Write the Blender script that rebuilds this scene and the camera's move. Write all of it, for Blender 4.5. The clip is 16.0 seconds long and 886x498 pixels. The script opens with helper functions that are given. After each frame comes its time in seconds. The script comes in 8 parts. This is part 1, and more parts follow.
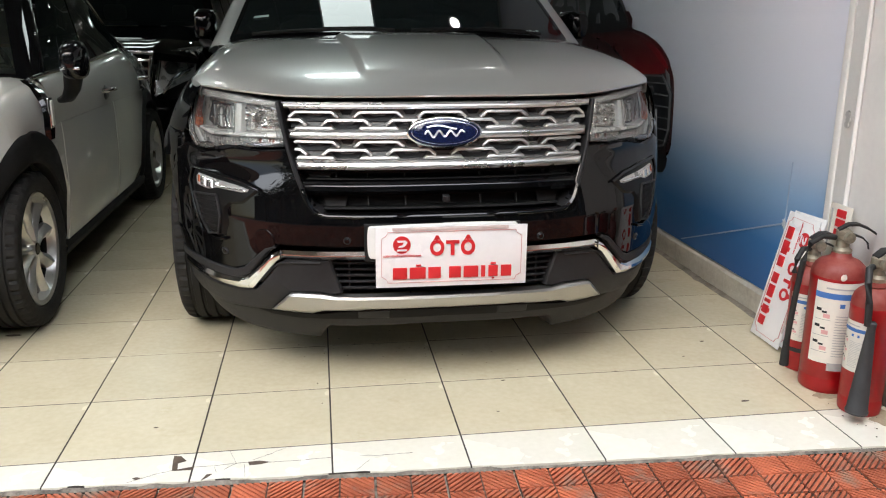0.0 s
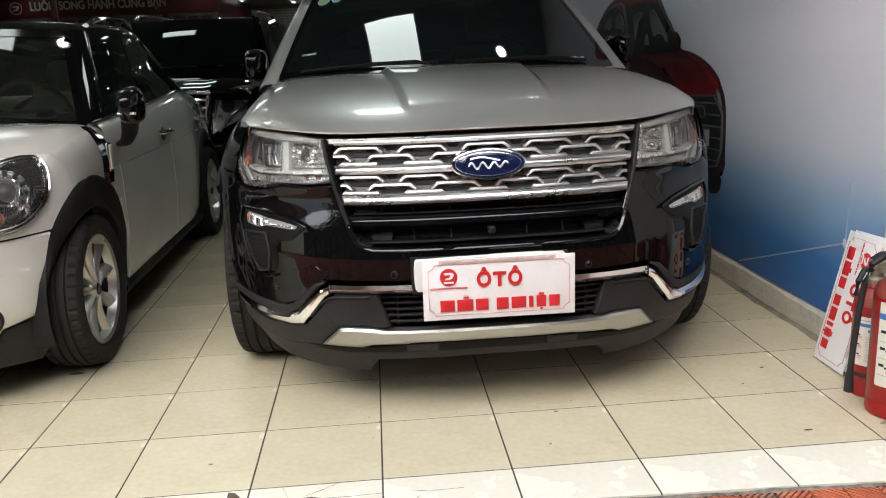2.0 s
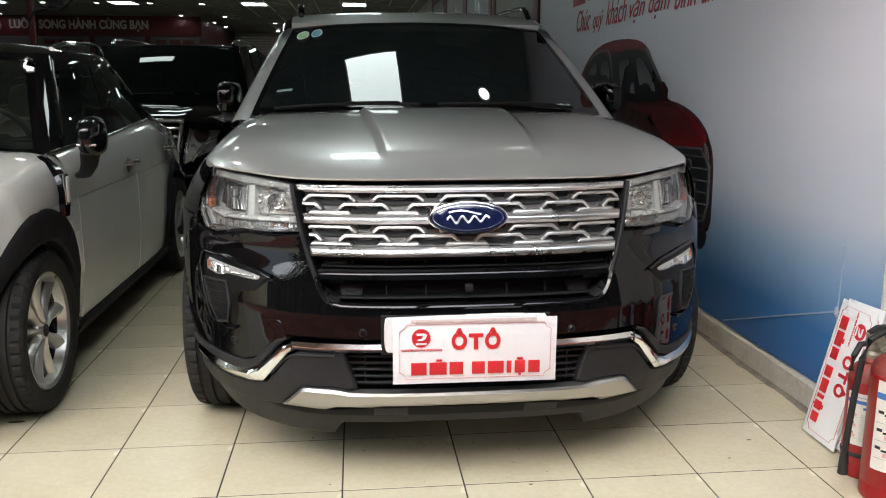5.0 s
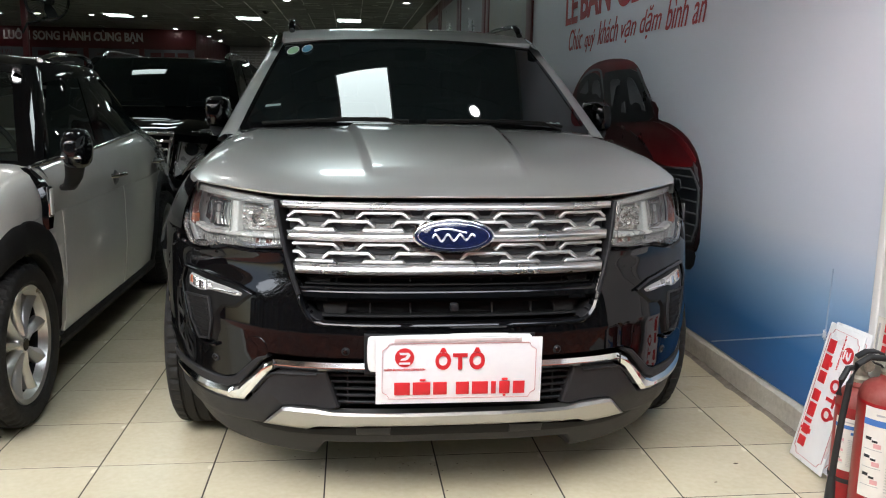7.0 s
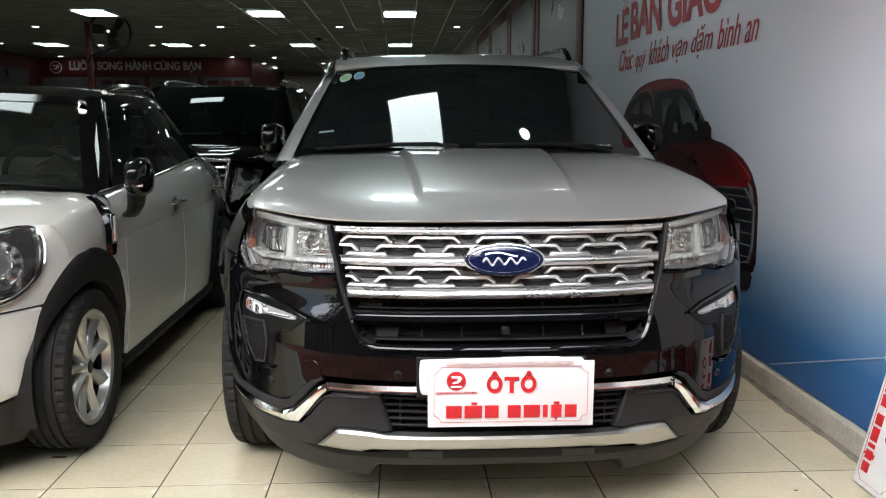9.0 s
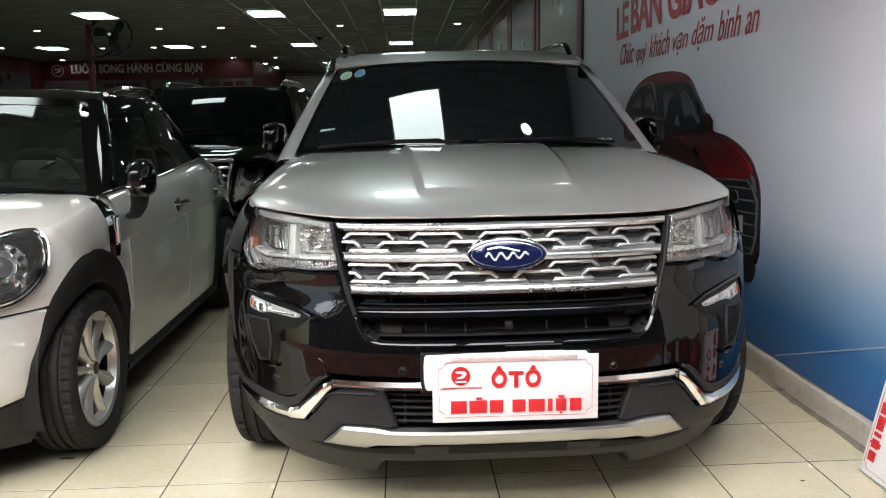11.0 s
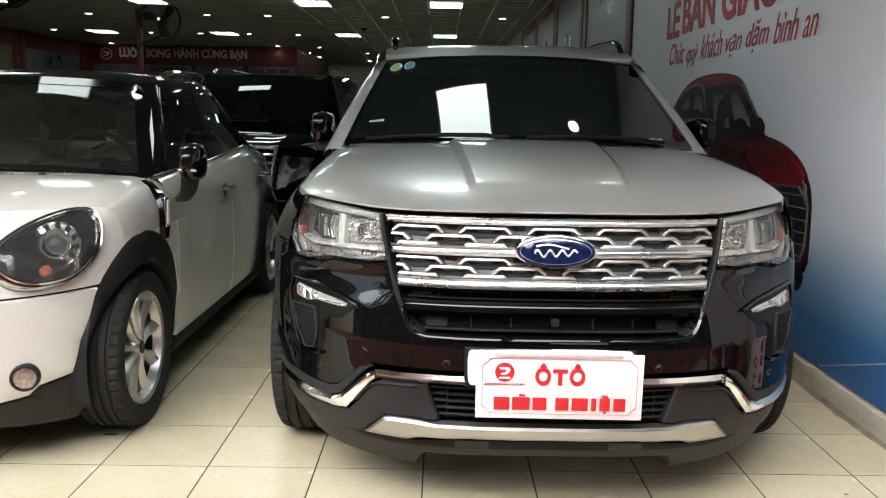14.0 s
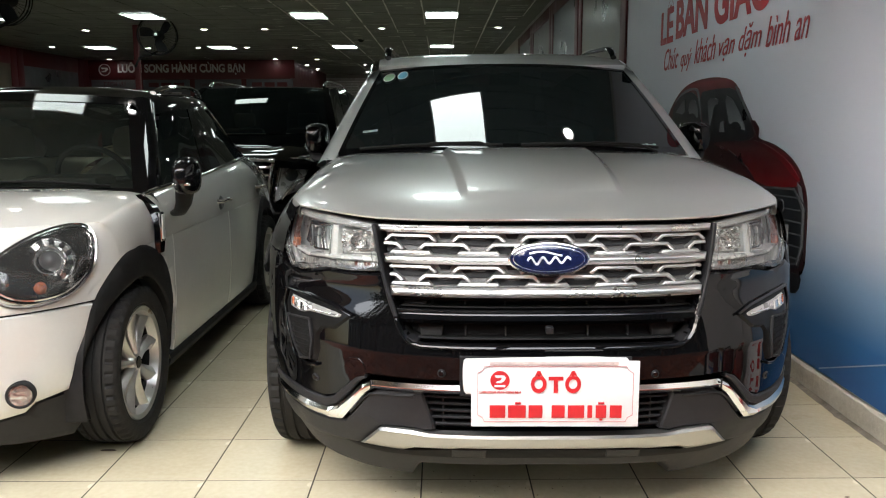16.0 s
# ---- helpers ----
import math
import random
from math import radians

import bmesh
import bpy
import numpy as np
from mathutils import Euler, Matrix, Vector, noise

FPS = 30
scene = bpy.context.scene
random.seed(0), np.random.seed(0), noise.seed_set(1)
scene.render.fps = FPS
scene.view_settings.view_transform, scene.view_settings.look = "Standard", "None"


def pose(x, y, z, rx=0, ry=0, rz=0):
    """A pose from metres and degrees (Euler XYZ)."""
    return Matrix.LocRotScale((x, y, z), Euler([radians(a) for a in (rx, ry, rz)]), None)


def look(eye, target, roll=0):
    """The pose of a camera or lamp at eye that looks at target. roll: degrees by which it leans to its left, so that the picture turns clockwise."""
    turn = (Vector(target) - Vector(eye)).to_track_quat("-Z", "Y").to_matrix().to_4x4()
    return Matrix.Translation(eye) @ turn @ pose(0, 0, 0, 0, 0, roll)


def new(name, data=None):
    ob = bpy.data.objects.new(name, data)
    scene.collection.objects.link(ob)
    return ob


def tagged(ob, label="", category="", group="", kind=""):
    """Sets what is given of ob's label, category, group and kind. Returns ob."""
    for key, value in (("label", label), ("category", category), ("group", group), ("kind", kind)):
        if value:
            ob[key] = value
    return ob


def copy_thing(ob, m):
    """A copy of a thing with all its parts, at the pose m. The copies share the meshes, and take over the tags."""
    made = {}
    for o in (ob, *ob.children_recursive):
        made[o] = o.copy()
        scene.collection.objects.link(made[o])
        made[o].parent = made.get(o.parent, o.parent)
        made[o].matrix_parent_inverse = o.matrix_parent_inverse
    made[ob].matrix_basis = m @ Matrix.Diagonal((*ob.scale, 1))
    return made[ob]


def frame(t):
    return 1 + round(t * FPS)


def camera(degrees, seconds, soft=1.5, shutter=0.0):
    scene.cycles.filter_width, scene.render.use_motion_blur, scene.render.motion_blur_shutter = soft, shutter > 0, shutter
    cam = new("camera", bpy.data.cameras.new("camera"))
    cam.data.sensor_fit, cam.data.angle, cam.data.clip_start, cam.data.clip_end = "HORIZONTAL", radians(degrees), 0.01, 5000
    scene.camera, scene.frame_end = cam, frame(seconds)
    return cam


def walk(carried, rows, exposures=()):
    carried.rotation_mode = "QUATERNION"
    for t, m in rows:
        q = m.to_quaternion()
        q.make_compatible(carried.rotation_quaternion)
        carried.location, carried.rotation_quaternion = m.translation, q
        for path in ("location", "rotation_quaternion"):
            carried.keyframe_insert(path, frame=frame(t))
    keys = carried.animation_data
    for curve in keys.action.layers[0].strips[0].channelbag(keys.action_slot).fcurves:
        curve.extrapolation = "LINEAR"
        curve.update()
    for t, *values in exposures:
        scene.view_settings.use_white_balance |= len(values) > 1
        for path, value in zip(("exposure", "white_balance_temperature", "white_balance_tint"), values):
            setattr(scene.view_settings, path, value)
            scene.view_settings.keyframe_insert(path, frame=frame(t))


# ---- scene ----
cam = camera(56.4, 16.0, soft=1.1)
PATH = [
    (0, (-0.001, -3.105, 1.244), (0.283, -1.198, 0.715), 0.2),
    (0.5, (0.005, -3.103, 1.245), (0.315, -1.204, 0.701), 0.4),
    (1, (0.025, -3.112, 1.244), (0.335, -1.211, 0.704), -0.4),
    (1.5, (0.033, -3.117, 1.243), (0.255, -1.195, 0.735), -1.4),
    (2, (0.042, -3.1, 1.266), (0.187, -1.161, 0.797), -2.4),
    (2.5, (0.082, -3.073, 1.271), (0.179, -1.119, 0.855), -2.0),
    (3, (0.198, -3.074, 1.259), (0.253, -1.112, 0.878), -1.6),
    (3.3, (0.214, -3.045, 1.263), (0.286, -1.087, 0.86), -1.9),
    (3.5, (0.223, -3.033, 1.269), (0.333, -1.08, 0.856), -2.1),
    (3.7, (0.196, -2.985, 1.272), (0.392, -1.039, 0.853), -1.5),
    (4, (0.151, -2.942, 1.286), (0.444, -1.003, 0.892), -0.3),
    (4.2, (0.112, -2.922, 1.289), (0.433, -0.985, 0.904), -0.1),
    (4.5, (0.05, -2.904, 1.3), (0.333, -0.962, 0.911), 0.3),
    (4.7, (0.054, -2.903, 1.3), (0.262, -0.953, 0.906), 0.0),
    (7, (0.088, -2.878, 1.303), (0.313, -0.923, 0.948), 0.9),
    (7.5, (0.075, -2.864, 1.317), (0.267, -0.902, 0.976), 1.1),
    (8, (0.073, -2.885, 1.318), (0.242, -0.917, 1.001), 0.6),
    (8.5, (0.084, -2.898, 1.321), (0.204, -0.926, 1.016), -0.2),
    (9, (0.09, -2.899, 1.316), (0.19, -0.925, 1.01), -0.1),
    (9.5, (0.095, -2.895, 1.311), (0.201, -0.922, 0.999), 0.1),
    (10, (0.097, -2.903, 1.311), (0.193, -0.929, 1.001), -1.1),
    (12.5, (0.067, -2.897, 1.309), (0.096, -0.923, 0.987), 0.6),
    (13, (0.054, -2.882, 1.308), (0.004, -0.91, 0.979), 0.9),
    (13.5, (0.057, -2.885, 1.306), (0.078, -0.913, 0.972), 0.8),
    (14, (0.049, -2.9, 1.309), (0.057, -0.927, 0.984), 0.9),
    (14.5, (0.063, -2.906, 1.311), (0.053, -0.929, 1.006), 0.3),
    (15, (0.074, -2.913, 1.312), (0.069, -0.935, 1.015), -0.3),
    (15.5, (0.077, -2.909, 1.31), (0.08, -0.932, 1.006), -0.5),
    (16, (0.076, -2.897, 1.308), (0.08, -0.92, 1.005), -0.2),
]
EXPOSURES = [(0, 0.78, 6300, 10), (1.5, 0.66, 6450, 10), (2.5, 0.88, 6200, 10), (3.5, 1.05, 5900, 10), (4.5, 0.90, 6300, 10),
             (7.5, 1.01, 6100, 10), (10, 1.14, 6150, 10), (12.5, 1.20, 6300, 10), (16, 1.24, 6350, 10)]
walk(cam, [(t, look(eye, target, roll)) for t, eye, target, roll in PATH], EXPOSURES)
# ---- light of the place ----
world = bpy.data.worlds.new("sky")
scene.world = world
world.use_nodes = True
_n = world.node_tree.nodes
_sky = _n.new("ShaderNodeTexSky")
_sky.sky_type = "NISHITA"
_sky.sun_disc = False
_sky.sun_elevation = radians(42)
_sky.sun_rotation = radians(203)
_sky.altitude = 20
_sky.air_density = 1.6
_sky.dust_density = 4.0
world.node_tree.links.new(_sky.outputs[0], _n["Background"].inputs[0])
_n["Background"].inputs[1].default_value = 0.15
sun_data = bpy.data.lights.new("sun", "SUN")
sun_data.energy = 5.0
sun_data.angle = radians(85)
sun_data.color = (0.95, 0.97, 1.0)
sun = new("sun", sun_data)
sun.matrix_world = look((-4.6, -11.6, 10.8), (0, -1, 0))

# ---- materials ----


def material(name, base, rough=0.5, metal=0.0, vary=0.12, scale=6.0, fine=60.0, bump=0.0, bump_scale=120.0,
             coat=0.0, spec=0.5, alt=None, rough_vary=0.08, flakes=0.0):
    """A painted, moulded or mineral surface: two scales of tone, uneven gloss, fine relief."""
    m = bpy.data.materials.new(name)
    m.use_nodes = True
    nt = m.node_tree
    bsdf = nt.nodes["Principled BSDF"]
    L = nt.links.new
    co = nt.nodes.new("ShaderNodeTexCoord")
    big = nt.nodes.new("ShaderNodeTexNoise")
    big.inputs["Scale"].default_value = scale
    big.inputs["Detail"].default_value = 5
    small = nt.nodes.new("ShaderNodeTexNoise")
    small.inputs["Scale"].default_value = fine
    small.inputs["Detail"].default_value = 3
    L(co.outputs["Object"], big.inputs["Vector"])
    L(co.outputs["Object"], small.inputs["Vector"])
    add = nt.nodes.new("ShaderNodeMath")
    add.operation = "MULTIPLY_ADD"
    add.inputs[1].default_value = 0.4
    L(small.outputs["Fac"], add.inputs[0])
    L(big.outputs["Fac"], add.inputs[2])
    ramp = nt.nodes.new("ShaderNodeValToRGB")
    lo = [max(0.0, c * (1 - vary)) for c in base]
    hi = alt if alt else [min(1.0, c * (1 + vary)) for c in base]
    ramp.color_ramp.elements[0].position, ramp.color_ramp.elements[1].position = 0.45, 0.95
    ramp.color_ramp.elements[0].color = (*lo, 1)
    ramp.color_ramp.elements[1].color = (*hi, 1)
    L(add.outputs[0], ramp.inputs[0])
    L(ramp.outputs[0], bsdf.inputs["Base Color"])
    rr = nt.nodes.new("ShaderNodeMapRange")
    rr.inputs["From Min"].default_value, rr.inputs["From Max"].default_value = 0.3, 0.7
    rr.inputs["To Min"].default_value = max(0.0, rough - rough_vary * 0.5)
    rr.inputs["To Max"].default_value = rough + rough_vary
    L(big.outputs["Fac"], rr.inputs["Value"])
    L(rr.outputs[0], bsdf.inputs["Roughness"])
    bsdf.inputs["Metallic"].default_value = metal
    bsdf.inputs["Specular IOR Level"].default_value = spec
    bsdf.inputs["Coat Weight"].default_value = coat
    bsdf.inputs["Coat Roughness"].default_value = 0.03
    if bump > 0:
        tex = nt.nodes.new("ShaderNodeTexNoise")
        tex.inputs["Scale"].default_value = bump_scale
        tex.inputs["Detail"].default_value = 4
        L(co.outputs["Object"], tex.inputs["Vector"])
        b = nt.nodes.new("ShaderNodeBump")
        b.inputs["Strength"].default_value = bump
        b.inputs["Distance"].default_value = 0.004
        L(tex.outputs["Fac"], b.inputs["Height"])
        L(b.outputs[0], bsdf.inputs["Normal"])
    return m


def glass(name, tint, rough=0.0, gloss=1.0, film=None):
    """A pane: what lies behind shows through its tint, what stands before it mirrors by Fresnel; film: a matt colour
    added over it, for painted-in glare or a milky edge.
    """
    m = bpy.data.materials.new(name)
    m.use_nodes = True
    nt = m.node_tree
    nt.nodes.remove(nt.nodes["Principled BSDF"])
    out = nt.nodes["Material Output"]
    tr = nt.nodes.new("ShaderNodeBsdfTransparent")
    tr.inputs[0].default_value = (*tint, 1)
    gl = nt.nodes.new("ShaderNodeBsdfGlossy")
    gl.inputs["Color"].default_value = (gloss, gloss, gloss, 1)
    gl.inputs["Roughness"].default_value = rough
    fr = nt.nodes.new("ShaderNodeFresnel")
    fr.inputs[0].default_value = 1.5
    mix = nt.nodes.new("ShaderNodeMixShader")
    nt.links.new(fr.outputs[0], mix.inputs[0])
    if film:
        both_ = nt.nodes.new("ShaderNodeAddShader")
        df = nt.nodes.new("ShaderNodeBsdfDiffuse")
        df.inputs["Color"].default_value = (*film, 1)
        nt.links.new(tr.outputs[0], both_.inputs[0])
        nt.links.new(df.outputs[0], both_.inputs[1])
        nt.links.new(both_.outputs[0], mix.inputs[1])
    else:
        nt.links.new(tr.outputs[0], mix.inputs[1])
    nt.links.new(gl.outputs[0], mix.inputs[2])
    nt.links.new(mix.outputs[0], out.inputs[0])
    return m


def lamp_material(name, colour, strength):
    m = bpy.data.materials.new(name)
    m.use_nodes = True
    b = m.node_tree.nodes["Principled BSDF"]
    b.inputs["Base Color"].default_value = (0.9, 0.9, 0.9, 1)
    b.inputs["Emission Color"].default_value = (*colour, 1)
    b.inputs["Emission Strength"].default_value = strength
    return m


SILVER = material("silver_metallic_paint", (0.60, 0.62, 0.605), 0.36, 0.80, vary=0.04, scale=3, fine=900, coat=1.0, rough_vary=0.04)
BLACK = material("black_gloss_paint", (0.0035, 0.0034, 0.0037), 0.03, 0.0, spec=0.36, vary=0.3, scale=3, rough_vary=0.02)
BLACK_ROOF = material("black_roof_paint", (0.008, 0.008, 0.009), 0.04, 0.0, vary=0.3, scale=3, rough_vary=0.03)
WHITE = material("white_car_paint", (0.74, 0.735, 0.69), 0.16, 0.0, vary=0.03, scale=3, coat=1.0, rough_vary=0.05)
PLASTIC = material("grained_dark_plastic", (0.020, 0.020, 0.021), 0.50, spec=0.3, vary=0.25, scale=9, bump=0.15, bump_scale=700)
PLASTIC_BLACK = material("black_plastic", (0.015, 0.015, 0.016), 0.45, spec=0.2, vary=0.3, scale=12, bump=0.1, bump_scale=600)
CLADDING = material("black_cladding_plastic", (0.017, 0.017, 0.017), 0.6, spec=0.2, vary=0.25, scale=9, bump=0.15, bump_scale=700)
MATT_BLACK = material("matt_black_plastic", (0.010, 0.010, 0.010), 0.6, spec=0.12, vary=0.2)
GLOSS_BLACK = material("piano_black_trim", (0.003, 0.003, 0.0035), 0.06, vary=0.2)
DARK_CHROME = material("dark_chrome", (0.42, 0.42, 0.43), 0.08, 1.0, vary=0.1, scale=8, rough_vary=0.03)
CHROME = material("chrome", (0.86, 0.86, 0.86), 0.09, 1.0, vary=0.03, scale=8, rough_vary=0.04)
BAR_CHROME = material("satin_chrome_bar", (0.92, 0.92, 0.91), 0.28, 1.0, vary=0.03, scale=8, rough_vary=0.04)
SATIN = material("satin_silver_trim", (0.50, 0.495, 0.48), 0.33, 0.85, vary=0.08, scale=14, fine=300)
GREY_TRIM = material("dark_grey_trim", (0.11, 0.11, 0.11), 0.35, 0.5, vary=0.15, scale=14)
VENT_SHADE = material("vent_shade", (0.014, 0.015, 0.017), 0.5, spec=0.3, vary=0.2, scale=14)
GRILLE_GREY = material("grille_grey", (0.14, 0.14, 0.138), 0.40, 0.5, vary=0.12, scale=14)
SKID = material("brushed_skid_plate", (0.45, 0.44, 0.415), 0.36, 0.9, vary=0.10, scale=5, fine=200)
ALLOY = material("alloy_wheel", (0.62, 0.61, 0.585), 0.30, 0.8, vary=0.08, scale=10)
RUBBER = material("tyre_rubber", (0.017, 0.017, 0.017), 0.75, spec=0.3, vary=0.25, scale=14, fine=120, bump=0.3, bump_scale=260, alt=(0.022, 0.021, 0.019))
# the windscreens' film puts a pale veil of glare into the colour
TINT = glass("tinted_windscreen", (0.035, 0.042, 0.045), film=(0.006, 0.009, 0.0095))
CLEAR = glass("clear_windscreen", (0.38, 0.42, 0.39), film=(0.010, 0.012, 0.010))
LENS = glass("clear_lens", (0.93, 0.94, 0.94))
# its film paints in the bright reflections on the headlamp lenses
SHEEN_LENS = glass("sheen_lens", (0.86, 0.87, 0.86), film=(0.03, 0.03, 0.029))
LENS_EDGE = glass("milky_lens_edge", (0.74, 0.75, 0.74), film=(0.075, 0.075, 0.073))
BULB_CHROME = material("lamp_reflector", (0.80, 0.79, 0.77), 0.12, 0.95, vary=0.06, scale=30)
FACETS = material("faceted_reflector", (0.82, 0.80, 0.76), 0.10, 0.9, vary=0.05, scale=30, bump=1.0, bump_scale=75)
LAMP_GREY = material("lamp_housing", (0.72, 0.71, 0.68), 0.26, 0.45, vary=0.1, scale=20)
BOWL_DARK = material("dark_lamp_bowl", (0.03, 0.031, 0.033), 0.15, 0.3, vary=0.3, scale=20)
BROW = material("milky_lamp_brow", (0.38, 0.38, 0.36), 0.4, 0.2, vary=0.08, scale=20)
LAMP_MID = material("lamp_inner_grey", (0.42, 0.415, 0.40), 0.28, 0.5, vary=0.12, scale=20)
BEZEL = material("dark_bezel", (0.004, 0.004, 0.004), 0.32, spec=0.2, vary=0.2, scale=20)
LAMP_WHITE = material("lamp_white_trim", (0.64, 0.64, 0.61), 0.35, 0.0, vary=0.06, scale=20)
AMBER_DARK = material("dark_amber_reflector", (0.16, 0.045, 0.03), 0.25, vary=0.2, scale=60, coat=0.6)
AMBER = material("amber_reflector", (0.34, 0.09, 0.035), 0.2, vary=0.5, scale=60, coat=0.6, bump=0.6, bump_scale=90)
BADGE_BLUE = material("badge_blue_enamel", (0.007, 0.012, 0.055), 0.12, vary=0.15, coat=0.8)
SEAT = material("pale_seat_leather", (0.68, 0.66, 0.58), 0.55, vary=0.12, scale=12, bump=0.1)
DASH = material("dark_dashboard", (0.05, 0.05, 0.05), 0.6, vary=0.2)
CEIL = material("dark_ceiling_panel", (0.125, 0.138, 0.126), 0.40, 0.25, vary=0.10, scale=2, fine=30, rough_vary=0.1)
CEIL_TRIM = material("ceiling_joint_metal", (0.88, 0.87, 0.83), 0.30, 0.3, vary=0.35, scale=9, fine=70)
WALL_WHITE = material("white_wall_paint", (0.84, 0.83, 0.81), 0.6, vary=0.05, scale=2.5, fine=40, bump=0.06, bump_scale=60)
WALL_PLAIN = material("plain_plaster", (0.55, 0.54, 0.52), 0.8, vary=0.08, scale=2)
SKIRT = material("rough_cement_skirting", (0.50, 0.47, 0.40), 0.85, vary=0.2, scale=3, fine=40, bump=0.5, bump_scale=70, alt=(0.66, 0.63, 0.56))
ALUMINIUM = material("aluminium_edge_strip", (0.62, 0.61, 0.60), 0.38, 0.5, vary=0.08, scale=12)
RED_BOARD = material("red_sign_board", (0.075, 0.006, 0.009), 0.45, vary=0.10, scale=3)
RED_PRINT = material("red_print", (0.62, 0.025, 0.030), 0.4, vary=0.06, scale=10)
MURAL_RED = material("mural_red_print", (0.42, 0.020, 0.035), 0.4, vary=0.1, scale=6)
CLIP = material("milky_plastic", (0.66, 0.56, 0.54), 0.35, vary=0.12, scale=30)
BORDER_RED = material("faded_red_line", (0.62, 0.30, 0.30), 0.4, vary=0.1, scale=10)
SIGN_WHITE = material("white_sign_plastic", (0.86, 0.86, 0.86), 0.28, vary=0.03, scale=8, coat=0.2)
PLATE_CREAM = material("plate_surface", (0.80, 0.80, 0.78), 0.3, vary=0.04)
LETTER_GREY = material("pale_letters", (0.50, 0.47, 0.47), 0.5, vary=0.08)
PANEL_GREY = material("information_panel", (0.09, 0.09, 0.10), 0.45, vary=0.15, scale=3)
PANEL_PIC = material("printed_picture", (0.05, 0.055, 0.05), 0.3, vary=0.7, scale=1.6, alt=(0.17, 0.15, 0.11))
PANEL_PIC_BLUE = material("printed_picture_blue", (0.03, 0.055, 0.10), 0.3, vary=0.8, scale=2.0, alt=(0.14, 0.16, 0.17))
EXT_RED = material("extinguisher_red", (0.30, 0.002, 0.004), 0.34, vary=0.10, scale=9, coat=0.15, alt=(0.36, 0.005, 0.008))
EXT_DUST = material("dusty_red_shoulder", (0.27, 0.010, 0.010), 0.5, vary=0.25, scale=14, alt=(0.30, 0.085, 0.065))
MORTAR = material("grey_joint_mortar", (0.12, 0.105, 0.085), 0.95, vary=0.4, scale=30, fine=140, bump=0.6, bump_scale=160, alt=(0.34, 0.30, 0.25))
HOSE = material("black_rubber_hose", (0.016, 0.016, 0.016), 0.55, vary=0.2, scale=30)
HORN = material("black_horn", (0.035, 0.036, 0.038), 0.55, vary=0.2, scale=20)
BRASS = material("dull_brass", (0.34, 0.31, 0.24), 0.45, 0.7, vary=0.25, scale=60)
LABEL = material("paper_label", (0.74, 0.70, 0.62), 0.5, vary=0.06, scale=12)
LABEL_BLUE = material("label_blue", (0.06, 0.17, 0.46), 0.45, vary=0.08)
LABEL_PINK = material("label_pink", (0.72, 0.38, 0.36), 0.5, vary=0.1)
INK = material("black_ink", (0.02, 0.02, 0.02), 0.6)
GREY_INK = material("grey_ink", (0.42, 0.41, 0.40), 0.6)
STICK_GREEN = material("green_sticker", (0.26, 0.46, 0.25), 0.4, vary=0.1, scale=40)
STICK_BLUE = material("blue_sticker", (0.06, 0.26, 0.40), 0.4, vary=0.1, scale=40)
STICK_GREY = material("grey_sticker", (0.32, 0.42, 0.40), 0.4, vary=0.1, scale=40)
SWITCH = material("switch_plastic", (0.78, 0.75, 0.68), 0.35, vary=0.03, scale=20)
WIRE = material("red_wire", (0.45, 0.05, 0.03), 0.4)
LILAC = material("lilac_carton", (0.44, 0.38, 0.56), 0.7, vary=0.08, scale=10)
BROOM = material("broom_straw", (0.48, 0.31, 0.12), 0.7, vary=0.35, scale=20, fine=160)
RAG = material("dark_rag", (0.04, 0.042, 0.045), 0.9, vary=0.4, scale=30, bump=0.5, bump_scale=90)
CEMENT = material("cement", (0.36, 0.33, 0.28), 0.9, vary=0.25, scale=8, fine=90, bump=0.5, bump_scale=110)
DEBRIS = material("dark_grit", (0.10, 0.072, 0.05), 0.9, vary=0.4, scale=40)
FOOT_DIRT = material("grey_dirt", (0.17, 0.15, 0.12), 0.95, vary=0.3, scale=12, fine=90, bump=0.3, bump_scale=200, alt=(0.30, 0.27, 0.22))
DUST = material("brown_dust", (0.36, 0.27, 0.17), 0.95, vary=0.3, scale=12, fine=90, bump=0.3, bump_scale=200, alt=(0.48, 0.39, 0.27))
GROUND = material("asphalt", (0.055, 0.053, 0.05), 0.9, vary=0.3, scale=1.5, bump=0.4, bump_scale=90)
FACADE = material("street_facade", (0.055, 0.052, 0.042), 0.85, vary=0.6, scale=0.9, alt=(0.12, 0.11, 0.09))
FACADE_DARK = material("street_window", (0.03, 0.035, 0.04), 0.15, vary=0.2)
BARK = material("bark", (0.10, 0.075, 0.055), 0.9, vary=0.4, scale=10, bump=0.6, bump_scale=40)
LEAF = material("leaves", (0.045, 0.085, 0.028), 0.6, vary=0.4, scale=3, alt=(0.10, 0.15, 0.05))
PANEL_LIGHT = lamp_material("panel_light", (0.87, 1.0, 0.93), 3.9)
# front panels glow stronger, so that their image in the windscreen turns white
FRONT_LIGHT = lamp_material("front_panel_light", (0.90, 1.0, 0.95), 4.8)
SPOT_LIGHT = lamp_material("downlight", (1.0, 0.97, 0.9), 18.0)
FAN_BLACK = material("fan_black", (0.006, 0.006, 0.006), 0.6, spec=0.1, vary=0.2)


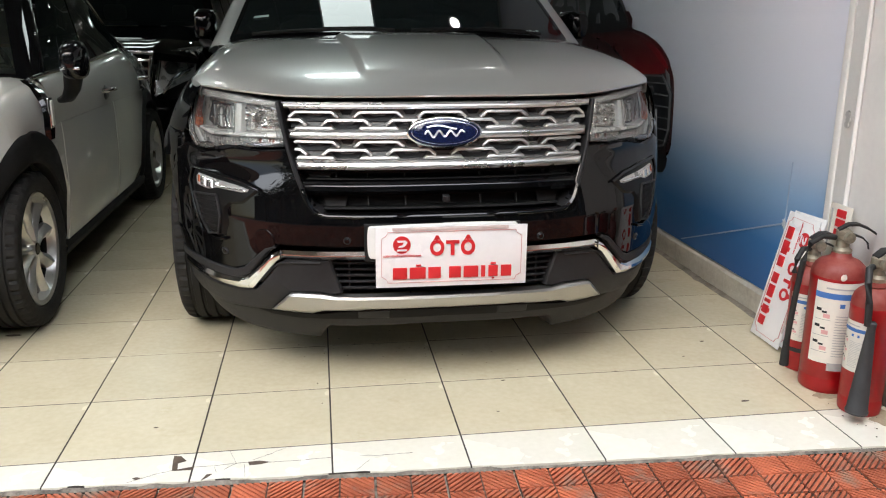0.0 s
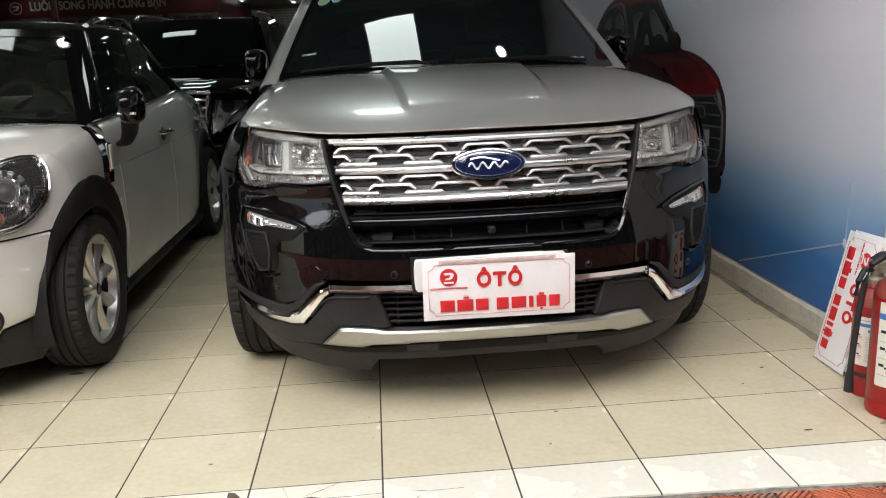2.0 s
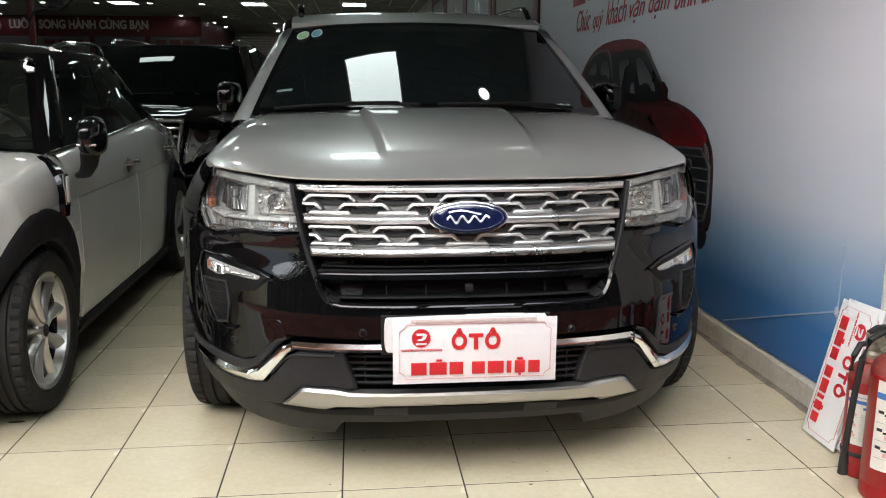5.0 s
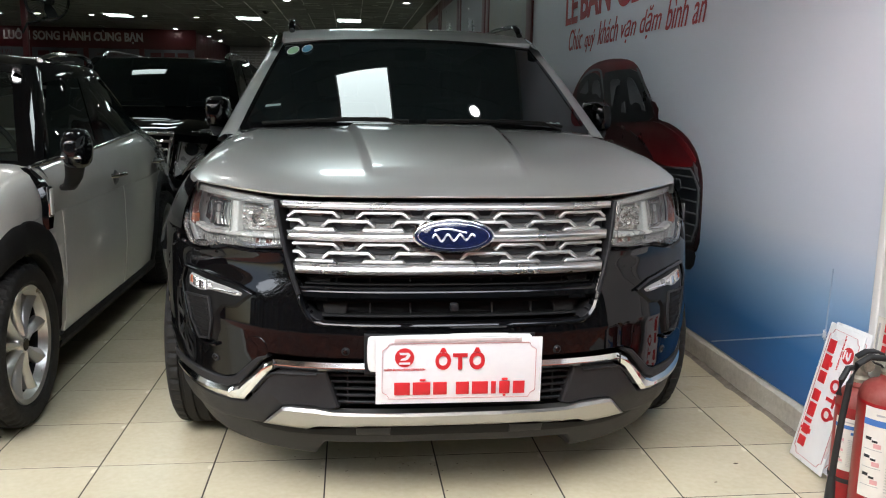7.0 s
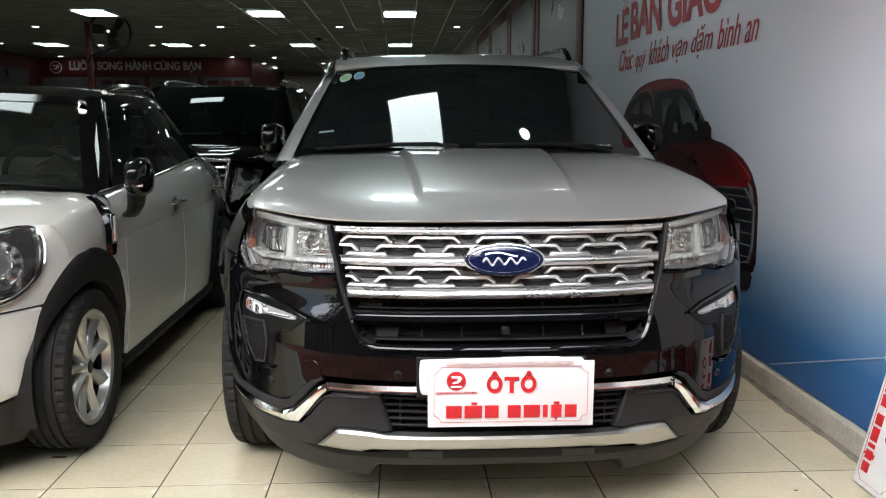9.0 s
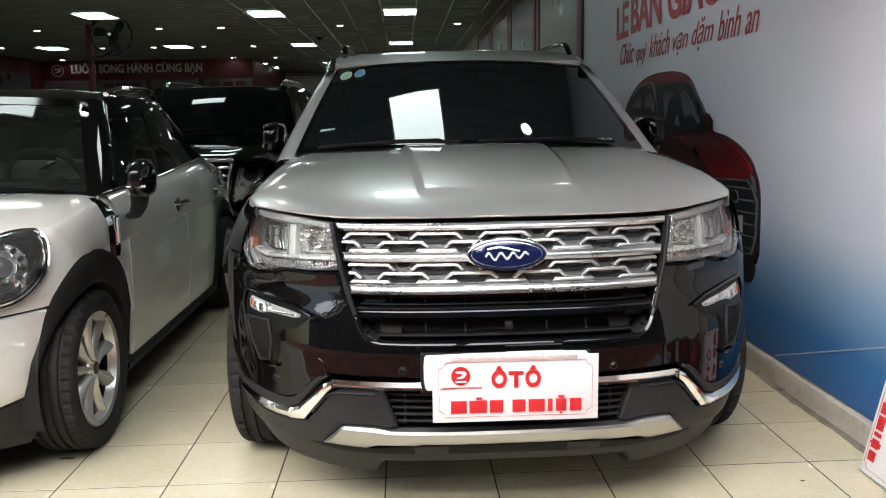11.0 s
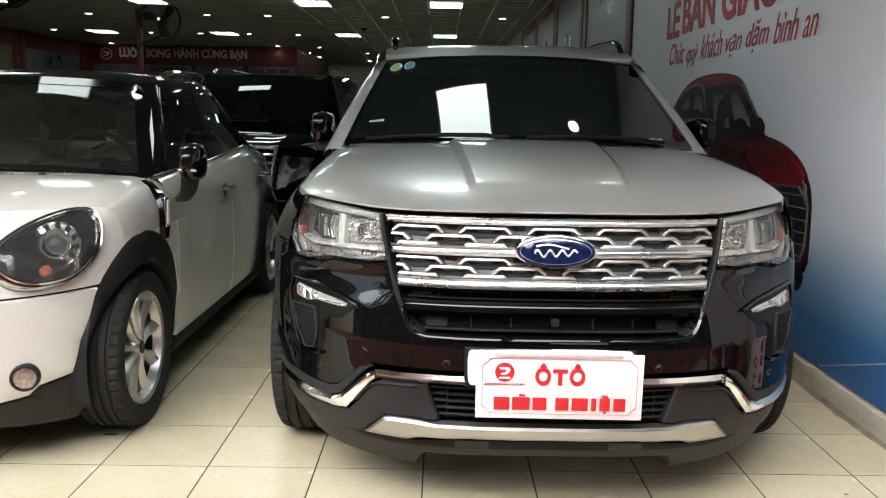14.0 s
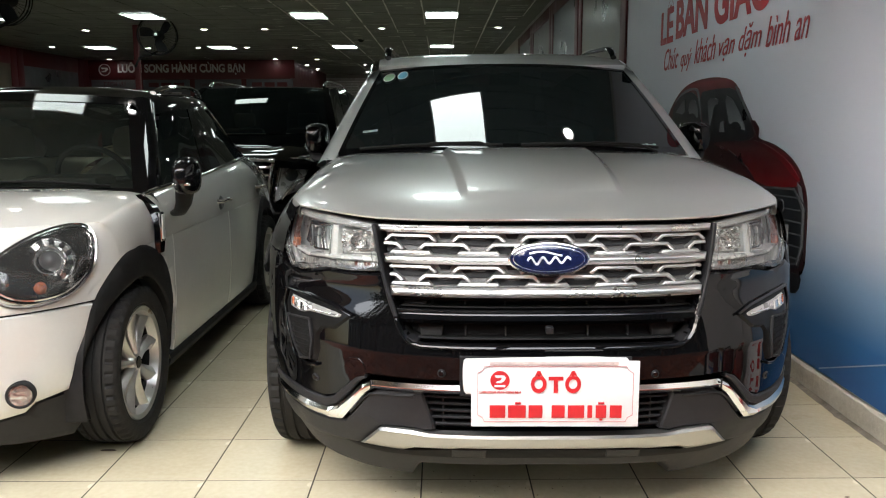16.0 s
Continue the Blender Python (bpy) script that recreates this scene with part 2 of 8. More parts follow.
def tile_material():
    m = material("cream_floor_tile", (0.60, 0.53, 0.36), 0.22, vary=0.06, scale=2.2, fine=45, alt=(0.71, 0.65, 0.48), rough_vary=0.10, spec=0.45)
    nt = m.node_tree
    bsdf = nt.nodes["Principled BSDF"]
    ramp = nt.nodes["Color Ramp"]
    info = nt.nodes.new("ShaderNodeObjectInfo")
    hsv = nt.nodes.new("ShaderNodeHueSaturation")
    mr = nt.nodes.new("ShaderNodeMapRange")
    mr.inputs["To Min"].default_value, mr.inputs["To Max"].default_value = 0.97, 1.04
    nt.links.new(info.outputs["Random"], mr.inputs["Value"])
    nt.links.new(mr.outputs[0], hsv.inputs["Value"])
    # scattered scuffs and dirt of their own shape
    co = nt.nodes.new("ShaderNodeTexCoord")
    geo = nt.nodes.new("ShaderNodeNewGeometry")
    dirt = nt.nodes.new("ShaderNodeTexNoise")
    dirt.inputs["Scale"].default_value = 5.0
    dirt.inputs["Detail"].default_value = 9
    dirt.inputs["Roughness"].default_value = 0.7
    nt.links.new(geo.outputs["Position"], dirt.inputs["Vector"])
    dr = nt.nodes.new("ShaderNodeValToRGB")
    dr.color_ramp.elements[0].position, dr.color_ramp.elements[1].position = 0.60, 0.78
    dr.color_ramp.elements[0].color = (1, 1, 1, 1)
    dr.color_ramp.elements[1].color = (0.84, 0.80, 0.72, 1)
    nt.links.new(dirt.outputs["Fac"], dr.inputs[0])
    mix = nt.nodes.new("ShaderNodeMix")
    mix.data_type, mix.blend_type = "RGBA", "MULTIPLY"
    mix.inputs[0].default_value = 1.0
    nt.links.new(ramp.outputs[0], hsv.inputs["Color"])
    nt.links.new(hsv.outputs[0], mix.inputs[6])
    nt.links.new(dr.outputs[0], mix.inputs[7])
    nt.links.new(mix.outputs[2], bsdf.inputs["Base Color"])
    return m


def paver_material():
    m = material("terracotta_paver", (0.44, 0.10, 0.045), 0.75, vary=0.25, scale=11, fine=120, bump=0.4, bump_scale=200, alt=(0.62, 0.17, 0.08))
    nt = m.node_tree
    info = nt.nodes.new("ShaderNodeObjectInfo")
    hsv = nt.nodes.new("ShaderNodeHueSaturation")
    mr = nt.nodes.new("ShaderNodeMapRange")
    mr.inputs["To Min"].default_value, mr.inputs["To Max"].default_value = 0.75, 1.15
    nt.links.new(info.outputs["Random"], mr.inputs["Value"])
    nt.links.new(mr.outputs[0], hsv.inputs["Value"])
    nt.links.new(nt.nodes["Color Ramp"].outputs[0], hsv.inputs["Color"])
    # grey dirt lying in patches over the pavers
    geo = nt.nodes.new("ShaderNodeNewGeometry")
    dirt = nt.nodes.new("ShaderNodeTexNoise")
    dirt.inputs["Scale"].default_value = 7.0
    dirt.inputs["Detail"].default_value = 9
    dirt.inputs["Roughness"].default_value = 0.72
    nt.links.new(geo.outputs["Position"], dirt.inputs["Vector"])
    amount = nt.nodes.new("ShaderNodeMapRange")
    amount.inputs["From Min"].default_value, amount.inputs["From Max"].default_value = 0.52, 0.66
    amount.inputs["To Max"].default_value = 0.75
    nt.links.new(dirt.outputs["Fac"], amount.inputs["Value"])
    mix = nt.nodes.new("ShaderNodeMix")
    mix.data_type = "RGBA"
    mix.inputs[7].default_value = (0.25, 0.21, 0.16, 1)
    nt.links.new(amount.outputs[0], mix.inputs[0])
    nt.links.new(hsv.outputs[0], mix.inputs[6])
    nt.links.new(mix.outputs[2], nt.nodes["Principled BSDF"].inputs["Base Color"])
    return m


def mural_material():
    """A printed sheet: pale lilac grey above, running into sea blue below."""
    m = material("mural_print", (0.50, 0.51, 0.56), 0.42, vary=0.05, scale=0.8, spec=0.5)
    nt = m.node_tree
    bsdf = nt.nodes["Principled BSDF"]
    geo = nt.nodes.new("ShaderNodeNewGeometry")
    sep = nt.nodes.new("ShaderNodeSeparateXYZ")
    nt.links.new(geo.outputs["Position"], sep.inputs[0])
    n = nt.nodes.new("ShaderNodeTexNoise")
    n.inputs["Scale"].default_value = 1.1
    nt.links.new(geo.outputs["Position"], n.inputs["Vector"])
    a = nt.nodes.new("ShaderNodeMath")
    a.operation = "MULTIPLY_ADD"
    a.inputs[1].default_value = 0.06
    nt.links.new(n.outputs["Fac"], a.inputs[0])
    nt.links.new(sep.outputs["Z"], a.inputs[2])
    mr = nt.nodes.new("ShaderNodeMapRange")
    mr.inputs["From Min"].default_value, mr.inputs["From Max"].default_value = 0.10, 1.29
    nt.links.new(a.outputs[0], mr.inputs["Value"])
    r = nt.nodes.new("ShaderNodeValToRGB")
    e = r.color_ramp.elements
    e[0].position, e[0].color = 0.0, (0.022, 0.115, 0.36, 1)
    e[1].position, e[1].color = 1.0, (0.74, 0.76, 0.85, 1)
    for p, c in ((0.22, (0.04, 0.17, 0.43, 1)), (0.42, (0.26, 0.42, 0.64, 1)), (0.62, (0.60, 0.65, 0.75, 1))):
        el = e.new(p)
        el.color = c
    nt.links.new(mr.outputs[0], r.inputs[0])
    nt.links.new(r.outputs[0], bsdf.inputs["Base Color"])
    return m


TILE = tile_material()
# the front row's tile: the same mix in a paler tone
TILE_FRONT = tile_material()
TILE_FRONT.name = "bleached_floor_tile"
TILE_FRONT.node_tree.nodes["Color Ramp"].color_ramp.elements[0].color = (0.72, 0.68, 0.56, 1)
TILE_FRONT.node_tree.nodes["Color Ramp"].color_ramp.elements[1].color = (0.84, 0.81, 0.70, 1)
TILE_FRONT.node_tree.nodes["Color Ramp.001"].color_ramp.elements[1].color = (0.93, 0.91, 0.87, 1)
PAVER = paver_material()
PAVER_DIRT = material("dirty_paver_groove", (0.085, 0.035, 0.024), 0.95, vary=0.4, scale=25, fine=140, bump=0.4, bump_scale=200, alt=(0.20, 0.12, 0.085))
MURAL = mural_material()
GROUT = material("dark_grout", (0.045, 0.036, 0.028), 0.9, vary=0.3, scale=20)
MURAL_PALE = material("mural_pale_streak", (0.32, 0.42, 0.58), 0.35, vary=0.1)
PRINT_RED = material("printed_red", (0.15, 0.006, 0.011), 0.30, vary=0.3, scale=3, alt=(0.24, 0.012, 0.018))


def printed_shading(mat, axis, stops):
    """The print's own shading: tones along one axis of the sheet."""
    nt = mat.node_tree
    geo = nt.nodes.new("ShaderNodeNewGeometry")
    sep = nt.nodes.new("ShaderNodeSeparateXYZ")
    nt.links.new(geo.outputs["Position"], sep.inputs[0])
    mr = nt.nodes.new("ShaderNodeMapRange")
    mr.inputs["From Min"].default_value, mr.inputs["From Max"].default_value = stops[0][0], stops[-1][0]
    nt.links.new(sep.outputs[axis], mr.inputs["Value"])
    ramp = nt.nodes.new("ShaderNodeValToRGB")
    e = ramp.color_ramp.elements
    span = stops[-1][0] - stops[0][0]
    e[0].position, e[0].color = 0.0, (*stops[0][1], 1)
    e[1].position, e[1].color = 1.0, (*stops[-1][1], 1)
    for p, c in stops[1:-1]:
        e.new((p - stops[0][0]) / span).color = (*c, 1)
    nt.links.new(mr.outputs[0], ramp.inputs[0])
    nt.links.new(ramp.outputs[0], nt.nodes["Principled BSDF"].inputs["Base Color"])


printed_shading(PRINT_RED, "Z", [(.50, (.012, .004, .005)), (.93, (.05, .005, .008)), (1.18, (.03, .006, .008)), (1.30, (.07, .006, .009)), (1.50, (.12, .010, .014)), (1.57, (.22, .022, .028)), (1.60, (.09, .008, .012))])
PRINT_HOOD = material("printed_bonnet_red", (0.15, 0.006, 0.011), 0.30)
printed_shading(PRINT_HOOD, "Z", [(.94, (.30, .014, .022)), (.975, (.24, .012, .018)), (1.03, (.14, .010, .015)), (1.10, (.10, .010, .013)), (1.15, (.12, .030, .032)), (1.20, (.035, .006, .008))])
PRINT_RIDGE = material("printed_bonnet_edge", (0.15, 0.006, 0.011), 0.30)
printed_shading(PRINT_RIDGE, "Z", [(.99, (.40, .016, .026)), (1.06, (.22, .010, .016)), (1.14, (.12, .008, .012)), (1.20, (.06, .005, .008))])
PRINT_DARK = material("printed_dark", (0.012, 0.014, 0.018), 0.30, vary=0.2)
PRINT_GLASS = material("printed_glass", (0.014, 0.017, 0.021), 0.30, vary=0.3, scale=3)
PRINT_PALE = material("printed_pale_glass", (0.24, 0.26, 0.28), 0.30, vary=0.2, scale=3)
printed_shading(PRINT_PALE, "Z", [(1.26, (.20, .21, .22)), (1.36, (.16, .17, .18)), (1.47, (.05, .055, .06))])
PRINT_GREY = material("printed_grey", (0.16, 0.17, 0.18), 0.33, vary=0.2)
PRINT_PLATE = material("printed_plate", (0.40, 0.41, 0.43), 0.33, vary=0.1)

# ---- mesh helpers ----


def finish(bm, name, mat, parent, label="", angle=38, flip=False):
    bmesh.ops.remove_doubles(bm, verts=bm.verts, dist=1e-5)
    bmesh.ops.recalc_face_normals(bm, faces=bm.faces)
    me = bpy.data.meshes.new(name)
    bm.to_mesh(me)
    bm.free()
    me.materials.append(mat)
    me.polygons.foreach_set("use_smooth", [True] * len(me.polygons))
    me.set_sharp_from_angle(angle=radians(angle))
    ob = new(name, me)
    if parent is not None:
        ob.parent = parent
    if label:
        ob["label"] = label
    return ob


def part(name, bm, mat, parent, label="", angle=38):
    return finish(bm, name, mat, parent, label, angle)


def thing(name, label, category, at=(0, 0, 0), turn=0, group="", kind=""):
    ob = new(name)
    ob.matrix_basis = pose(*at, 0, 0, turn)
    ob.empty_display_size = 0.1
    return tagged(ob, label, category, group, kind)


def solid(name, bm, mat, label, category="", group="", kind="", angle=38):
    return tagged(finish(bm, name, mat, None, "", angle), label, category, group, kind)


def box(bm, c, s, bevel=0.0, m=None):
    r = bmesh.ops.create_cube(bm, size=1.0)
    vs = r["verts"]
    for v in vs:
        v.co = Vector((v.co.x * s[0], v.co.y * s[1], v.co.z * s[2]))
    if bevel > 0:
        es = list({e for v in vs for e in v.link_edges})
        rb = bmesh.ops.bevel(bm, geom=es, offset=bevel, segments=2, profile=0.5, affect="EDGES")
        vs = list({v for f in rb["faces"] for v in f.verts} | {v for v in vs if v.is_valid})
    for v in vs:
        v.co = (m @ v.co if m else v.co) + Vector(c)
    return vs


def ring_loft(bm, rings, cap0=True, cap1=True, closed=True):
    """Faces between rings of points of equal count."""
    vv = [[bm.verts.new(p) for p in r] for r in rings]
    n = len(vv[0])
    for a, b in zip(vv, vv[1:]):
        for i in range(n if closed else n - 1):
            j = (i + 1) % n
            try:
                bm.faces.new((a[i], a[j], b[j], b[i]))
            except ValueError:
                pass
    if closed and cap0:
        bm.faces.new(vv[0])
    if closed and cap1:
        bm.faces.new(list(reversed(vv[-1])))
    return vv


def frame_of(d):
    d = d.normalized()
    up = Vector((0, 0, 1)) if abs(d.z) < 0.95 else Vector((1, 0, 0))
    a = d.cross(up).normalized()
    return a, a.cross(d).normalized()


def tube(bm, pts, r, n=10, squash=1.0):
    """A round bar through points; r one radius or one for each point."""
    pts = [Vector(p) for p in pts]
    rs = r if isinstance(r, (list, tuple)) else [r] * len(pts)
    rings = []
    for i, p in enumerate(pts):
        d = pts[min(i + 1, len(pts) - 1)] - pts[max(i - 1, 0)]
        a, b = frame_of(d)
        rings.append([p + (a * math.cos(2 * math.pi * k / n) + b * math.sin(2 * math.pi * k / n) * squash) * rs[i] for k in range(n)])
    ring_loft(bm, rings)


def lathe(bm, prof, n=32, m=None, caps=True):
    """Turns (radius, height) round z."""
    m = m or Matrix()
    rings = [[m @ Vector((max(r, 1e-4) * math.cos(2 * math.pi * k / n), max(r, 1e-4) * math.sin(2 * math.pi * k / n), z)) for k in range(n)] for r, z in prof]
    ring_loft(bm, rings, caps, caps)


def grid(bm, fn, nu, nv, thick=None):
    """A sheet through fn(s, t), s and t from 0 to 1; thick: the vector of its thickness."""
    rows = [[Vector(fn(i / nu, j / nv)) for i in range(nu + 1)] for j in range(nv + 1)]
    vv = [[bm.verts.new(p) for p in r] for r in rows]
    for j in range(nv):
        for i in range(nu):
            bm.faces.new((vv[j][i], vv[j][i + 1], vv[j + 1][i + 1], vv[j + 1][i]))
    if thick is not None:
        th = Vector(thick)
        edge = vv[0] + [r[-1] for r in vv[1:]] + list(reversed(vv[-1][:-1])) + [r[0] for r in reversed(vv[1:-1])]
        low = [bm.verts.new(v.co + th) for v in edge]
        k = len(edge)
        for i in range(k):
            bm.faces.new((edge[i], edge[(i + 1) % k], low[(i + 1) % k], low[i]))
    return vv


def inset(poly, d):
    """A polygon drawn in by d."""
    n = len(poly)
    area = sum(poly[i][0] * poly[(i + 1) % n][1] - poly[(i + 1) % n][0] * poly[i][1] for i in range(n))
    s = 1 if area > 0 else -1
    out = []
    for i in range(n):
        p, q, r = Vector(poly[i - 1]), Vector(poly[i]), Vector(poly[(i + 1) % n])
        a, b = (q - p).normalized(), (r - q).normalized()
        na, nb = Vector((-a.y, a.x)) * s, Vector((-b.y, b.x)) * s
        k = (na + nb)
        k = k / max(k.length_squared / 2, 0.35) if k.length > 1e-6 else na
        q2 = q + k * d
        out.append((q2.x, q2.y))
    return out


def smooth_poly(poly, passes=1, keep=()):
    """Rounds a polygon's corners by cutting them (keep: indices that stay sharp)."""
    for _ in range(passes):
        out = []
        n = len(poly)
        for i in range(n):
            p, q = Vector(poly[i]), Vector(poly[(i + 1) % n])
            out += [tuple(p.lerp(q, 0.25)), tuple(p.lerp(q, 0.75))]
        poly = out
    return poly


def mirror(poly):
    return [(-c, z) for c, z in reversed(poly)]


def both(half):
    """A symmetric outline from its right half, given from the top middle round to the bottom middle."""
    left = [(-c, z) for c, z in reversed(half) if abs(c) > 1e-6]
    return list(half) + left


def skin(bm, poly, surf, off=0.0, thick=0.02, bev=0.004, cuts=(), zstep=0.04):
    """A panel: a flat outline in (c, z) laid on the body's surface, its rim rounded back by bev and folded in by thick."""
    tmp = bmesh.new()
    inner = inset(poly, bev)
    o = [tmp.verts.new((c, bev, z)) for c, z in poly]
    i_ = [tmp.verts.new((c, 0.0, z)) for c, z in inner]
    w = [tmp.verts.new((c, thick, z)) for c, z in poly]
    n = len(poly)
    tmp.faces.new(i_)
    for k in range(n):
        j = (k + 1) % n
        tmp.faces.new((o[k], o[j], i_[j], i_[k]))
        tmp.faces.new((w[k], w[j], o[j], o[k]))
    c0, c1 = min(c for c, _ in poly), max(c for c, _ in poly)
    z0, z1 = min(z for _, z in poly), max(z for _, z in poly)
    for c in cuts:
        if c0 + 1e-4 < c < c1 - 1e-4:
            bmesh.ops.bisect_plane(tmp, geom=tmp.verts[:] + tmp.edges[:] + tmp.faces[:], plane_co=(c, 0, 0), plane_no=(1, 0, 0), dist=1e-6)
    z = math.ceil(z0 / zstep) * zstep
    while z < z1 - 1e-4:
        if z > z0 + 1e-4:
            bmesh.ops.bisect_plane(tmp, geom=tmp.verts[:] + tmp.edges[:] + tmp.faces[:], plane_co=(0, 0, z), plane_no=(0, 0, 1), dist=1e-6)
        z += zstep
    vm = {}
    for v in tmp.verts:
        vm[v] = bm.verts.new(surf(v.co.x, v.co.z, off + v.co.y))
    for f in tmp.faces:
        try:
            bm.faces.new([vm[v] for v in f.verts])
        except ValueError:
            pass
    tmp.free()


def strip(bm, pts, half, surf, off=0.0, thick=0.02, bev=0.004, cuts=(), zstep=0.04):
    """A band of half-width half (one or one for each point) along points in (c, z)."""
    hs = half if isinstance(half, (list, tuple)) else [half] * len(pts)
    up, dn = [], []
    for i, p in enumerate(pts):
        p = Vector(p)
        a = (p - Vector(pts[i - 1])).normalized() if i else None
        b = (Vector(pts[i + 1]) - p).normalized() if i < len(pts) - 1 else None
        a, b = a or b, b or a
        n = Vector((-a.y, a.x)) + Vector((-b.y, b.x))
        n = n / max(n.length_squared / 2, 0.4)
        up.append(tuple(p + n * hs[i]))
        dn.append(tuple(p - n * hs[i]))
    skin(bm, list(reversed(up)) + dn, surf, off, thick, bev, cuts, zstep)


def flat_poly(bm, poly, to3d, depth):
    """A plate from a 2D outline; to3d(a, b, w) puts it in space, w into its depth."""
    f = [bm.verts.new(to3d(a, b, 0)) for a, b in poly]
    k = [bm.verts.new(to3d(a, b, depth)) for a, b in poly]
    bm.faces.new(f)
    bm.faces.new(list(reversed(k)))
    for i in range(len(poly)):
        j = (i + 1) % len(poly)
        bm.faces.new((f[i], k[i], k[j], f[j]))


def text_mesh(name, body, size, mat, parent, m, shear=0.0, depth=0.001, width=None, height=None, label="", bold=0.0, align="LEFT"):
    """Lettering in the built-in font, as a mesh; width and height: scaled to those metres."""
    cu = bpy.data.curves.new(name, "FONT")
    cu.body, cu.size, cu.shear, cu.extrude, cu.offset = body, size, shear, depth, bold
    tmp = new(name, cu)
    bpy.context.view_layer.update()
    me = bpy.data.meshes.new_from_object(tmp.evaluated_get(bpy.context.evaluated_depsgraph_get()))
    bpy.data.objects.remove(tmp)
    bpy.data.curves.remove(cu)
    xs = [v.co.x for v in me.vertices]
    ys = [v.co.y for v in me.vertices]
    x0, x1, y0, y1 = min(xs), max(xs), min(ys), max(ys)
    sx = width / (x1 - x0) if width else 1
    sy = height / (y1 - y0) if height else sx
    for v in me.vertices:
        v.co.x, v.co.y = (v.co.x - x0) * sx, (v.co.y - y0) * sy
    me.materials.clear()
    me.materials.append(mat)
    ob = new(name, me)
    ob.parent = parent
    ob.matrix_basis = m
    if label:
        ob["label"] = label
    return ob


def lerp(a, b, t):
    return a + (b - a) * t


def interp(x, xs, ys):
    return float(np.interp(x, xs, ys))


CUTS = [s * c for s in (-1, 1) for c in (0, .06, .12, .18, .24, .30, .36, .42, .48, .53, .58, .63, .67, .71, .75, .78, .81, .84, .87, .89, .91, .93, .945,
        .96, .972, .982, .99, .996, 1.0, 1.03, 1.07, 1.12, 1.2, 1.3, 1.4, 1.5, 1.7, 1.9, 2.2, 2.5, 2.8, 2.9, 3.0, 3.1, 3.2, 3.4, 3.6, 3.8, 4.0, 4.2)]

PANELS = [(-2.34, 12.8), (-5.4, 12.8), (-8.4, 12.9), (-8.77, 19.15), (-5.6, 19.15), (-2.4, 19.1), (.11, 19.0), (.1, 7.4), (-5.4, 7.4), (.1, 25.4)]
FRONT_PANELS = [(-2.27, 1.78), (-5.4, 2.02)]
# the three at y 30.3 are added lamps that brighten the far gate
SPOTS = [(1.26, 2.03), (-7.43, 15.1), (-6.15, 15.1), (-4.9, 15.0), (-3.63, 15.0), (-1.16, 14.9), (-9.92, 18.9), (-7.58, 19.3), (-6.28, 19.3), (-4.99, 19.25), (-3.73, 19.3), (-10.1, 23.1), (-5.02, 23.2), (-3.77, 23.4), (-4.5, 26.0), (-4.5, 28.5), (-2.5, 25.9), (-1.2, 30.3), (.4, 30.3), (-2.8, 30.3),
         (1.28, 9.0), (-1.16, 9.0), (-3.63, 9.0), (-6.1, 9.0), (-1.5, 1.65), (-3.6, 1.65), (-1.5, 4.2), (-3.6, 4.2)]

# ---- the building: floor, walls, ceiling ----
CEIL_Z = 3.25
WALL_X = 1.90
EDGE_A, EDGE_B = -0.9778, -0.0430          # the tiled floor ends along y = EDGE_A + EDGE_B * x


def edge_y(x):
    return EDGE_A + EDGE_B * x


bm = bmesh.new()
vs = [bm.verts.new(p) for p in ((-11.4, edge_y(-11.4) + .006, -.0009), (1.95, edge_y(1.95) + .006, -.0009), (1.95, 32, -.0009), (-11.4, 32, -.0009))]
lo = [bm.verts.new((v.co.x, v.co.y, -.20)) for v in vs]
bm.faces.new(vs)
for i in range(4):
    bm.faces.new((vs[i], vs[(i + 1) % 4], lo[(i + 1) % 4], lo[i]))
floor = solid("floor", bm, GROUT, "cream ceramic floor tiles with dark worn joints", "floor", kind="structure")

bm = bmesh.new()
vs = [bm.verts.new(p) for p in ((-400, -400, -.045), (400, -400, -.045), (400, 400, -.045), (-400, 400, -.045))]
bm.faces.new(vs)
solid("ground", bm, GROUND, "dark street asphalt", "ground", kind="structure")

# right wall with the mural sheet, its edge strip and the white pier in front
bm = bmesh.new()
box(bm, (WALL_X + .155, 15.75, 1.7), (.30, 32.5, 3.4))
wall_right = solid("wall_right", bm, WALL_PLAIN, "plastered side wall", "wall", kind="structure")
bm = bmesh.new()
box(bm, (WALL_X + .002, 2.56, 1.665), (.008, 5.68, 3.10), .001)
mural = tagged(finish(bm, "mural", MURAL, None), "printed wall sheet, pale grey over blue, with a red car", "mural")
mural.data.materials[0] = MURAL
bm = bmesh.new()
box(bm, (WALL_X - .010 + .02, -.667, 1.7), (.06, .686, 3.4), .006)
solid("pier", bm, WALL_WHITE, "white painted wall pier beside the opening", "wall", kind="structure")
bm = bmesh.new()
box(bm, (WALL_X - .012, -.305, 1.68), (.024, .036, 3.14), .006)
solid("edge_strip", bm, WALL_WHITE, "thin white edging strip of the mural", "trim", kind="structure")
bm = bmesh.new()
tube(bm, [(1.868, -.425, .02), (1.868, -.427, 1.2), (1.868, -.42, 1.52), (1.868, -.421, 3.2)], .009, 8)
solid("cable_duct", bm, WALL_WHITE, "white cable running up the wall", "trim", kind="structure")
bm = bmesh.new()
for k in range(3):
    lathe(bm, [(.001, .006), (.012, .005), (.014, 0)], 12, Matrix.Translation((1.872, -.372 - .004 * (k % 2), .895 + .018 * k)) @ Matrix.Rotation(radians(-90), 4, "Y"))
solid("wall_clip", bm, ALUMINIUM, "small grey metal clip on the strip", "trim", kind="structure")
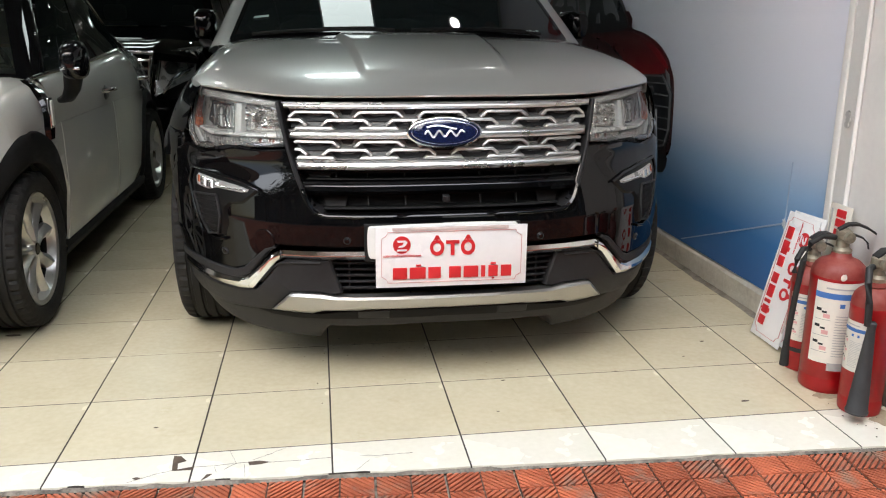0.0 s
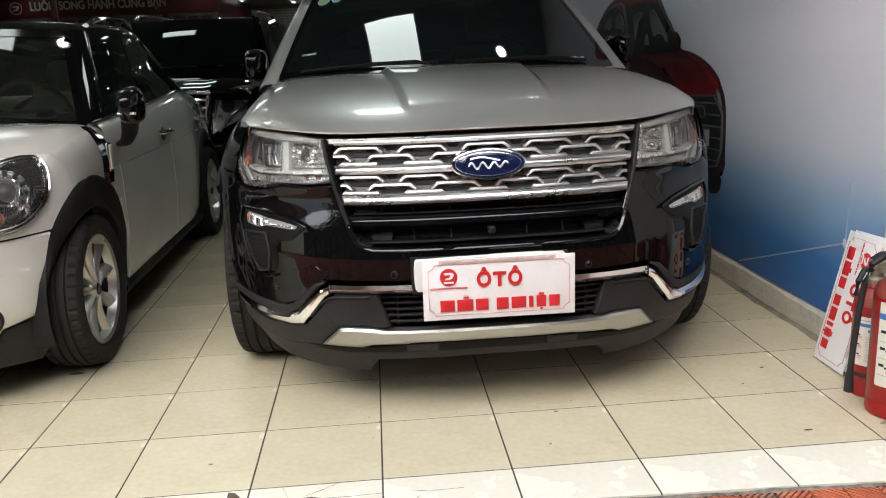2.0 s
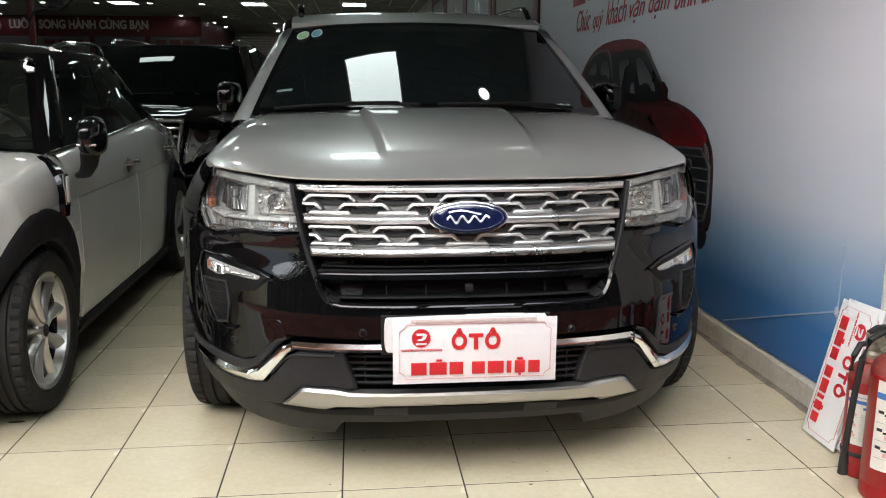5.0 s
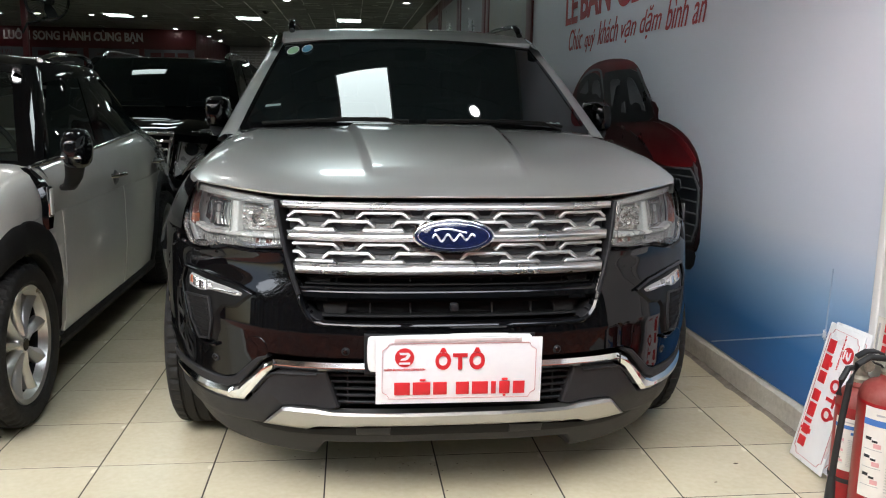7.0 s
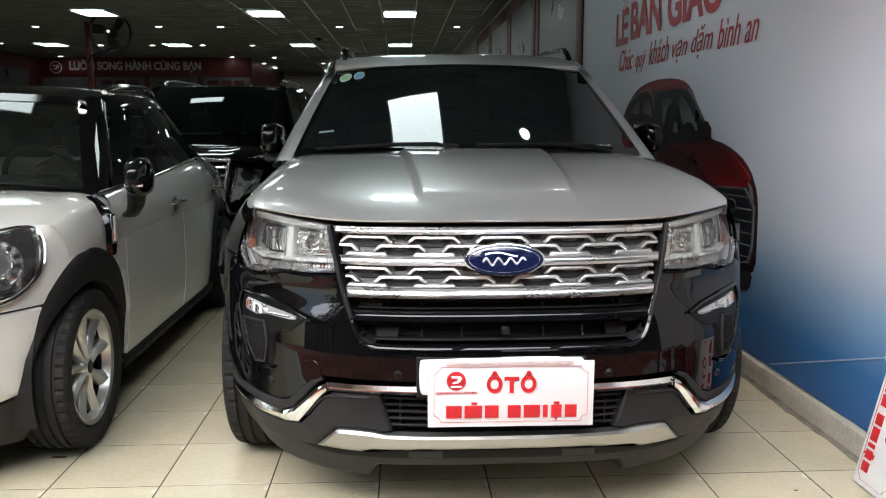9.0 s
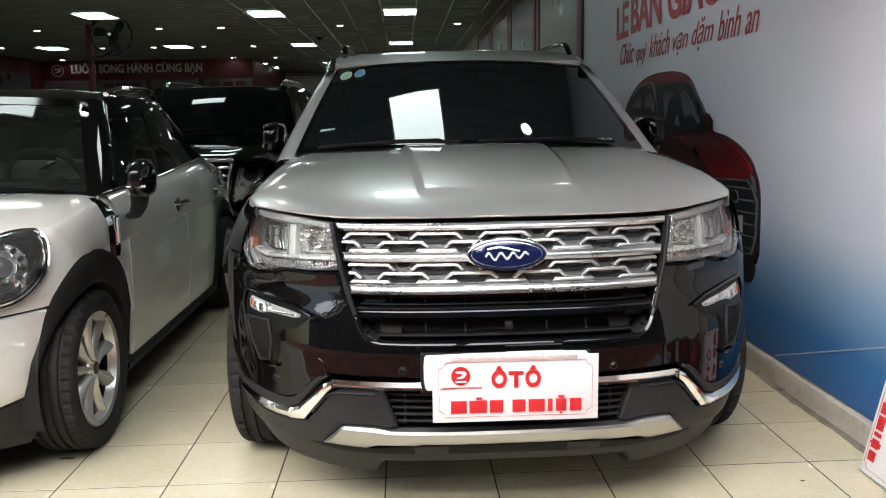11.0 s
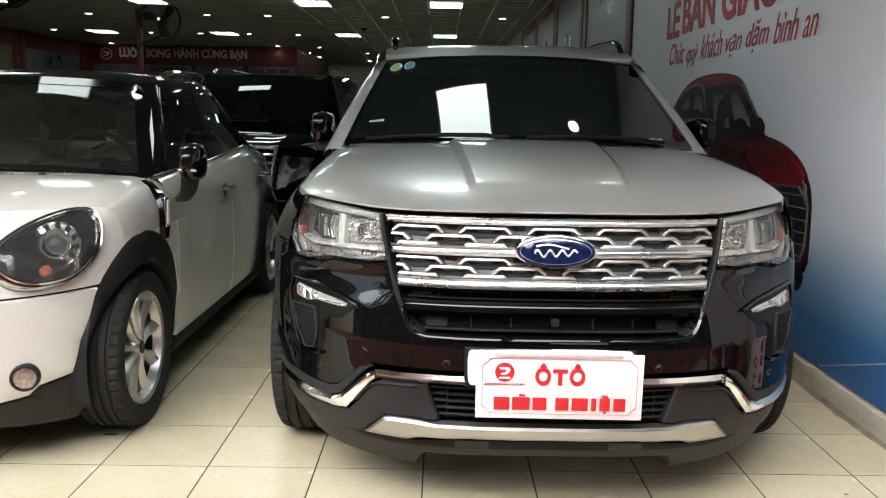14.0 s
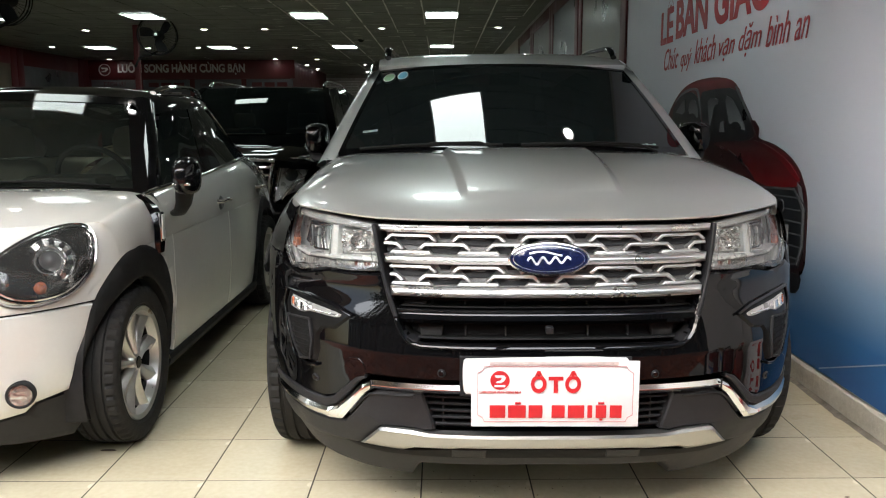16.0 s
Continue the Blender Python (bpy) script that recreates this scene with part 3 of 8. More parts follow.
bm = bmesh.new()


def skirt(a, b):
    y = lerp(-.30, 30, a ** 2.2)
    wob = .006 * noise.noise(Vector((y * 2.3, b * 3, 0))) + .003 * noise.noise(Vector((y * 9, b * 9, 4)))
    if b < .8:
        return (1.872 + wob, y, lerp(-.005, .108 + wob, b / .8))
    return (lerp(1.872 + wob, WALL_X, (b - .8) / .2), y, .108 + wob * 1.5)


grid(bm, skirt, 120, 8)
solid("baseboard", bm, SKIRT, "rough cement skirting under the mural", "baseboard", kind="structure")

# other walls
bm = bmesh.new()
box(bm, (-11.10, 11.3, 1.7), (.30, 24.7, 3.4))
solid("wall_left", bm, RED_BOARD, "dark red side wall hung with pictures", "wall", kind="structure")
bm = bmesh.new()
box(bm, (-7.80, 23.75, 1.7), (6.29, .30, 3.4))
solid("wall_banner", bm, RED_BOARD, "dark red back wall", "wall", kind="structure")
bm = bmesh.new()
box(bm, (-4.75, 28.0, 1.7), (.20, 8.2, 3.4))
solid("wall_passage", bm, RED_BOARD, "dark red passage wall", "wall", kind="structure")
bm = bmesh.new()
box(bm, (-1.4, 32.1, 1.7), (6.8, .2, 3.4))
solid("wall_back", bm, WALL_PLAIN, "far back wall", "wall", kind="structure")
# lintel over the opening, and the left end of the front
bm = bmesh.new()
box(bm, (-4.6, -1.15, 3.75), (13.5, .30, 1.3))
solid("lintel", bm, WALL_PLAIN, "beam over the open front", "wall", kind="structure")

# the house front to both sides of the opening and above it
bm = bmesh.new()
box(bm, (4.95, -.78, 2.2), (6.0, .40, 4.5))
solid("wall_front_right", bm, WALL_PLAIN, "plain plastered house front beside the opening", "wall", kind="structure")
bm = bmesh.new()
box(bm, (-14.3, -.90, 2.2), (6.0, .40, 4.5))
solid("wall_front_left", bm, WALL_PLAIN, "plain plastered house front beside the opening", "wall", kind="structure")

# ceiling: narrow dark boards in bays, with broken pale glints on the joints between the bays, in one mesh
BAY = .616
BAY_X = .38
bm = bmesh.new()
W0, W1, Y0, Y1 = -10.94, WALL_X, -1.05, 32.0
box(bm, ((W0 + W1) / 2, (Y0 + Y1) / 2, CEIL_Z + .10), (W1 - W0, Y1 - Y0, .12))
r = random.Random(4)
for k in range(-18, 3):
    x0, x1 = max(W0, BAY_X + (k - 1) * BAY + .006), min(W1, BAY_X + k * BAY - .006)
    if x1 - x0 < .05:
        continue
    y = Y0
    while y < 27:
        box(bm, ((x0 + x1) / 2, y + .146, CEIL_Z + .03 + r.uniform(-.003, .003)), (x1 - x0, .290, .03))
        y += .30
ceiling = solid("ceiling", bm, CEIL, "dark glossy boarded ceiling", "ceiling", kind="structure")
# pale broken pieces put reflected lamp light into the joints' colour and shape
bm = bmesh.new()
for k in range(-12, 3):
    x0 = BAY_X + k * BAY
    yy = 9.5 + r.uniform(0, 2)
    while yy < 27:
        ln = r.uniform(2.2, 6.5)
        if x0 > -3.2 or r.random() < .12:
            q = yy
            while q < yy + ln:
                piece = r.uniform(.3, 1.1)
                box(bm, (x0 + r.uniform(-.004, .004), q + piece / 2, CEIL_Z + .011 + r.uniform(0, .004)), (r.uniform(.012, .030), piece, .014))
                q += piece + (r.uniform(.03, .2) if r.random() < .35 else 0)
        yy += ln + r.uniform(.3, 3.0)
for k in range(260):
    x0 = BAY_X + BAY * r.randint(-6, 2) - BAY * r.uniform(.2, .8)
    w = r.uniform(.10, .40)
    box(bm, (x0, Y0 + .30 * r.randint(36, 90) - .005, CEIL_Z + .0145), (w, r.uniform(.006, .016), .006))
solid("trim", bm, CEIL_TRIM, "metal ceiling joints, lamp glints put in as pale pieces", "trim", kind="structure")

# ---- lamps of the ceiling ----


def panel_light(at, deep=.80, wide=.6, glow=PANEL_LIGHT):
    t = thing("ceiling_panel_light", "lit white rectangular ceiling panel light", "ceiling light", at, group="ceiling panel lights")
    bm = bmesh.new()
    for x, y_, sx, sy in ((-wide / 2, 0, .02, deep), (wide / 2, 0, .02, deep), (0, -deep / 2, wide + .02, .02), (0, deep / 2, wide + .02, .02)):
        box(bm, (x, y_, .003), (sx, sy, .016), .002)
    part("frame", bm, SIGN_WHITE, t)
    bm = bmesh.new()
    box(bm, (0, 0, .004), (wide - .02, deep - .02, .006))
    part("diffuser", bm, glow, t)
    return t


def downlight(at):
    t = thing("downlight", "small round lit downlight in the ceiling, the far three added", "ceiling light", at, group="downlights")
    bm = bmesh.new()
    lathe(bm, [(.062, .004), (.082, .002), (.086, .008), (.084, .02)], 20, caps=False)
    part("frame", bm, SIGN_WHITE, t)
    bm = bmesh.new()
    lathe(bm, [(.001, .006), (.064, .006), (.064, .012)], 20)
    part("diffuser", bm, SPOT_LIGHT, t)
    return t


t = thing("smoke_detector", "small dark round smoke detector on the ceiling", "smoke detector", (-1.82, 17.33, CEIL_Z))
bm = bmesh.new()
lathe(bm, [(.001, -.045), (.035, -.045), (.048, -.035), (.060, -.012), (.075, -.010), (.078, .014), (.001, .014)], 20)
part("housing", bm, PLASTIC_BLACK, t)

first = panel_light((.1, 12.75, CEIL_Z))
for x, y in PANELS:
    copy_thing(first, pose(x, y, CEIL_Z))
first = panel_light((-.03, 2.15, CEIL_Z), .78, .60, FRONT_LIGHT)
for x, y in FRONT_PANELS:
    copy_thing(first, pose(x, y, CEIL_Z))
first = panel_light((-2.34, 6.55, CEIL_Z), .30, .62)
for x, y in ((-2.34, 7.55), (-2.34, 8.75)):
    copy_thing(first, pose(x, y, CEIL_Z))
first = downlight((1.28, 14.8, CEIL_Z))
for x, y in SPOTS:
    copy_thing(first, pose(x, y, CEIL_Z))

# ---- wheels ----


def wheel(parent, at, outward, r, width, rim_r, spokes, kind):
    """Tyre with tread grooves, spoked alloy rim, hub cap; outward +1 faces +x, -1 faces -x."""
    base = new("wheel")
    base.parent = parent
    base.matrix_basis = pose(*at, 0, 90 * outward, 0)
    h = width / 2
    bm = bmesh.new()
    prof = [(rim_r + .004, -h * .78), (rim_r + .018, -h * .93), (r * .86, -h), (r * .93, -h * .97), (r * .975, -h * .88), (r * .99, -h * .78)]
    g = [-.52, -.18, .18, .52]
    for k in g:
        prof += [(r, h * (k - .07)), (r - .009, h * (k - .045)), (r - .009, h * (k + .045)), (r, h * (k + .07))]
    prof += [(r * .99, h * .78), (r * .975, h * .88), (r * .93, h * .97), (r * .86, h), (rim_r + .018, h * .93), (rim_r + .004, h * .78)]
    n = 176
    rings = []
    for j, (rr, z) in enumerate(prof):
        ring = []
        for k in range(n):
            a = 2 * math.pi * k / n
            q = rr
            if abs(z) > h * .57 and rr > r * .94 and k % 4 == 0:
                q = rr - .009
            ring.append((q * math.cos(a), q * math.sin(a), z))
        rings.append(ring)
    vv = ring_loft(bm, rings, False, False)
    part("tyre", bm, RUBBER, base, angle=30)
    bm = bmesh.new()
    lathe(bm, [(rim_r - .012, h * .45), (rim_r - .022, h * .6), (rim_r - .006, h * .72), (rim_r + .006, h * .80), (rim_r + .002, h * .86),
               (rim_r - .016, h * .80), (rim_r - .026, h * .55), (rim_r - .03, h * .45)], 48, caps=False)
    rim = part("rim", bm, ALLOY, base)
    bm = bmesh.new()
    lathe(bm, [(rim_r - .02, h * .5), (rim_r - .035, 0), (rim_r - .03, -h * .5), (rim_r + .003, -h * .8)], 40, caps=False)
    part("rim_barrel", bm, BOWL_DARK, rim)
    bm = bmesh.new()
    lathe(bm, [(.001, -h * .35), (rim_r - .05, -h * .35), (rim_r - .05, -h * .5), (.001, -h * .5)], 32)
    part("brake_disc", bm, PLASTIC_BLACK, base)
    for k in range(spokes):
        bm = bmesh.new()
        a = 2 * math.pi * (k + (0 if kind == "split" else .5)) / spokes
        rot = Matrix.Rotation(a, 4, "Z")
        rows = []
        for t in (0, .15, .4, .7, .9, 1.0):
            x = lerp(.035, rim_r - .010, t)
            z = h * lerp(.62, .66, t) - .03 * (1 - (2 * t - 1) ** 2) * .4
            if kind == "split":
                wd = lerp(.024, .030, abs(t - .45) * 1.6)
                sec = ((-wd, z - .03), (-wd, z - .006), (-wd * .45, z + .008), (wd * .45, z + .008), (wd, z - .006), (wd, z - .03))
            else:
                wd = interp(t, [0, .3, .7, .92, 1], [.011, .017, .027, .033, .030])
                sec = ((-wd, z - .03), (-wd, z - .012), (-wd * .72, z - .002), (-wd * .1, z + .010), (wd * .1, z + .010), (wd * .72, z - .002), (wd, z - .012), (wd, z - .03))
            rows.append([rot @ Vector((x, a_, b_)) for a_, b_ in sec])
        ring_loft(bm, rows)
        part("spoke", bm, ALLOY, rim, angle=30)
    bm = bmesh.new()
    lathe(bm, [(.001, h * .70), (.028, h * .70), (.034, h * .66), (.043, h * .58), (.046, h * .42), (.046, h * .1)], 28)
    part("hub", bm, ALLOY, rim)
    bm = bmesh.new()
    lathe(bm, [(.001, h * .74), (.024, h * .735), (.027, h * .69)], 24)
    part("hub_cap", bm, GLOSS_BLACK, rim)
    return base


def arch(cc, zc, r, a0, a1, n=14):
    """Points on a wheel arch from angle a0 to a1 (degrees, 0 to the rear, 90 up), in (c, z)."""
    return [(cc + r * math.cos(radians(lerp(a0, a1, k / n))), zc + r * math.sin(radians(lerp(a0, a1, k / n)))) for k in range(n + 1)]


# ---- the large black and silver car ----
EX_V, EX_Q = 0.75, 0.62


def ex_plan(a):
    a = abs(a)
    if a >= 1:
        return 1.0, EX_V + (a - 1), (-1.0, 0.0)
    k = max(1 - a ** 3, 1e-9)
    v = EX_V * (1 - k ** EX_Q)
    d = EX_V * EX_Q * k ** (EX_Q - 1) * 3 * a * a
    l = math.hypot(d, 1)
    return a, v, (-d / l, 1 / l)


def ex_c(v):
    """The side coordinate at a distance behind the nose."""
    if v >= EX_V:
        return 1 + v - EX_V
    return (1 - (1 - v / EX_V) ** (1 / EX_Q)) ** (1 / 3)


def ex_surf(c, z, w=0.0):
    u, v, n = ex_plan(c)
    side = min(1, max(0, (abs(c) - .7) / .3))
    side = side * side * (3 - 2 * side)
    push = interp(z, [.12, .15, .25, .35, .6, .75, 1.05], [.15, .12, .05, 0, 0, .04, .12]) * (1 - .6 * side)
    # the bumper's shoulder under the lamps
    e = interp(z, [.690, .705, .725, .745, .765, .785, .80, .82, .84], [0, .0015, .007, .0145, .021, .024, .021, .010, 0])
    push += e * interp(abs(c), [.50, .60, .82, .90], [0, 1, 1, 0])
    tuck = interp(z, [.18, .3, .5, .8, .95, 1.1], [.07, .03, 0, .0, .02, .06]) * side
    tuck += interp(z, [.25, .30, .5, .75], [.075, .065, .03, 0]) * min(1, max(0, (abs(c) - 1.12) / .1))
    u2 = u - tuck + n[0] * w
    return Vector(((u2 if c >= 0 else -u2), v + push + n[1] * w, z))


def ex_hood_z(u, v, t):
    a = abs(u)
    zf = interp(a, [0, .45, .55, .70, .78, .83, .876], [1.010, 1.010, 1.012, 1.024, 1.032, 1.038, 1.035])
    zr = interp(a, [0, .4, .7, .80, .876], [1.180, 1.178, 1.170, 1.158, 1.138])
    z = lerp(zf, zr, .66 * (1 - (1 - t) ** 1.7) + .34 * (1 - (1 - t) ** 11))
    # the raised middle of the bonnet, with soft flanks, fading out towards the front
    k = a - lerp(-.024, .042, t)
    flank = interp(k, [.253, .258, .285, .290], [1, .95, .05, 0])
    f = min(1, max(0, (t - .075) / .05))
    z += .021 * flank * (f * f * (3 - 2 * f) * (.55 + .45 * min(1, t / .6)) - .12 * max(0, t - .8))
    z -= .046 * max(0, (a - .75) / .126) ** 2.6 * min(1, .45 + t * 4)
    return z


def build_black_silver_car():
    car = thing("family_suv", "black SUV with silver bonnet and roof on the tiled floor", "car", (0.405, -0.46, 0))
    kw = dict(cuts=CUTS)

    def panel(name, poly, mat, label="", **k):
        bm = bmesh.new()
        args = dict(kw)
        args.update(k)
        skin(bm, poly, ex_surf, **args)
        return part(name, bm, mat, car, label)

    # bonnet
    bm = bmesh.new()
    us = [0, .05, .1, .15, .19] + [.204 + .0042 * k for k in range(36)] + [.37, .4, .46, .52, .58, .64, .70, .75, .80, .82, .84, .855, .868, .876]
    us = [-x for x in reversed(us[1:])] + us
    ts = [0, .02, .05, .08, .095, .11, .125, .14, .155, .17, .185, .2, .22, .245, .27, .29, .31, .35, .4, .45, .5, .55, .6, .65, .7, .75, .8, .85, .89, .93, .97, 1.0]

    def hood_at(u, t):
        u *= interp(t, [0, .02, .05, .10, .2], [.807, .826, .844, .862, .876]) / .876
        a = abs(u)
        vf = ex_plan(a)[1] + interp(a, [0, .7, .876], [.112, .10, .07])
        vr = 1.20 + .24 * (a / .85) ** 2
        return Vector((u, lerp(vf, vr, t), ex_hood_z(u, 0, t)))
    rows = [[hood_at(u, ts[0]) + Vector((0, .040, -.010)) for u in us], [hood_at(u, ts[0]) + Vector((0, .003, -.006)) for u in us]]
    rows += [[hood_at(u, t) for u in us] for t in ts]
    rows += [[hood_at(u, 1.0) + Vector((0, .01, -.03)) for u in us]]
    # the sides roll down over the wings
    rows = [[r_[0] + Vector((-.007, .006, -.034)), r_[0] + Vector((-.006, .003, -.014))] + r_ + [r_[-1] + Vector((.006, .003, -.014)), r_[-1] + Vector((.007, .006, -.034))] for r_ in rows]
    ring_loft(bm, rows, closed=False)
    part("bonnet", bm, SILVER, car, "silver metallic bonnet", angle=32)

    # wings: from the bonnet's edge down over the wheel arches
    for s in (-1, 1):
        cc, zc, r = 1 + .93 - EX_V, .385, .432
        cf = ex_c(.93 - r)
        bm = bmesh.new()
        rows = []
        for k in range(13):
            t = k / 12
            p = hood_at(.876 * s, lerp(.0, 1.0, t))
            q = ex_surf(s * ex_c(max(p.y - .01, .4)), .86)
            rows.append([Vector((lerp(p.x, q.x, .35 * math.sin(b) + .65 * b * 2 / math.pi), lerp(p.y, q.y, 1 - math.cos(b)), lerp(q.z, p.z, .35 * math.cos(b) + .65 * (1 - b * 2 / math.pi)))) for b in [math.pi / 2 * j / 8 for j in range(9)]])
        ring_loft(bm, rows, closed=False)
        # flank below with the arch cut out
        edge = []
        for (x, z) in arch(.93, zc, r, 140, 0, 16):
            edge.append((ex_c(x), z))
        poly = [(ex_c(.42), .86), (ex_c(.42), .80)] + [e for e in edge if e[1] < .86] + [(ex_c(1.36), .30), (ex_c(1.60), .30), (ex_c(1.60), .86)]
        poly = [(s * c, z) for c, z in poly]
        skin(bm, poly, ex_surf, off=0.0, thick=.03, bev=.006, cuts=CUTS, zstep=.06)
        part("wing", bm, BLACK, car, angle=50)
        # dark wheel-arch lining and flare
        bm = bmesh.new()
        ring = arch(.93, zc, r, 124, -20, 18)
        rows = []
        for (x, z) in ring:
            c = ex_c(max(x, .30))
            d = Vector((0, x - .93, z - zc)).normalized()
            p = ex_surf(s * c, z)
            rows.append([p + Vector((0, 0, 0)) - d * .004, p + Vector((s * .014, 0, 0)) - d * .002, p + Vector((s * .016, 0, 0)) + d * .03, p + d * .05])
        ring_loft(bm, rows, closed=False)
        part("arch_flare", bm, PLASTIC, car)
        bm = bmesh.new()
        rows = [[Vector((s * ux, .93 + (r + .01) * math.cos(radians(a)), zc + (r + .01) * math.sin(radians(a)))) for ux in (.93, .62)] for a in range(-20, 151, 10)]
        ring_loft(bm, rows, closed=False)
        part("wheel_well", bm, PLASTIC_BLACK, car)
        wheel(car, (s * .870, .93, .381), s, .381, .245, .255, 10, "split")
        wheel(car, (s * .862, 3.80, .381), s, .381, .245, .255, 10, "split")

    # bumper shell
    half = [(0, .634), (.40, .632), (.428, .645), (.45, .672), (.482, .762), (.500, .80), (.516, .836), (.62, .829), (.70, .832), (.75, .820), (.81, .808), (.85, .815),
            (.885, .83), (.935, .80), (.955, .74), (.975, .69), (.966, .62), (.957, .55), (.950, .47), (.945, .424), (.80, .417), (.712, .417), (.668, .434), (.60, .507), (.57, .520), (.27, .518), (0, .518)]
    panel("bumper", both(half), BLACK, "gloss black front bumper", thick=.03, bev=.006, zstep=.012)

    for s in (-1, 1):
        bm = bmesh.new()
        strip(bm, [(s * c, z) for c, z in ((.946, .409), (.87, .404), (.80, .401), (.712, .401), (.676, .416), (.60, .500), (.57, .514))], [.014, .014, .015, .015, .013, .008, .005], ex_surf, off=-.004, thick=.03, bev=.004, cuts=CUTS, zstep=.02)
        part("bumper_moulding", bm, PLASTIC, car, "dark grained moulding")
    # chrome band
    half = [(0, .510), (.545, .505), (.585, .488), (.668, .402), (.70, .386), (.78, .381), (.87, .384), (.938, .394), (.940, .368), (.87, .352), (.78, .347), (.70, .350), (.655, .357), (.578, .456), (.545, .478), (0, .483)]
    panel("chrome_band", both(half), CHROME, "curved chrome band", off=-.010, thick=.03, bev=.012, zstep=.02)

    # dark lower valance, one side each
    for s in (-1, 1):
        poly = [(.392, .476), (.54, .471), (.57, .45), (.648, .352), (.70, .343), (.78, .340), (.87, .345), (.943, .36), (.948, .30), (.90, .268), (.76, .258), (.60, .270), (.527, .355), (.43, .360), (.385, .352), (.352, .36)]
        panel("valance", [(s * c, z) for c, z in poly], PLASTIC, "grained dark grey plastic", off=.006, thick=.05, bev=.006)
    # lower intake
    panel("lower_intake", [(-.40, .478), (.40, .478), (.40, .345), (-.40, .345)], PLASTIC_BLACK, off=.065, thick=.03, bev=.002)
    for k in range(5):
        z = .372 + k * .022
        panel("intake_slat", [(-.39, z + .004), (.39, z + .004), (.39, z - .004), (-.39, z - .004)], PLASTIC_BLACK, off=.028, thick=.035, bev=.002)
    for u in (-.33, -.17, 0, .17, .33):
        panel("intake_rib", [(u - .003, .475), (u + .003, .475), (u + .003, .36), (u - .003, .36)], PLASTIC_BLACK, off=.034, thick=.03, bev=.001)
    # skid plate
    half = [(0, .349), (.37, .349), (.42, .356), (.50, .357), (.527, .353), (.592, .279), (.45, .276), (.415, .290), (.30, .292), (.27, .297), (0, .297)]
    panel("skid_plate", both(half), SKID, "satin silver skid plate", off=-.014, thick=.05, bev=.009, zstep=.015)
    # lip below
    half = [(0, .292), (.42, .284), (.60, .272), (.76, .258), (.90, .268), (.948, .295), (.94, .25), (.87, .208), (.78, .18), (.70, .163), (.60, .151), (.436, .144), (.427, .174), (.405, .204), (0, .210)]
    panel("bumper_lip", both(half), PLASTIC, "scuffed dark plastic lip", off=.022, thick=.16, bev=.008, zstep=.02)
    # a black plate proud of the lip, in place of the slot's shade
    half = [(0, .288), (.28, .288), (.43, .270), (.592, .271), (.665, .282), (.655, .264), (.60, .250), (.52, .243), (.24, .248), (0, .250)]
    panel("lip_slot_shade", both(half), MATT_BLACK, off=.010, thick=.03, bev=.003)
    for s in (-1, 1):
        panel("slot_block", [(s * c, z) for c, z in ((.19, .287), (.30, .284), (.30, .253), (.19, .253))], PLASTIC, off=.006, thick=.02, bev=.003)
        # raised edge round the valance's upper corner, joint in the chrome band
        bm = bmesh.new()
        strip(bm, [(s * c, z) for c, z in ((.628, .384), (.585, .437), (.560, .456), (.535, .461), (.42, .465))], .0035, ex_surf, off=.000, thick=.012, bev=.003, cuts=CUTS, zstep=.02)
        part("valance_edge", bm, PLASTIC, car)
        panel("band_joint", [(s * c, z) for c, z in ((.548, .507), (.551, .507), (.551, .476), (.548, .476))], PLASTIC_BLACK, off=-.0112, thick=.006, bev=.0004)

    # grille: recessed back, black surround
    half = [(0, 1.004), (.545, 1.002), (.548, .996), (.488, .752), (.455, .668), (.432, .640), (.402, .628), (0, .630)]
    panel("grille_back", both(half), PLASTIC_BLACK, off=.075, thick=.04, bev=.002)
    for s in (-1, 1):
        bm = bmesh.new()
        strip(bm, [(s * .5455, .988), (s * .532, .915), (s * .514, .835), (s * .492, .762), (s * .462, .680), (s * .442, .650), (s * .408, .632)], [.0062, .0062, .006, .007, .007, .007, .006], ex_surf, off=-.004, thick=.08, bev=.003, cuts=CUTS)
        part("grille_surround", bm, PLASTIC_BLACK, car)
    bm = bmesh.new()
    low = [(.470, .712), (.461, .684), (.452, .663), (.438, .644), (.420, .633), (.395, .627), (.30, .6255), (.15, .625)]
    strip(bm, [(-c, z) for c, z in low] + [(0, .625)] + list(reversed(low)), .0075, ex_surf, off=-.010, thick=.03, bev=.006, cuts=CUTS, zstep=.012)
    part("grille_lower_trim", bm, GLOSS_BLACK, car)
    panel("grille_upper_seal", [(-.548, 1.012), (.548, 1.012), (.548, .998), (-.548, .998)], PLASTIC_BLACK, off=.03, thick=.05, bev=.002)

    def gw(z):
        return interp(z, [.63, .66, .752, 1.0], [.40, .448, .484, .538])
    for z0, z1 in ((.967, .988), (.872, .900), (.773, .802)):
        m = (z0 + z1) / 2
        panel("grille_bar", [(-gw(m), z1), (gw(m), z1), (gw(m) - .004, z0), (-gw(m) + .004, z0)], BAR_CHROME, "bright chrome bar", off=-.006, thick=.06, bev=.010, zstep=.006)
    # gloss black cross bar of the lower part with its frames
    panel("grille_cross_bar", [(-.478, .733), (.478, .733), (.467, .693), (-.467, .693)], GLOSS_BLACK, off=.002, thick=.06, bev=.012, zstep=.008)
    for z0, z1 in ((.757, .764), (.735, .741), (.684, .690), (.640, .648)):
        w = gw((z0 + z1) / 2) - .012
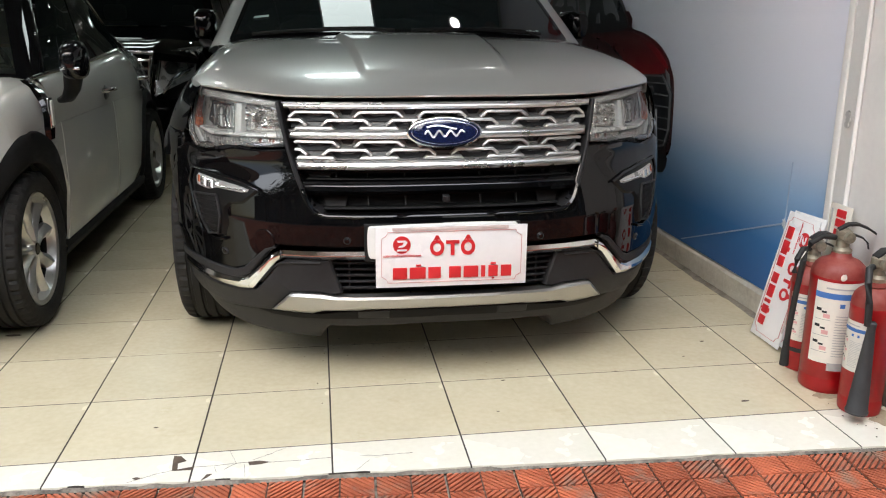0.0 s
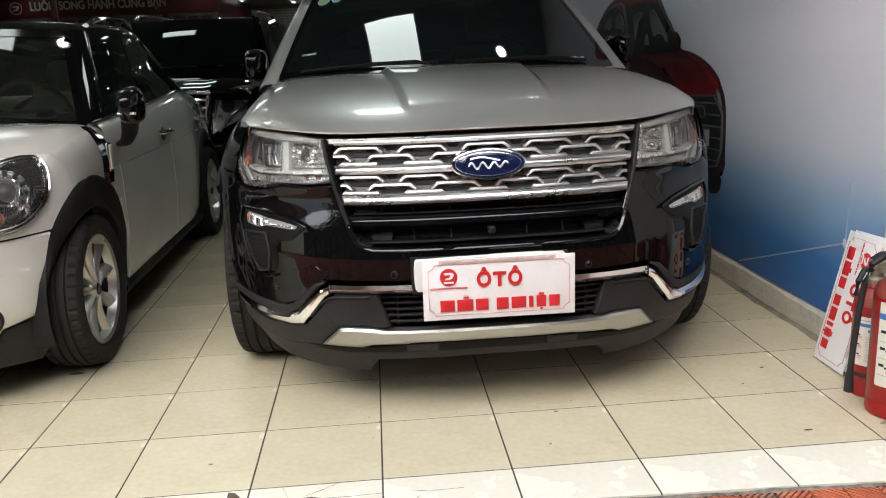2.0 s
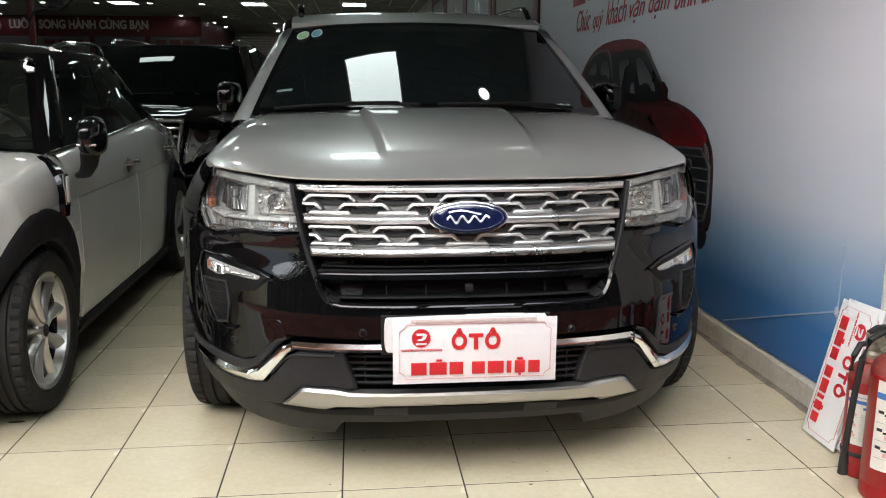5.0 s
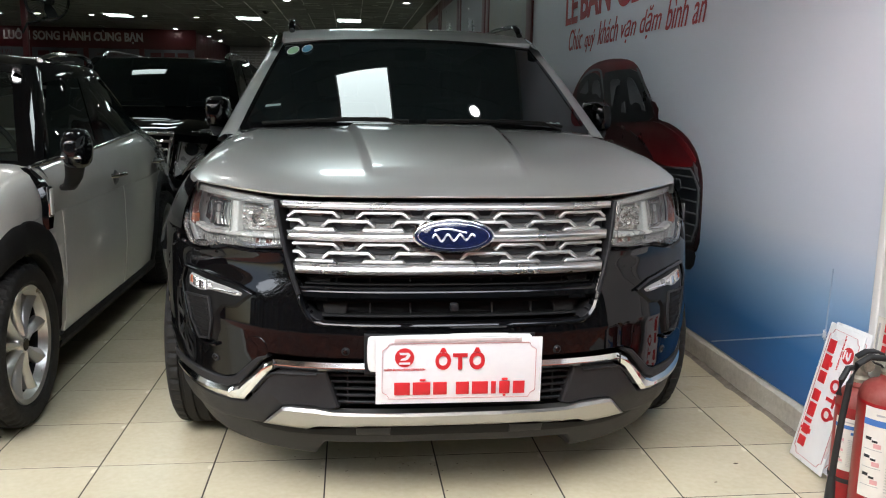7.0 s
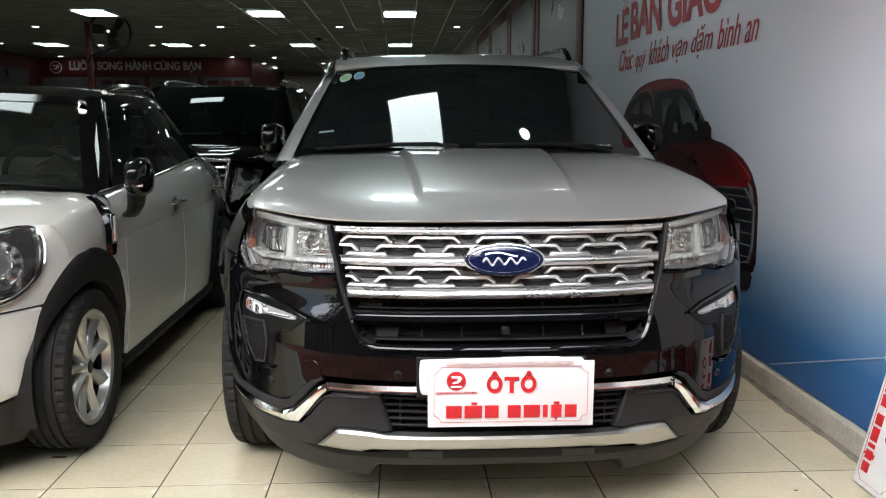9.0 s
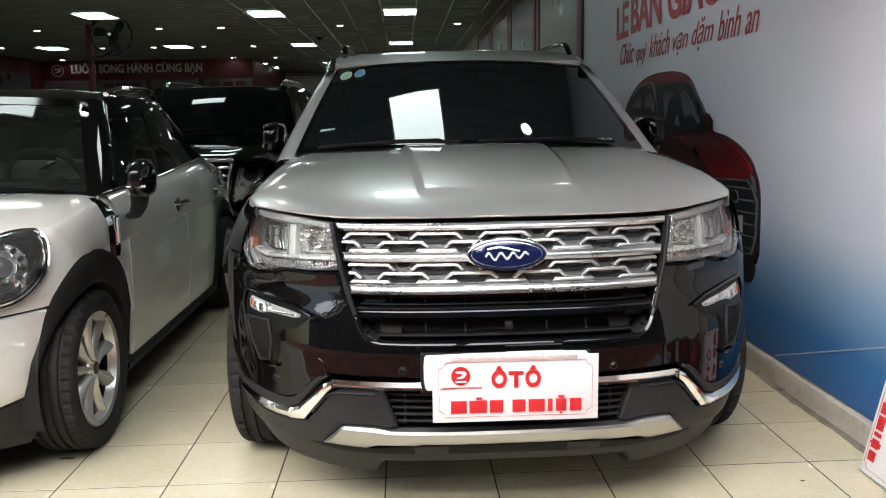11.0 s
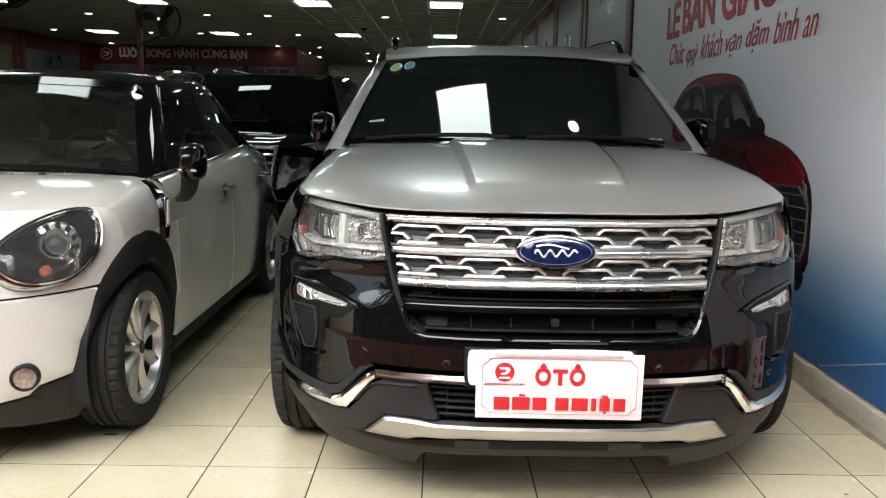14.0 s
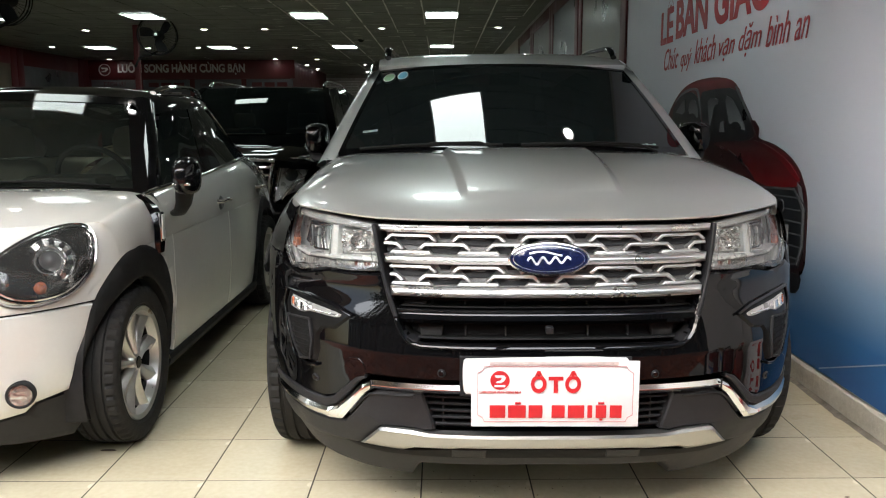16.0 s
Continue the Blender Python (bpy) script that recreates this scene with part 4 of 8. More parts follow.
        panel("grille_frame_line", [(-w, z1), (w, z1), (w, z0), (-w, z0)], MATT_BLACK, off=.034, thick=.05, bev=.002, zstep=.01)
    for z0, z1 in ((.741, .757), (.648, .684)):
        for s in (-1, 1):
            w = gw(z0) - .014
            panel("grille_end_plate", [(s * w, z1), (s * (w - .085), z1), (s * (w - .078), z0), (s * (w - .010), z0)], CLADDING, off=.045, thick=.02, bev=.002)
        for u in (-.37, -.26, -.13, .13, .26, .37):
            panel("grille_rib", [(u - .002, z1), (u + .002, z1), (u + .002, z0), (u - .002, z0)], GREY_TRIM, off=.055, thick=.02, bev=.0008)
    # patterned insert: a grey field with two staggered courses of brackets, each over a dark vent, and foot plates
    for top in (.967, .872):
        w = gw(top - .035) - .006
        panel("grille_field", [(-w - .004, top + .004), (w + .004, top + .004), (w - .012, top - .074), (-w + .012, top - .074)], GRILLE_GREY, off=.034, thick=.03, bev=.002)

        def clip(pts):
            out = []
            for (a, za), (b, zb) in zip(pts, pts[1:]):
                if max(a, b) <= -w or min(a, b) >= w:
                    continue
                for x in (max(a, -w), min(b, w)):
                    p = (x, za + (zb - za) * (x - a) / (b - a))
                    if not out or x > out[-1][0] + 1e-5:
                        out.append(p)
            return out
        for i in range(-5, 6):
            u = i * .1075
            upper = i % 2 == 0
            zz = top - (.011 if upper else .037)
            line = clip([(u - .083, zz - .018), (u - .061, zz), (u + .061, zz), (u + .083, zz - .018)])
            if len(line) >= 2 and line[-1][0] - line[0][0] > .014:
                bm = bmesh.new()
                strip(bm, line, .0050, ex_surf, off=.010, thick=.04, bev=.0022, cuts=CUTS)
                part("grille_bracket", bm, SATIN, car)
            # raised dark plates, painting in the shade of the recessed vents
            a0, a1 = max(u - .060, -w + .004), min(u + .060, w - .004)
            deep = .032 if upper else .028
            if a1 - a0 > .03:
                b0, b1 = max(u - .038, -w + .004), min(u + .038, w - .004)
                if b1 - b0 > .01:
                    panel("grille_vent", [(a0, zz - .005), (a1, zz - .005), (b1, zz - deep), (b0, zz - deep)], VENT_SHADE, off=.029, thick=.006, bev=.002)
                if abs(u) + .04 < w:
                    panel("grille_vent_bar", [(u - .028, zz - .0075), (u + .028, zz - .0075), (u + .020, zz - .0135), (u - .020, zz - .0135)], GREY_TRIM, off=.025, thick=.006, bev=.0018)
            if upper:
                f0, f1 = max(u - .070, -w), min(u + .070, w)
                if f1 - f0 > .03:
                    panel("grille_foot", [(f0 + .010, top - .057), (f1 - .010, top - .057), (f1, top - .068), (f0, top - .068)], SATIN, off=.012, thick=.03, bev=.003)
            elif abs(u) + .03 < w:
                panel("grille_notch", [(u - .028, top + .002), (u + .028, top + .002), (u + .014, top - .020), (u - .014, top - .020)], VENT_SHADE, off=.030, thick=.006, bev=.002)

    # oval badge: chrome rim, blue field, plain silver flourish
    def oval(a, b, n=48):
        return [(a * math.cos(2 * math.pi * k / n), .895 + b * math.sin(2 * math.pi * k / n)) for k in range(n)]
    badge_cuts = [x * .02 for x in range(-7, 8)]
    badge = panel("badge", oval(.126, .0515), CHROME, "oval badge with chrome rim", off=-.026, thick=.10, bev=.005, cuts=badge_cuts, zstep=.02)
    for nm, a, b, off, mt in (("badge_field", .1185, .0450, -.028, BADGE_BLUE), ("badge_line", .110, .0385, -.0295, CHROME), ("badge_inner", .1080, .0370, -.0305, BADGE_BLUE)):
        bm = bmesh.new()
        skin(bm, oval(a, b), ex_surf, off=off, thick=.008, bev=.0015, cuts=badge_cuts, zstep=.02)
        part(nm, bm, mt, badge)
    wave = [(-.066 + .132 * k / 40, .889 + .011 * math.sin(k / 40 * 7 * math.pi) * (1 - .3 * k / 40) + .004 * k / 40) for k in range(41)]
    swash = [(-.060 + .100 * k / 16, .911 + .006 * math.sin(k / 16 * math.pi * 1.4)) for k in range(17)]
    for pts, hw in ((wave, .0032), (swash, .0028)):
        bm = bmesh.new()
        strip(bm, pts, hw, ex_surf, off=-.033, thick=.006, bev=.001)
        part("badge_flourish", bm, BAR_CHROME, badge)

    # fog lamps and side vents
    for s in (-1, 1):
        S = lambda pts: [(s * (c - .03), z) for c, z in pts]
        panel("fog_bezel", S([(.640, .700), (.70, .722), (.80, .738), (.880, .744), (.893, .70), (.878, .62), (.850, .540), (.80, .524), (.770, .530), (.757, .575), (.760, .622), (.745, .643), (.700, .650)]), BEZEL, off=-.008, thick=.03, bev=.008)
        panel("fog_recess", S([(.798, .660), (.868, .668), (.850, .60), (.828, .548), (.797, .540), (.785, .58)]), MATT_BLACK, off=-.011, thick=.02, bev=.003)
        for k in range(6):
            z = .560 + .017 * k
            panel("vent_slat", S([(.793, z + .003), (.842 + .005 * k, z + .003), (.842 + .005 * k, z - .003), (.793, z - .003)]), MATT_BLACK, off=-.0135, thick=.008, bev=.001)
        bm = bmesh.new()
        strip(bm, S([(.790, .668), (.778, .60), (.788, .538), (.825, .530), (.853, .585), (.876, .662), (.790, .668)]), .0028, ex_surf, off=-.016, thick=.02, bev=.0012, cuts=CUTS)
        part("vent_trim", bm, PLASTIC, car)
        bm = bmesh.new()
        strip(bm, S([(.640, .701), (.70, .724), (.80, .741), (.884, .747), (.896, .70), (.881, .62), (.853, .535), (.80, .515), (.765, .522)]), .0045, ex_surf, off=-.014, thick=.02, bev=.002, cuts=CUTS)
        part("bezel_rim", bm, GLOSS_BLACK, car)
        lamp = panel("fog_lamp", S([(.676, .699), (.70, .706), (.80, .7215), (.858, .7315), (.869, .718), (.867, .692), (.835, .684), (.815, .683), (.790, .692), (.70, .687), (.682, .690)]), LAMP_MID, "clear fog lamp strip", off=-.010, thick=.02, bev=.003)
        for c, w, z0, z1, mt in ((.690, .085, .692, .701, BULB_CHROME), (.782, .018, .699, .713, FACETS), (.803, .024, .689, .719, BULB_CHROME), (.830, .022, .691, .724, FACETS)):
            bm = bmesh.new()
            skin(bm, S([(c, z1 - .003), (c + w, z1), (c + w, z0 + .002), (c, z0)]), ex_surf, off=-.0125, thick=.006, bev=.003, cuts=CUTS)
            part("fog_facet", bm, mt, lamp)
        bm = bmesh.new()
        skin(bm, S([(.850, .722), (.860, .724), (.861, .702), (.851, .699)]), ex_surf, off=-.0125, thick=.006, bev=.002, cuts=CUTS)
        part("fog_marker", bm, AMBER, lamp, "small orange reflector")
    # parking sensors, towing cover, camera
    for c, z in ((-.33, .545), (.327, .541), (-.748, .474), (.748, .474)):
        panel("parking_sensor", [(c + .013 * math.cos(a * math.pi / 8), z + .013 * math.sin(a * math.pi / 8)) for a in range(16)], PLASTIC_BLACK, off=-.004, thick=.01, bev=.003)
        panel("sensor_face", [(c + .008 * math.cos(a * math.pi / 8), z + .008 * math.sin(a * math.pi / 8)) for a in range(16)], GLOSS_BLACK, off=-.006, thick=.01, bev=.002)
    panel("towing_cover", [(-.606 + .036 * math.cos(a * math.pi / 12), .532 + .040 * math.sin(a * math.pi / 12)) for a in range(24)], BLACK, off=-.002, thick=.004, bev=.0015)
    bm = bmesh.new()
    p = ex_surf(0, .683, .0)
    box(bm, p + Vector((0, -.005, -.002)), (.024, .03, .022), .004)
    part("front_camera", bm, PLASTIC_BLACK, car)

    # headlamps
    for s in (-1, 1):
        S = lambda pts: [(s * c, z) for c, z in pts]
        outline = [(.548, .990), (.524, .843), (.62, .836), (.70, .840), (.745, .829), (.80, .815), (.845, .822), (.872, .86), (.885, .93), (.880, .995), (.846, 1.027), (.70, 1.010)]
        lamp = panel("headlamp", S(inset(outline, .004)), LAMP_MID, "clear headlamp with chrome reflectors", off=.050, thick=.03, bev=.004)

        def sub(name, poly, mat, off, thick=.03, bev=.004, label=""):
            bm = bmesh.new()
            skin(bm, S(poly), ex_surf, off=off, thick=thick, bev=bev, cuts=CUTS, zstep=.03)
            return part(name, bm, mat, lamp, label)
        sub("lamp_brow", [(.551, .985), (.549, .970), (.70, .980), (.85, .996), (.868, .988), (.845, 1.019), (.70, 1.003)], BROW, .012, .04)
        sub("inner_reflector", [(.556, .960), (.545, .890), (.66, .885), (.676, .90), (.676, .968)], FACETS, .040)
        sub("divider", [(.682, .974), (.700, .976), (.708, .876), (.688, .874)], LAMP_WHITE, .020, .03)
        sub("divider_edge", [(.700, .975), (.707, .976), (.716, .876), (.708, .875)], BULB_CHROME, .016, .03, .002)
        sub("outer_bowl", [(.716, .970), (.83, .976), (.846, .905), (.80, .880), (.722, .882)], BOWL_DARK, .046)
        for c, w, lean_, mt in ((.722, .007, .004, BULB_CHROME), (.733, .004, .006, LAMP_MID), (.742, .006, .007, BULB_CHROME), (.756, .003, .008, BULB_CHROME), (.772, .009, .002, LAMP_MID), (.790, .003, -.004, BULB_CHROME), (.806, .005, -.006, GREY_TRIM)):
            sub("reflector_fin", [(c, .962), (c + w, .963), (c + w + lean_, .925), (c + w, .892), (c, .890), (c + lean_, .925)], mt, .036, .02, .002)
        q = ex_surf(s * .775, .945, .038)
        bm = bmesh.new()
        lathe(bm, [(.001, -.006), (.009, -.004), (.014, .004), (.017, .006), (.018, -.006)], 20, Matrix.Translation(q) @ Matrix.Rotation(radians(90), 4, "X"))
        part("dipped_beam", bm, GREY_TRIM, lamp)
        sub("side_marker", [(.848, .992), (.857, .994), (.868, .945), (.868, .888), (.852, .882), (.854, .900), (.856, .940)], AMBER_DARK, .012, .02, .003, "dark red side marker")
        sub("marker_bulb", [(.846, .918), (.862, .920), (.864, .894), (.848, .890)], AMBER, .009, .02, .004, "orange marker bulb")
        sub("lamp_side", [(.858, .998), (.872, .992), (.879, .93), (.868, .868), (.846, .832), (.825, .836), (.852, .876), (.870, .90), (.870, .945)], LAMP_MID, .014, .03, .003)
        sub("lower_shelf", [(.543, .886), (.66, .880), (.80, .876), (.850, .889), (.850, .880), (.80, .864), (.66, .866), (.536, .868)], LAMP_GREY, .016, .03)
        sub("indicator", [(.536, .866), (.66, .862), (.70, .858), (.70, .846), (.62, .842), (.530, .848)], FACETS, .030)
        for k in range(14):
            c = .540 + k * .0112
            sub("indicator_rib", [(c, .864), (c + .006, .864), (c + .006, .849), (c, .849)], AMBER_DARK if k in (3, 4, 7) else BULB_CHROME, .024, .01, .002)
        sub("lower_fill", [(.70, .858), (.80, .858), (.848, .872), (.842, .838), (.80, .824), (.745, .838), (.70, .846)], GREY_TRIM, .030)
        for k in range(15):
            c = .706 + k * .0095
            z1 = .858 + max(0, c - .80) * .24
            sub("lower_rib", [(c, z1), (c + .0035, z1), (c + .0035, z1 - .024), (c, z1 - .024)], LAMP_MID, .024, .02, .0012)
        # round main beam
        p = ex_surf(s * .615, .93, .032)
        bm = bmesh.new()
        lathe(bm, [(.001, -.012), (.012, -.010), (.018, .0), (.020, .010), (.024, .012), (.026, .004), (.024, -.01)], 24, Matrix.Translation(p) @ Matrix.Rotation(radians(90), 4, "X"))
        part("main_beam", bm, BULB_CHROME, lamp)
        rr = random.Random(11 + s)
        for i in range(6):
            for j in range(4):
                c, z = .556 + .021 * i, .896 + .018 * j
                if (c + .008 - .615) ** 2 + (z + .007 - .93) ** 2 < .024 ** 2:
                    continue
                bm = bmesh.new()
                q = ex_surf(s * (c + .008), z + .007, .034)
                box(bm, q, (.017, .012, .014), .003, Matrix.Rotation(rr.uniform(-.6, .6), 4, "X") @ Matrix.Rotation(rr.uniform(-.6, .6), 4, "Z"))
                part("facet", bm, BULB_CHROME, lamp)
        bm = bmesh.new()
        skin(bm, S(outline), ex_surf, off=-.002, thick=.012, bev=.008, cuts=CUTS, zstep=.03)
        lens = part("lens", bm, SHEEN_LENS, lamp, "plastic lens with painted-in pale sheen")
        lens.visible_shadow = False
        rim = inset(outline, .011)
        bm = bmesh.new()
        strip(bm, S(rim + rim[:1]), .008, ex_surf, off=-.004, thick=.004, bev=.001, cuts=CUTS)
        edge = part("lens_edge", bm, LENS_EDGE, lens, "milky lens edge")
        edge.visible_shadow = False

    # windscreen, pillars, roof
    def ws(s, t, w=0.0):
        r = 2 * s - 1
        base = Vector((r * .80, 1.20 + .21 * r * r, 1.174 - .012 * r * r))
        top = Vector((r * .645, 1.965 + .145 * r * r, 1.590 - .004 * r * r))
        p = base.lerp(top, t)
        bow = .012 * math.sin(math.pi * t) + .018 * (1 - r * r)
        return p + Vector((0, -.46, .89)) * (bow + w)
    bm = bmesh.new()
    grid(bm, ws, 24, 14)
    glass_ob = part("windscreen", bm, TINT, car, "dark tinted windscreen", angle=60)
    # black frit round the glass
    for nm, a0, a1, b0, b1 in (("frit", 0, 1, .965, 1.0), ("frit", 0, 1, -.03, .05), ("frit", -.012, .006, 0, 1), ("frit", .994, 1.012, 0, 1)):
        bm = bmesh.new()
        grid(bm, lambda s, t: ws(lerp(a0, a1, s), lerp(b0, b1, t), .003), 20, 10)
        part(nm, bm, GLOSS_BLACK, car, angle=60)
    # mirror mount behind the glass
    bm = bmesh.new()
    box(bm, (0.0, 1.93, 1.53), (.16, .10, .07), .02)
    part("interior_mirror", bm, DASH, car)
    # cabin: dashboard, lining, seats
    bm = bmesh.new()
    box(bm, (0, 1.75, 1.02), (1.5, .55, .20), .06)
    part("dashboard", bm, DASH, car)
    for sx in (-.38, .38):
        bm = bmesh.new()
        box(bm, (sx, 2.75, .98), (.5, .18, .62), .07, Matrix.Rotation(radians(-12), 4, "X"))
        box(bm, (sx, 2.84, 1.40), (.26, .10, .18), .04)
        part("seat", bm, DASH, car)
    # A pillars
    for s in (-1, 1):
        bm = bmesh.new()
        rows = []
        for k in range(11):
            t = lerp(-.06, 1.04, k / 10)
            i = ws(.5 + s * .505, t, .004)
            o = Vector((s * lerp(.905, .715, t), i.y + lerp(.10, .09, t), i.z + lerp(-.03, -.012, t)))
            mid = i.lerp(o, .5) + Vector((s * .010, -.012, .014))
            rows.append([i + Vector((0, .02, -.02)), i, i.lerp(o, .22) + Vector((s * .004, -.006, .009)), mid, i.lerp(o, .8) + Vector((s * .008, -.004, .006)), o, o + Vector((-s * .03, .03, -.01))])
        ring_loft(bm, rows, closed=False)
        part("pillar", bm, SILVER, car, "silver windscreen pillar", angle=50)
    # roof skin

    def roof_z(r, v):
        return interp(v, [1.96, 2.1, 2.4, 2.8, 3.6, 4.4, 4.85], [1.590, 1.636, 1.696, 1.720, 1.714, 1.68, 1.63]) - .028 * abs(r) ** 3

    def roof(s, t):
        r = 2 * s - 1
        v = lerp(1.963 + .145 * r * r, 4.85, t ** 1.25)
        return (r * interp(v, [1.96, 2.4, 4.85], [.655, .675, .62]), v, roof_z(r, v))
    bm = bmesh.new()
    grid(bm, roof, 24, 24, (0, 0, -.03))
    part("roof", bm, SILVER, car, "silver roof", angle=50)
    for s in (-1, 1):
        # roof edge and side glass
        bm = bmesh.new()
        rows = []
        for k in range(15):
            v = lerp(2.02, 4.85, k / 14)
            e = interp(v, [1.96, 2.4, 4.85], [.655, .675, .62])
            z = roof_z(1, v)
            rows.append([Vector((s * e, v, z)), Vector((s * (e + .03), v, z - .012)), Vector((s * (e + .055), v, z - .045)), Vector((s * (e + .065), v, z - .075))])
        ring_loft(bm, rows, closed=False)
        part("roof_side", bm, BLACK, car, angle=60)
        bm = bmesh.new()

        def side(a, b):
            v0 = lerp(1.62, 2.12, b)
            v = lerp(v0, 4.80, a)
            e = interp(v, [1.6, 2.4, 4.85], [.72, .74, .69])
            return (s * lerp(.935, e, b), v, lerp(1.12, roof_z(1, max(v, 2.05)) - .07, b))
        grid(bm, side, 20, 6)
        part("side_glass", bm, TINT, car, angle=60)
        # shoulder between flank and glass
        bm = bmesh.new()
        rows = []
        for k in range(12):
            v = lerp(1.44, 4.88, k / 11)
            q = ex_surf(s * ex_c(v), .86)
            rows.append([q, q + Vector((0, 0, .10)), Vector((s * .965, v, 1.06)), Vector((s * .932, v, 1.125))])
        ring_loft(bm, rows, closed=False)
        part("shoulder", bm, BLACK, car, angle=60)
        # doors and rear quarter
        for v0, v1, nm in ((1.605, 2.55, "door"), (2.555, 3.36, "door")):
            bm = bmesh.new()
            skin(bm, [(s * ex_c(v0), .86), (s * ex_c(v1), .86), (s * ex_c(v1), .30), (s * ex_c(v0), .30)], ex_surf, thick=.03, bev=.006, cuts=CUTS, zstep=.08)
            d = part(nm, bm, BLACK, car)
            bm = bmesh.new()
            q = ex_surf(s * ex_c(v1 - .14), .84)
            box(bm, q + Vector((s * .02, 0, 0)), (.03, .18, .028), .010)
            part("handle", bm, CHROME, d)
        edge = [(ex_c(x), z) for x, z in arch(3.80, .385, .43, 180, 0, 18)]
        poly = [(s * c, z) for c, z in [(ex_c(3.365), .86), (ex_c(3.365), .30)] + edge + [(ex_c(4.30), .32), (ex_c(4.88), .36), (ex_c(4.88), .86)]]
        bm = bmesh.new()
        skin(bm, poly, ex_surf, thick=.03, bev=.006, cuts=CUTS, zstep=.08)
        part("rear_quarter", bm, BLACK, car)
        bm = bmesh.new()
        rows = [[Vector((s * ux, 3.80 + .44 * math.cos(radians(a)), .385 + .44 * math.sin(radians(a)))) for ux in (.97, .60)] for a in range(-10, 191, 10)]
        ring_loft(bm, rows, closed=False)
        part("wheel_well", bm, PLASTIC_BLACK, car)
        bm = bmesh.new()
        box(bm, (s * .885, 2.4, .25), (.10, 2.0, .12), .03)
        part("sill", bm, PLASTIC, car)
        # roof rail with its feet
        bm = bmesh.new()
        pts = [(s * .615, 2.18, 1.655), (s * .62, 2.24, 1.685), (s * .62, 2.32, 1.708), (s * .625, 2.45, 1.724), (s * .625, 3.0, 1.748), (s * .62, 3.9, 1.74), (s * .60, 4.35, 1.72), (s * .60, 4.42, 1.69)]
        tube(bm, pts, [.016, .019, .018, .016, .015, .015, .016, .016], 10, .8)
        part("roof_rail", bm, GLOSS_BLACK, car)
        bm = bmesh.new()
        tube(bm, [(s * .635, 2.36, 1.72), (s * .64, 2.44, 1.730), (s * .642, 2.7, 1.745), (s * .64, 3.2, 1.757)], .007, 8)
        part("rail_trim", bm, CHROME, car)
        # door mirror
        bm = bmesh.new()
        rows = []
        for t, k in ((-.06, .35), (-.05, .75), (-.02, .97), (.03, 1.0), (.08, .97), (.105, .9)):
            rows.append([Vector((s * .955 + .052 * k * math.copysign(abs(math.cos(a)) ** .6, math.cos(a)), 1.74 + t * 1.6, 1.23 + .076 * k * math.copysign(abs(math.sin(a)) ** .6, math.sin(a)))) for a in [2 * math.pi * j / 24 for j in range(24)]])
        ring_loft(bm, rows)
        mir = part("door_mirror", bm, BLACK, car)
        bm = bmesh.new()
        tube(bm, [(s * .90, 1.66, 1.125), (s * .935, 1.68, 1.13), (s * .96, 1.72, 1.155)], [.04, .035, .03], 12, .6)
        part("mirror_foot", bm, PLASTIC, mir)
        bm = bmesh.new()
        grid(bm, lambda a, b: (s * .965 + lerp(-.05, .05, a), 1.912, lerp(1.17, 1.30, b)), 2, 2)
        part("mirror_glass", bm, CHROME, mir)
    # tail
    bm = bmesh.new()
    grid(bm, lambda a, b: (lerp(-.99, .99, a), 4.87 + .10 * (1 - (2 * a - 1) ** 4) - .02 * abs(b - .4), lerp(.36, 1.13, b)), 16, 8)
    part("tailgate", bm, BLACK, car, angle=60)
    bm = bmesh.new()
    grid(bm, lambda a, b: (lerp(-1, 1, a) * lerp(.93, .67, b), lerp(4.93, 4.80, b) + .04 * (1 - (2 * a - 1) ** 4), lerp(1.13, 1.635, b)), 12, 6)
    part("rear_glass", bm, TINT, car, angle=60)
    for s in (-1, 1):
        bm = bmesh.new()
        box(bm, (s * .82, 4.90, 1.0), (.30, .12, .14), .03)
        part("tail_lamp", bm, AMBER, car)
    # floor pan and cowl
    bm = bmesh.new()
    box(bm, (0, 2.6, .30), (1.60, 4.3, .10), .03)
    part("floor_pan", bm, PLASTIC_BLACK, car)
    bm = bmesh.new()
    grid(bm, lambda a, b: (lerp(-.86, .86, a), lerp(1.17, 1.30, b) + .24 * (2 * a - 1) ** 2, 1.160 - .01 * b - .014 * (2 * a - 1) ** 2), 20, 3, (0, 0, -.05))
    part("cowl", bm, PLASTIC_BLACK, car)
    bm = bmesh.new()
    box(bm, (0, .75, .62), (1.55, .9, .5), .05)
    part("engine_bay", bm, PLASTIC_BLACK, car)
    # wipers
    for x0, x1, s0 in ((-.70, -.06, .12), (.02, .66, .52)):
        bm = bmesh.new()
        pts = [ws(lerp(x0, x1, k / 10) / 1.6 + .5, .018 + .014 * math.sin(math.pi * k / 10), .014) for k in range(11)]
        tube(bm, pts, .0075, 8)
        w = part("wiper", bm, MATT_BLACK, car)
        bm = bmesh.new()
        tube(bm, [ws(lerp(x0, x1, .5) / 1.6 + .5, .034, .022), ws(lerp(x0, x1, .85) / 1.6 + .5, .02, .026), ws(lerp(x0, x1, .97) / 1.6 + .5, -.03, .016)], [.004, .005, .007], 8)
        part("wiper_arm", bm, MATT_BLACK, w)
    # windscreen stickers
    for nm, s_, t_, a, b, mt in (("round_sticker", .052, .860, .029, .023, STICK_GREEN), ("round_sticker", .104, .876, .026, .022, STICK_BLUE)):
        bm = bmesh.new()
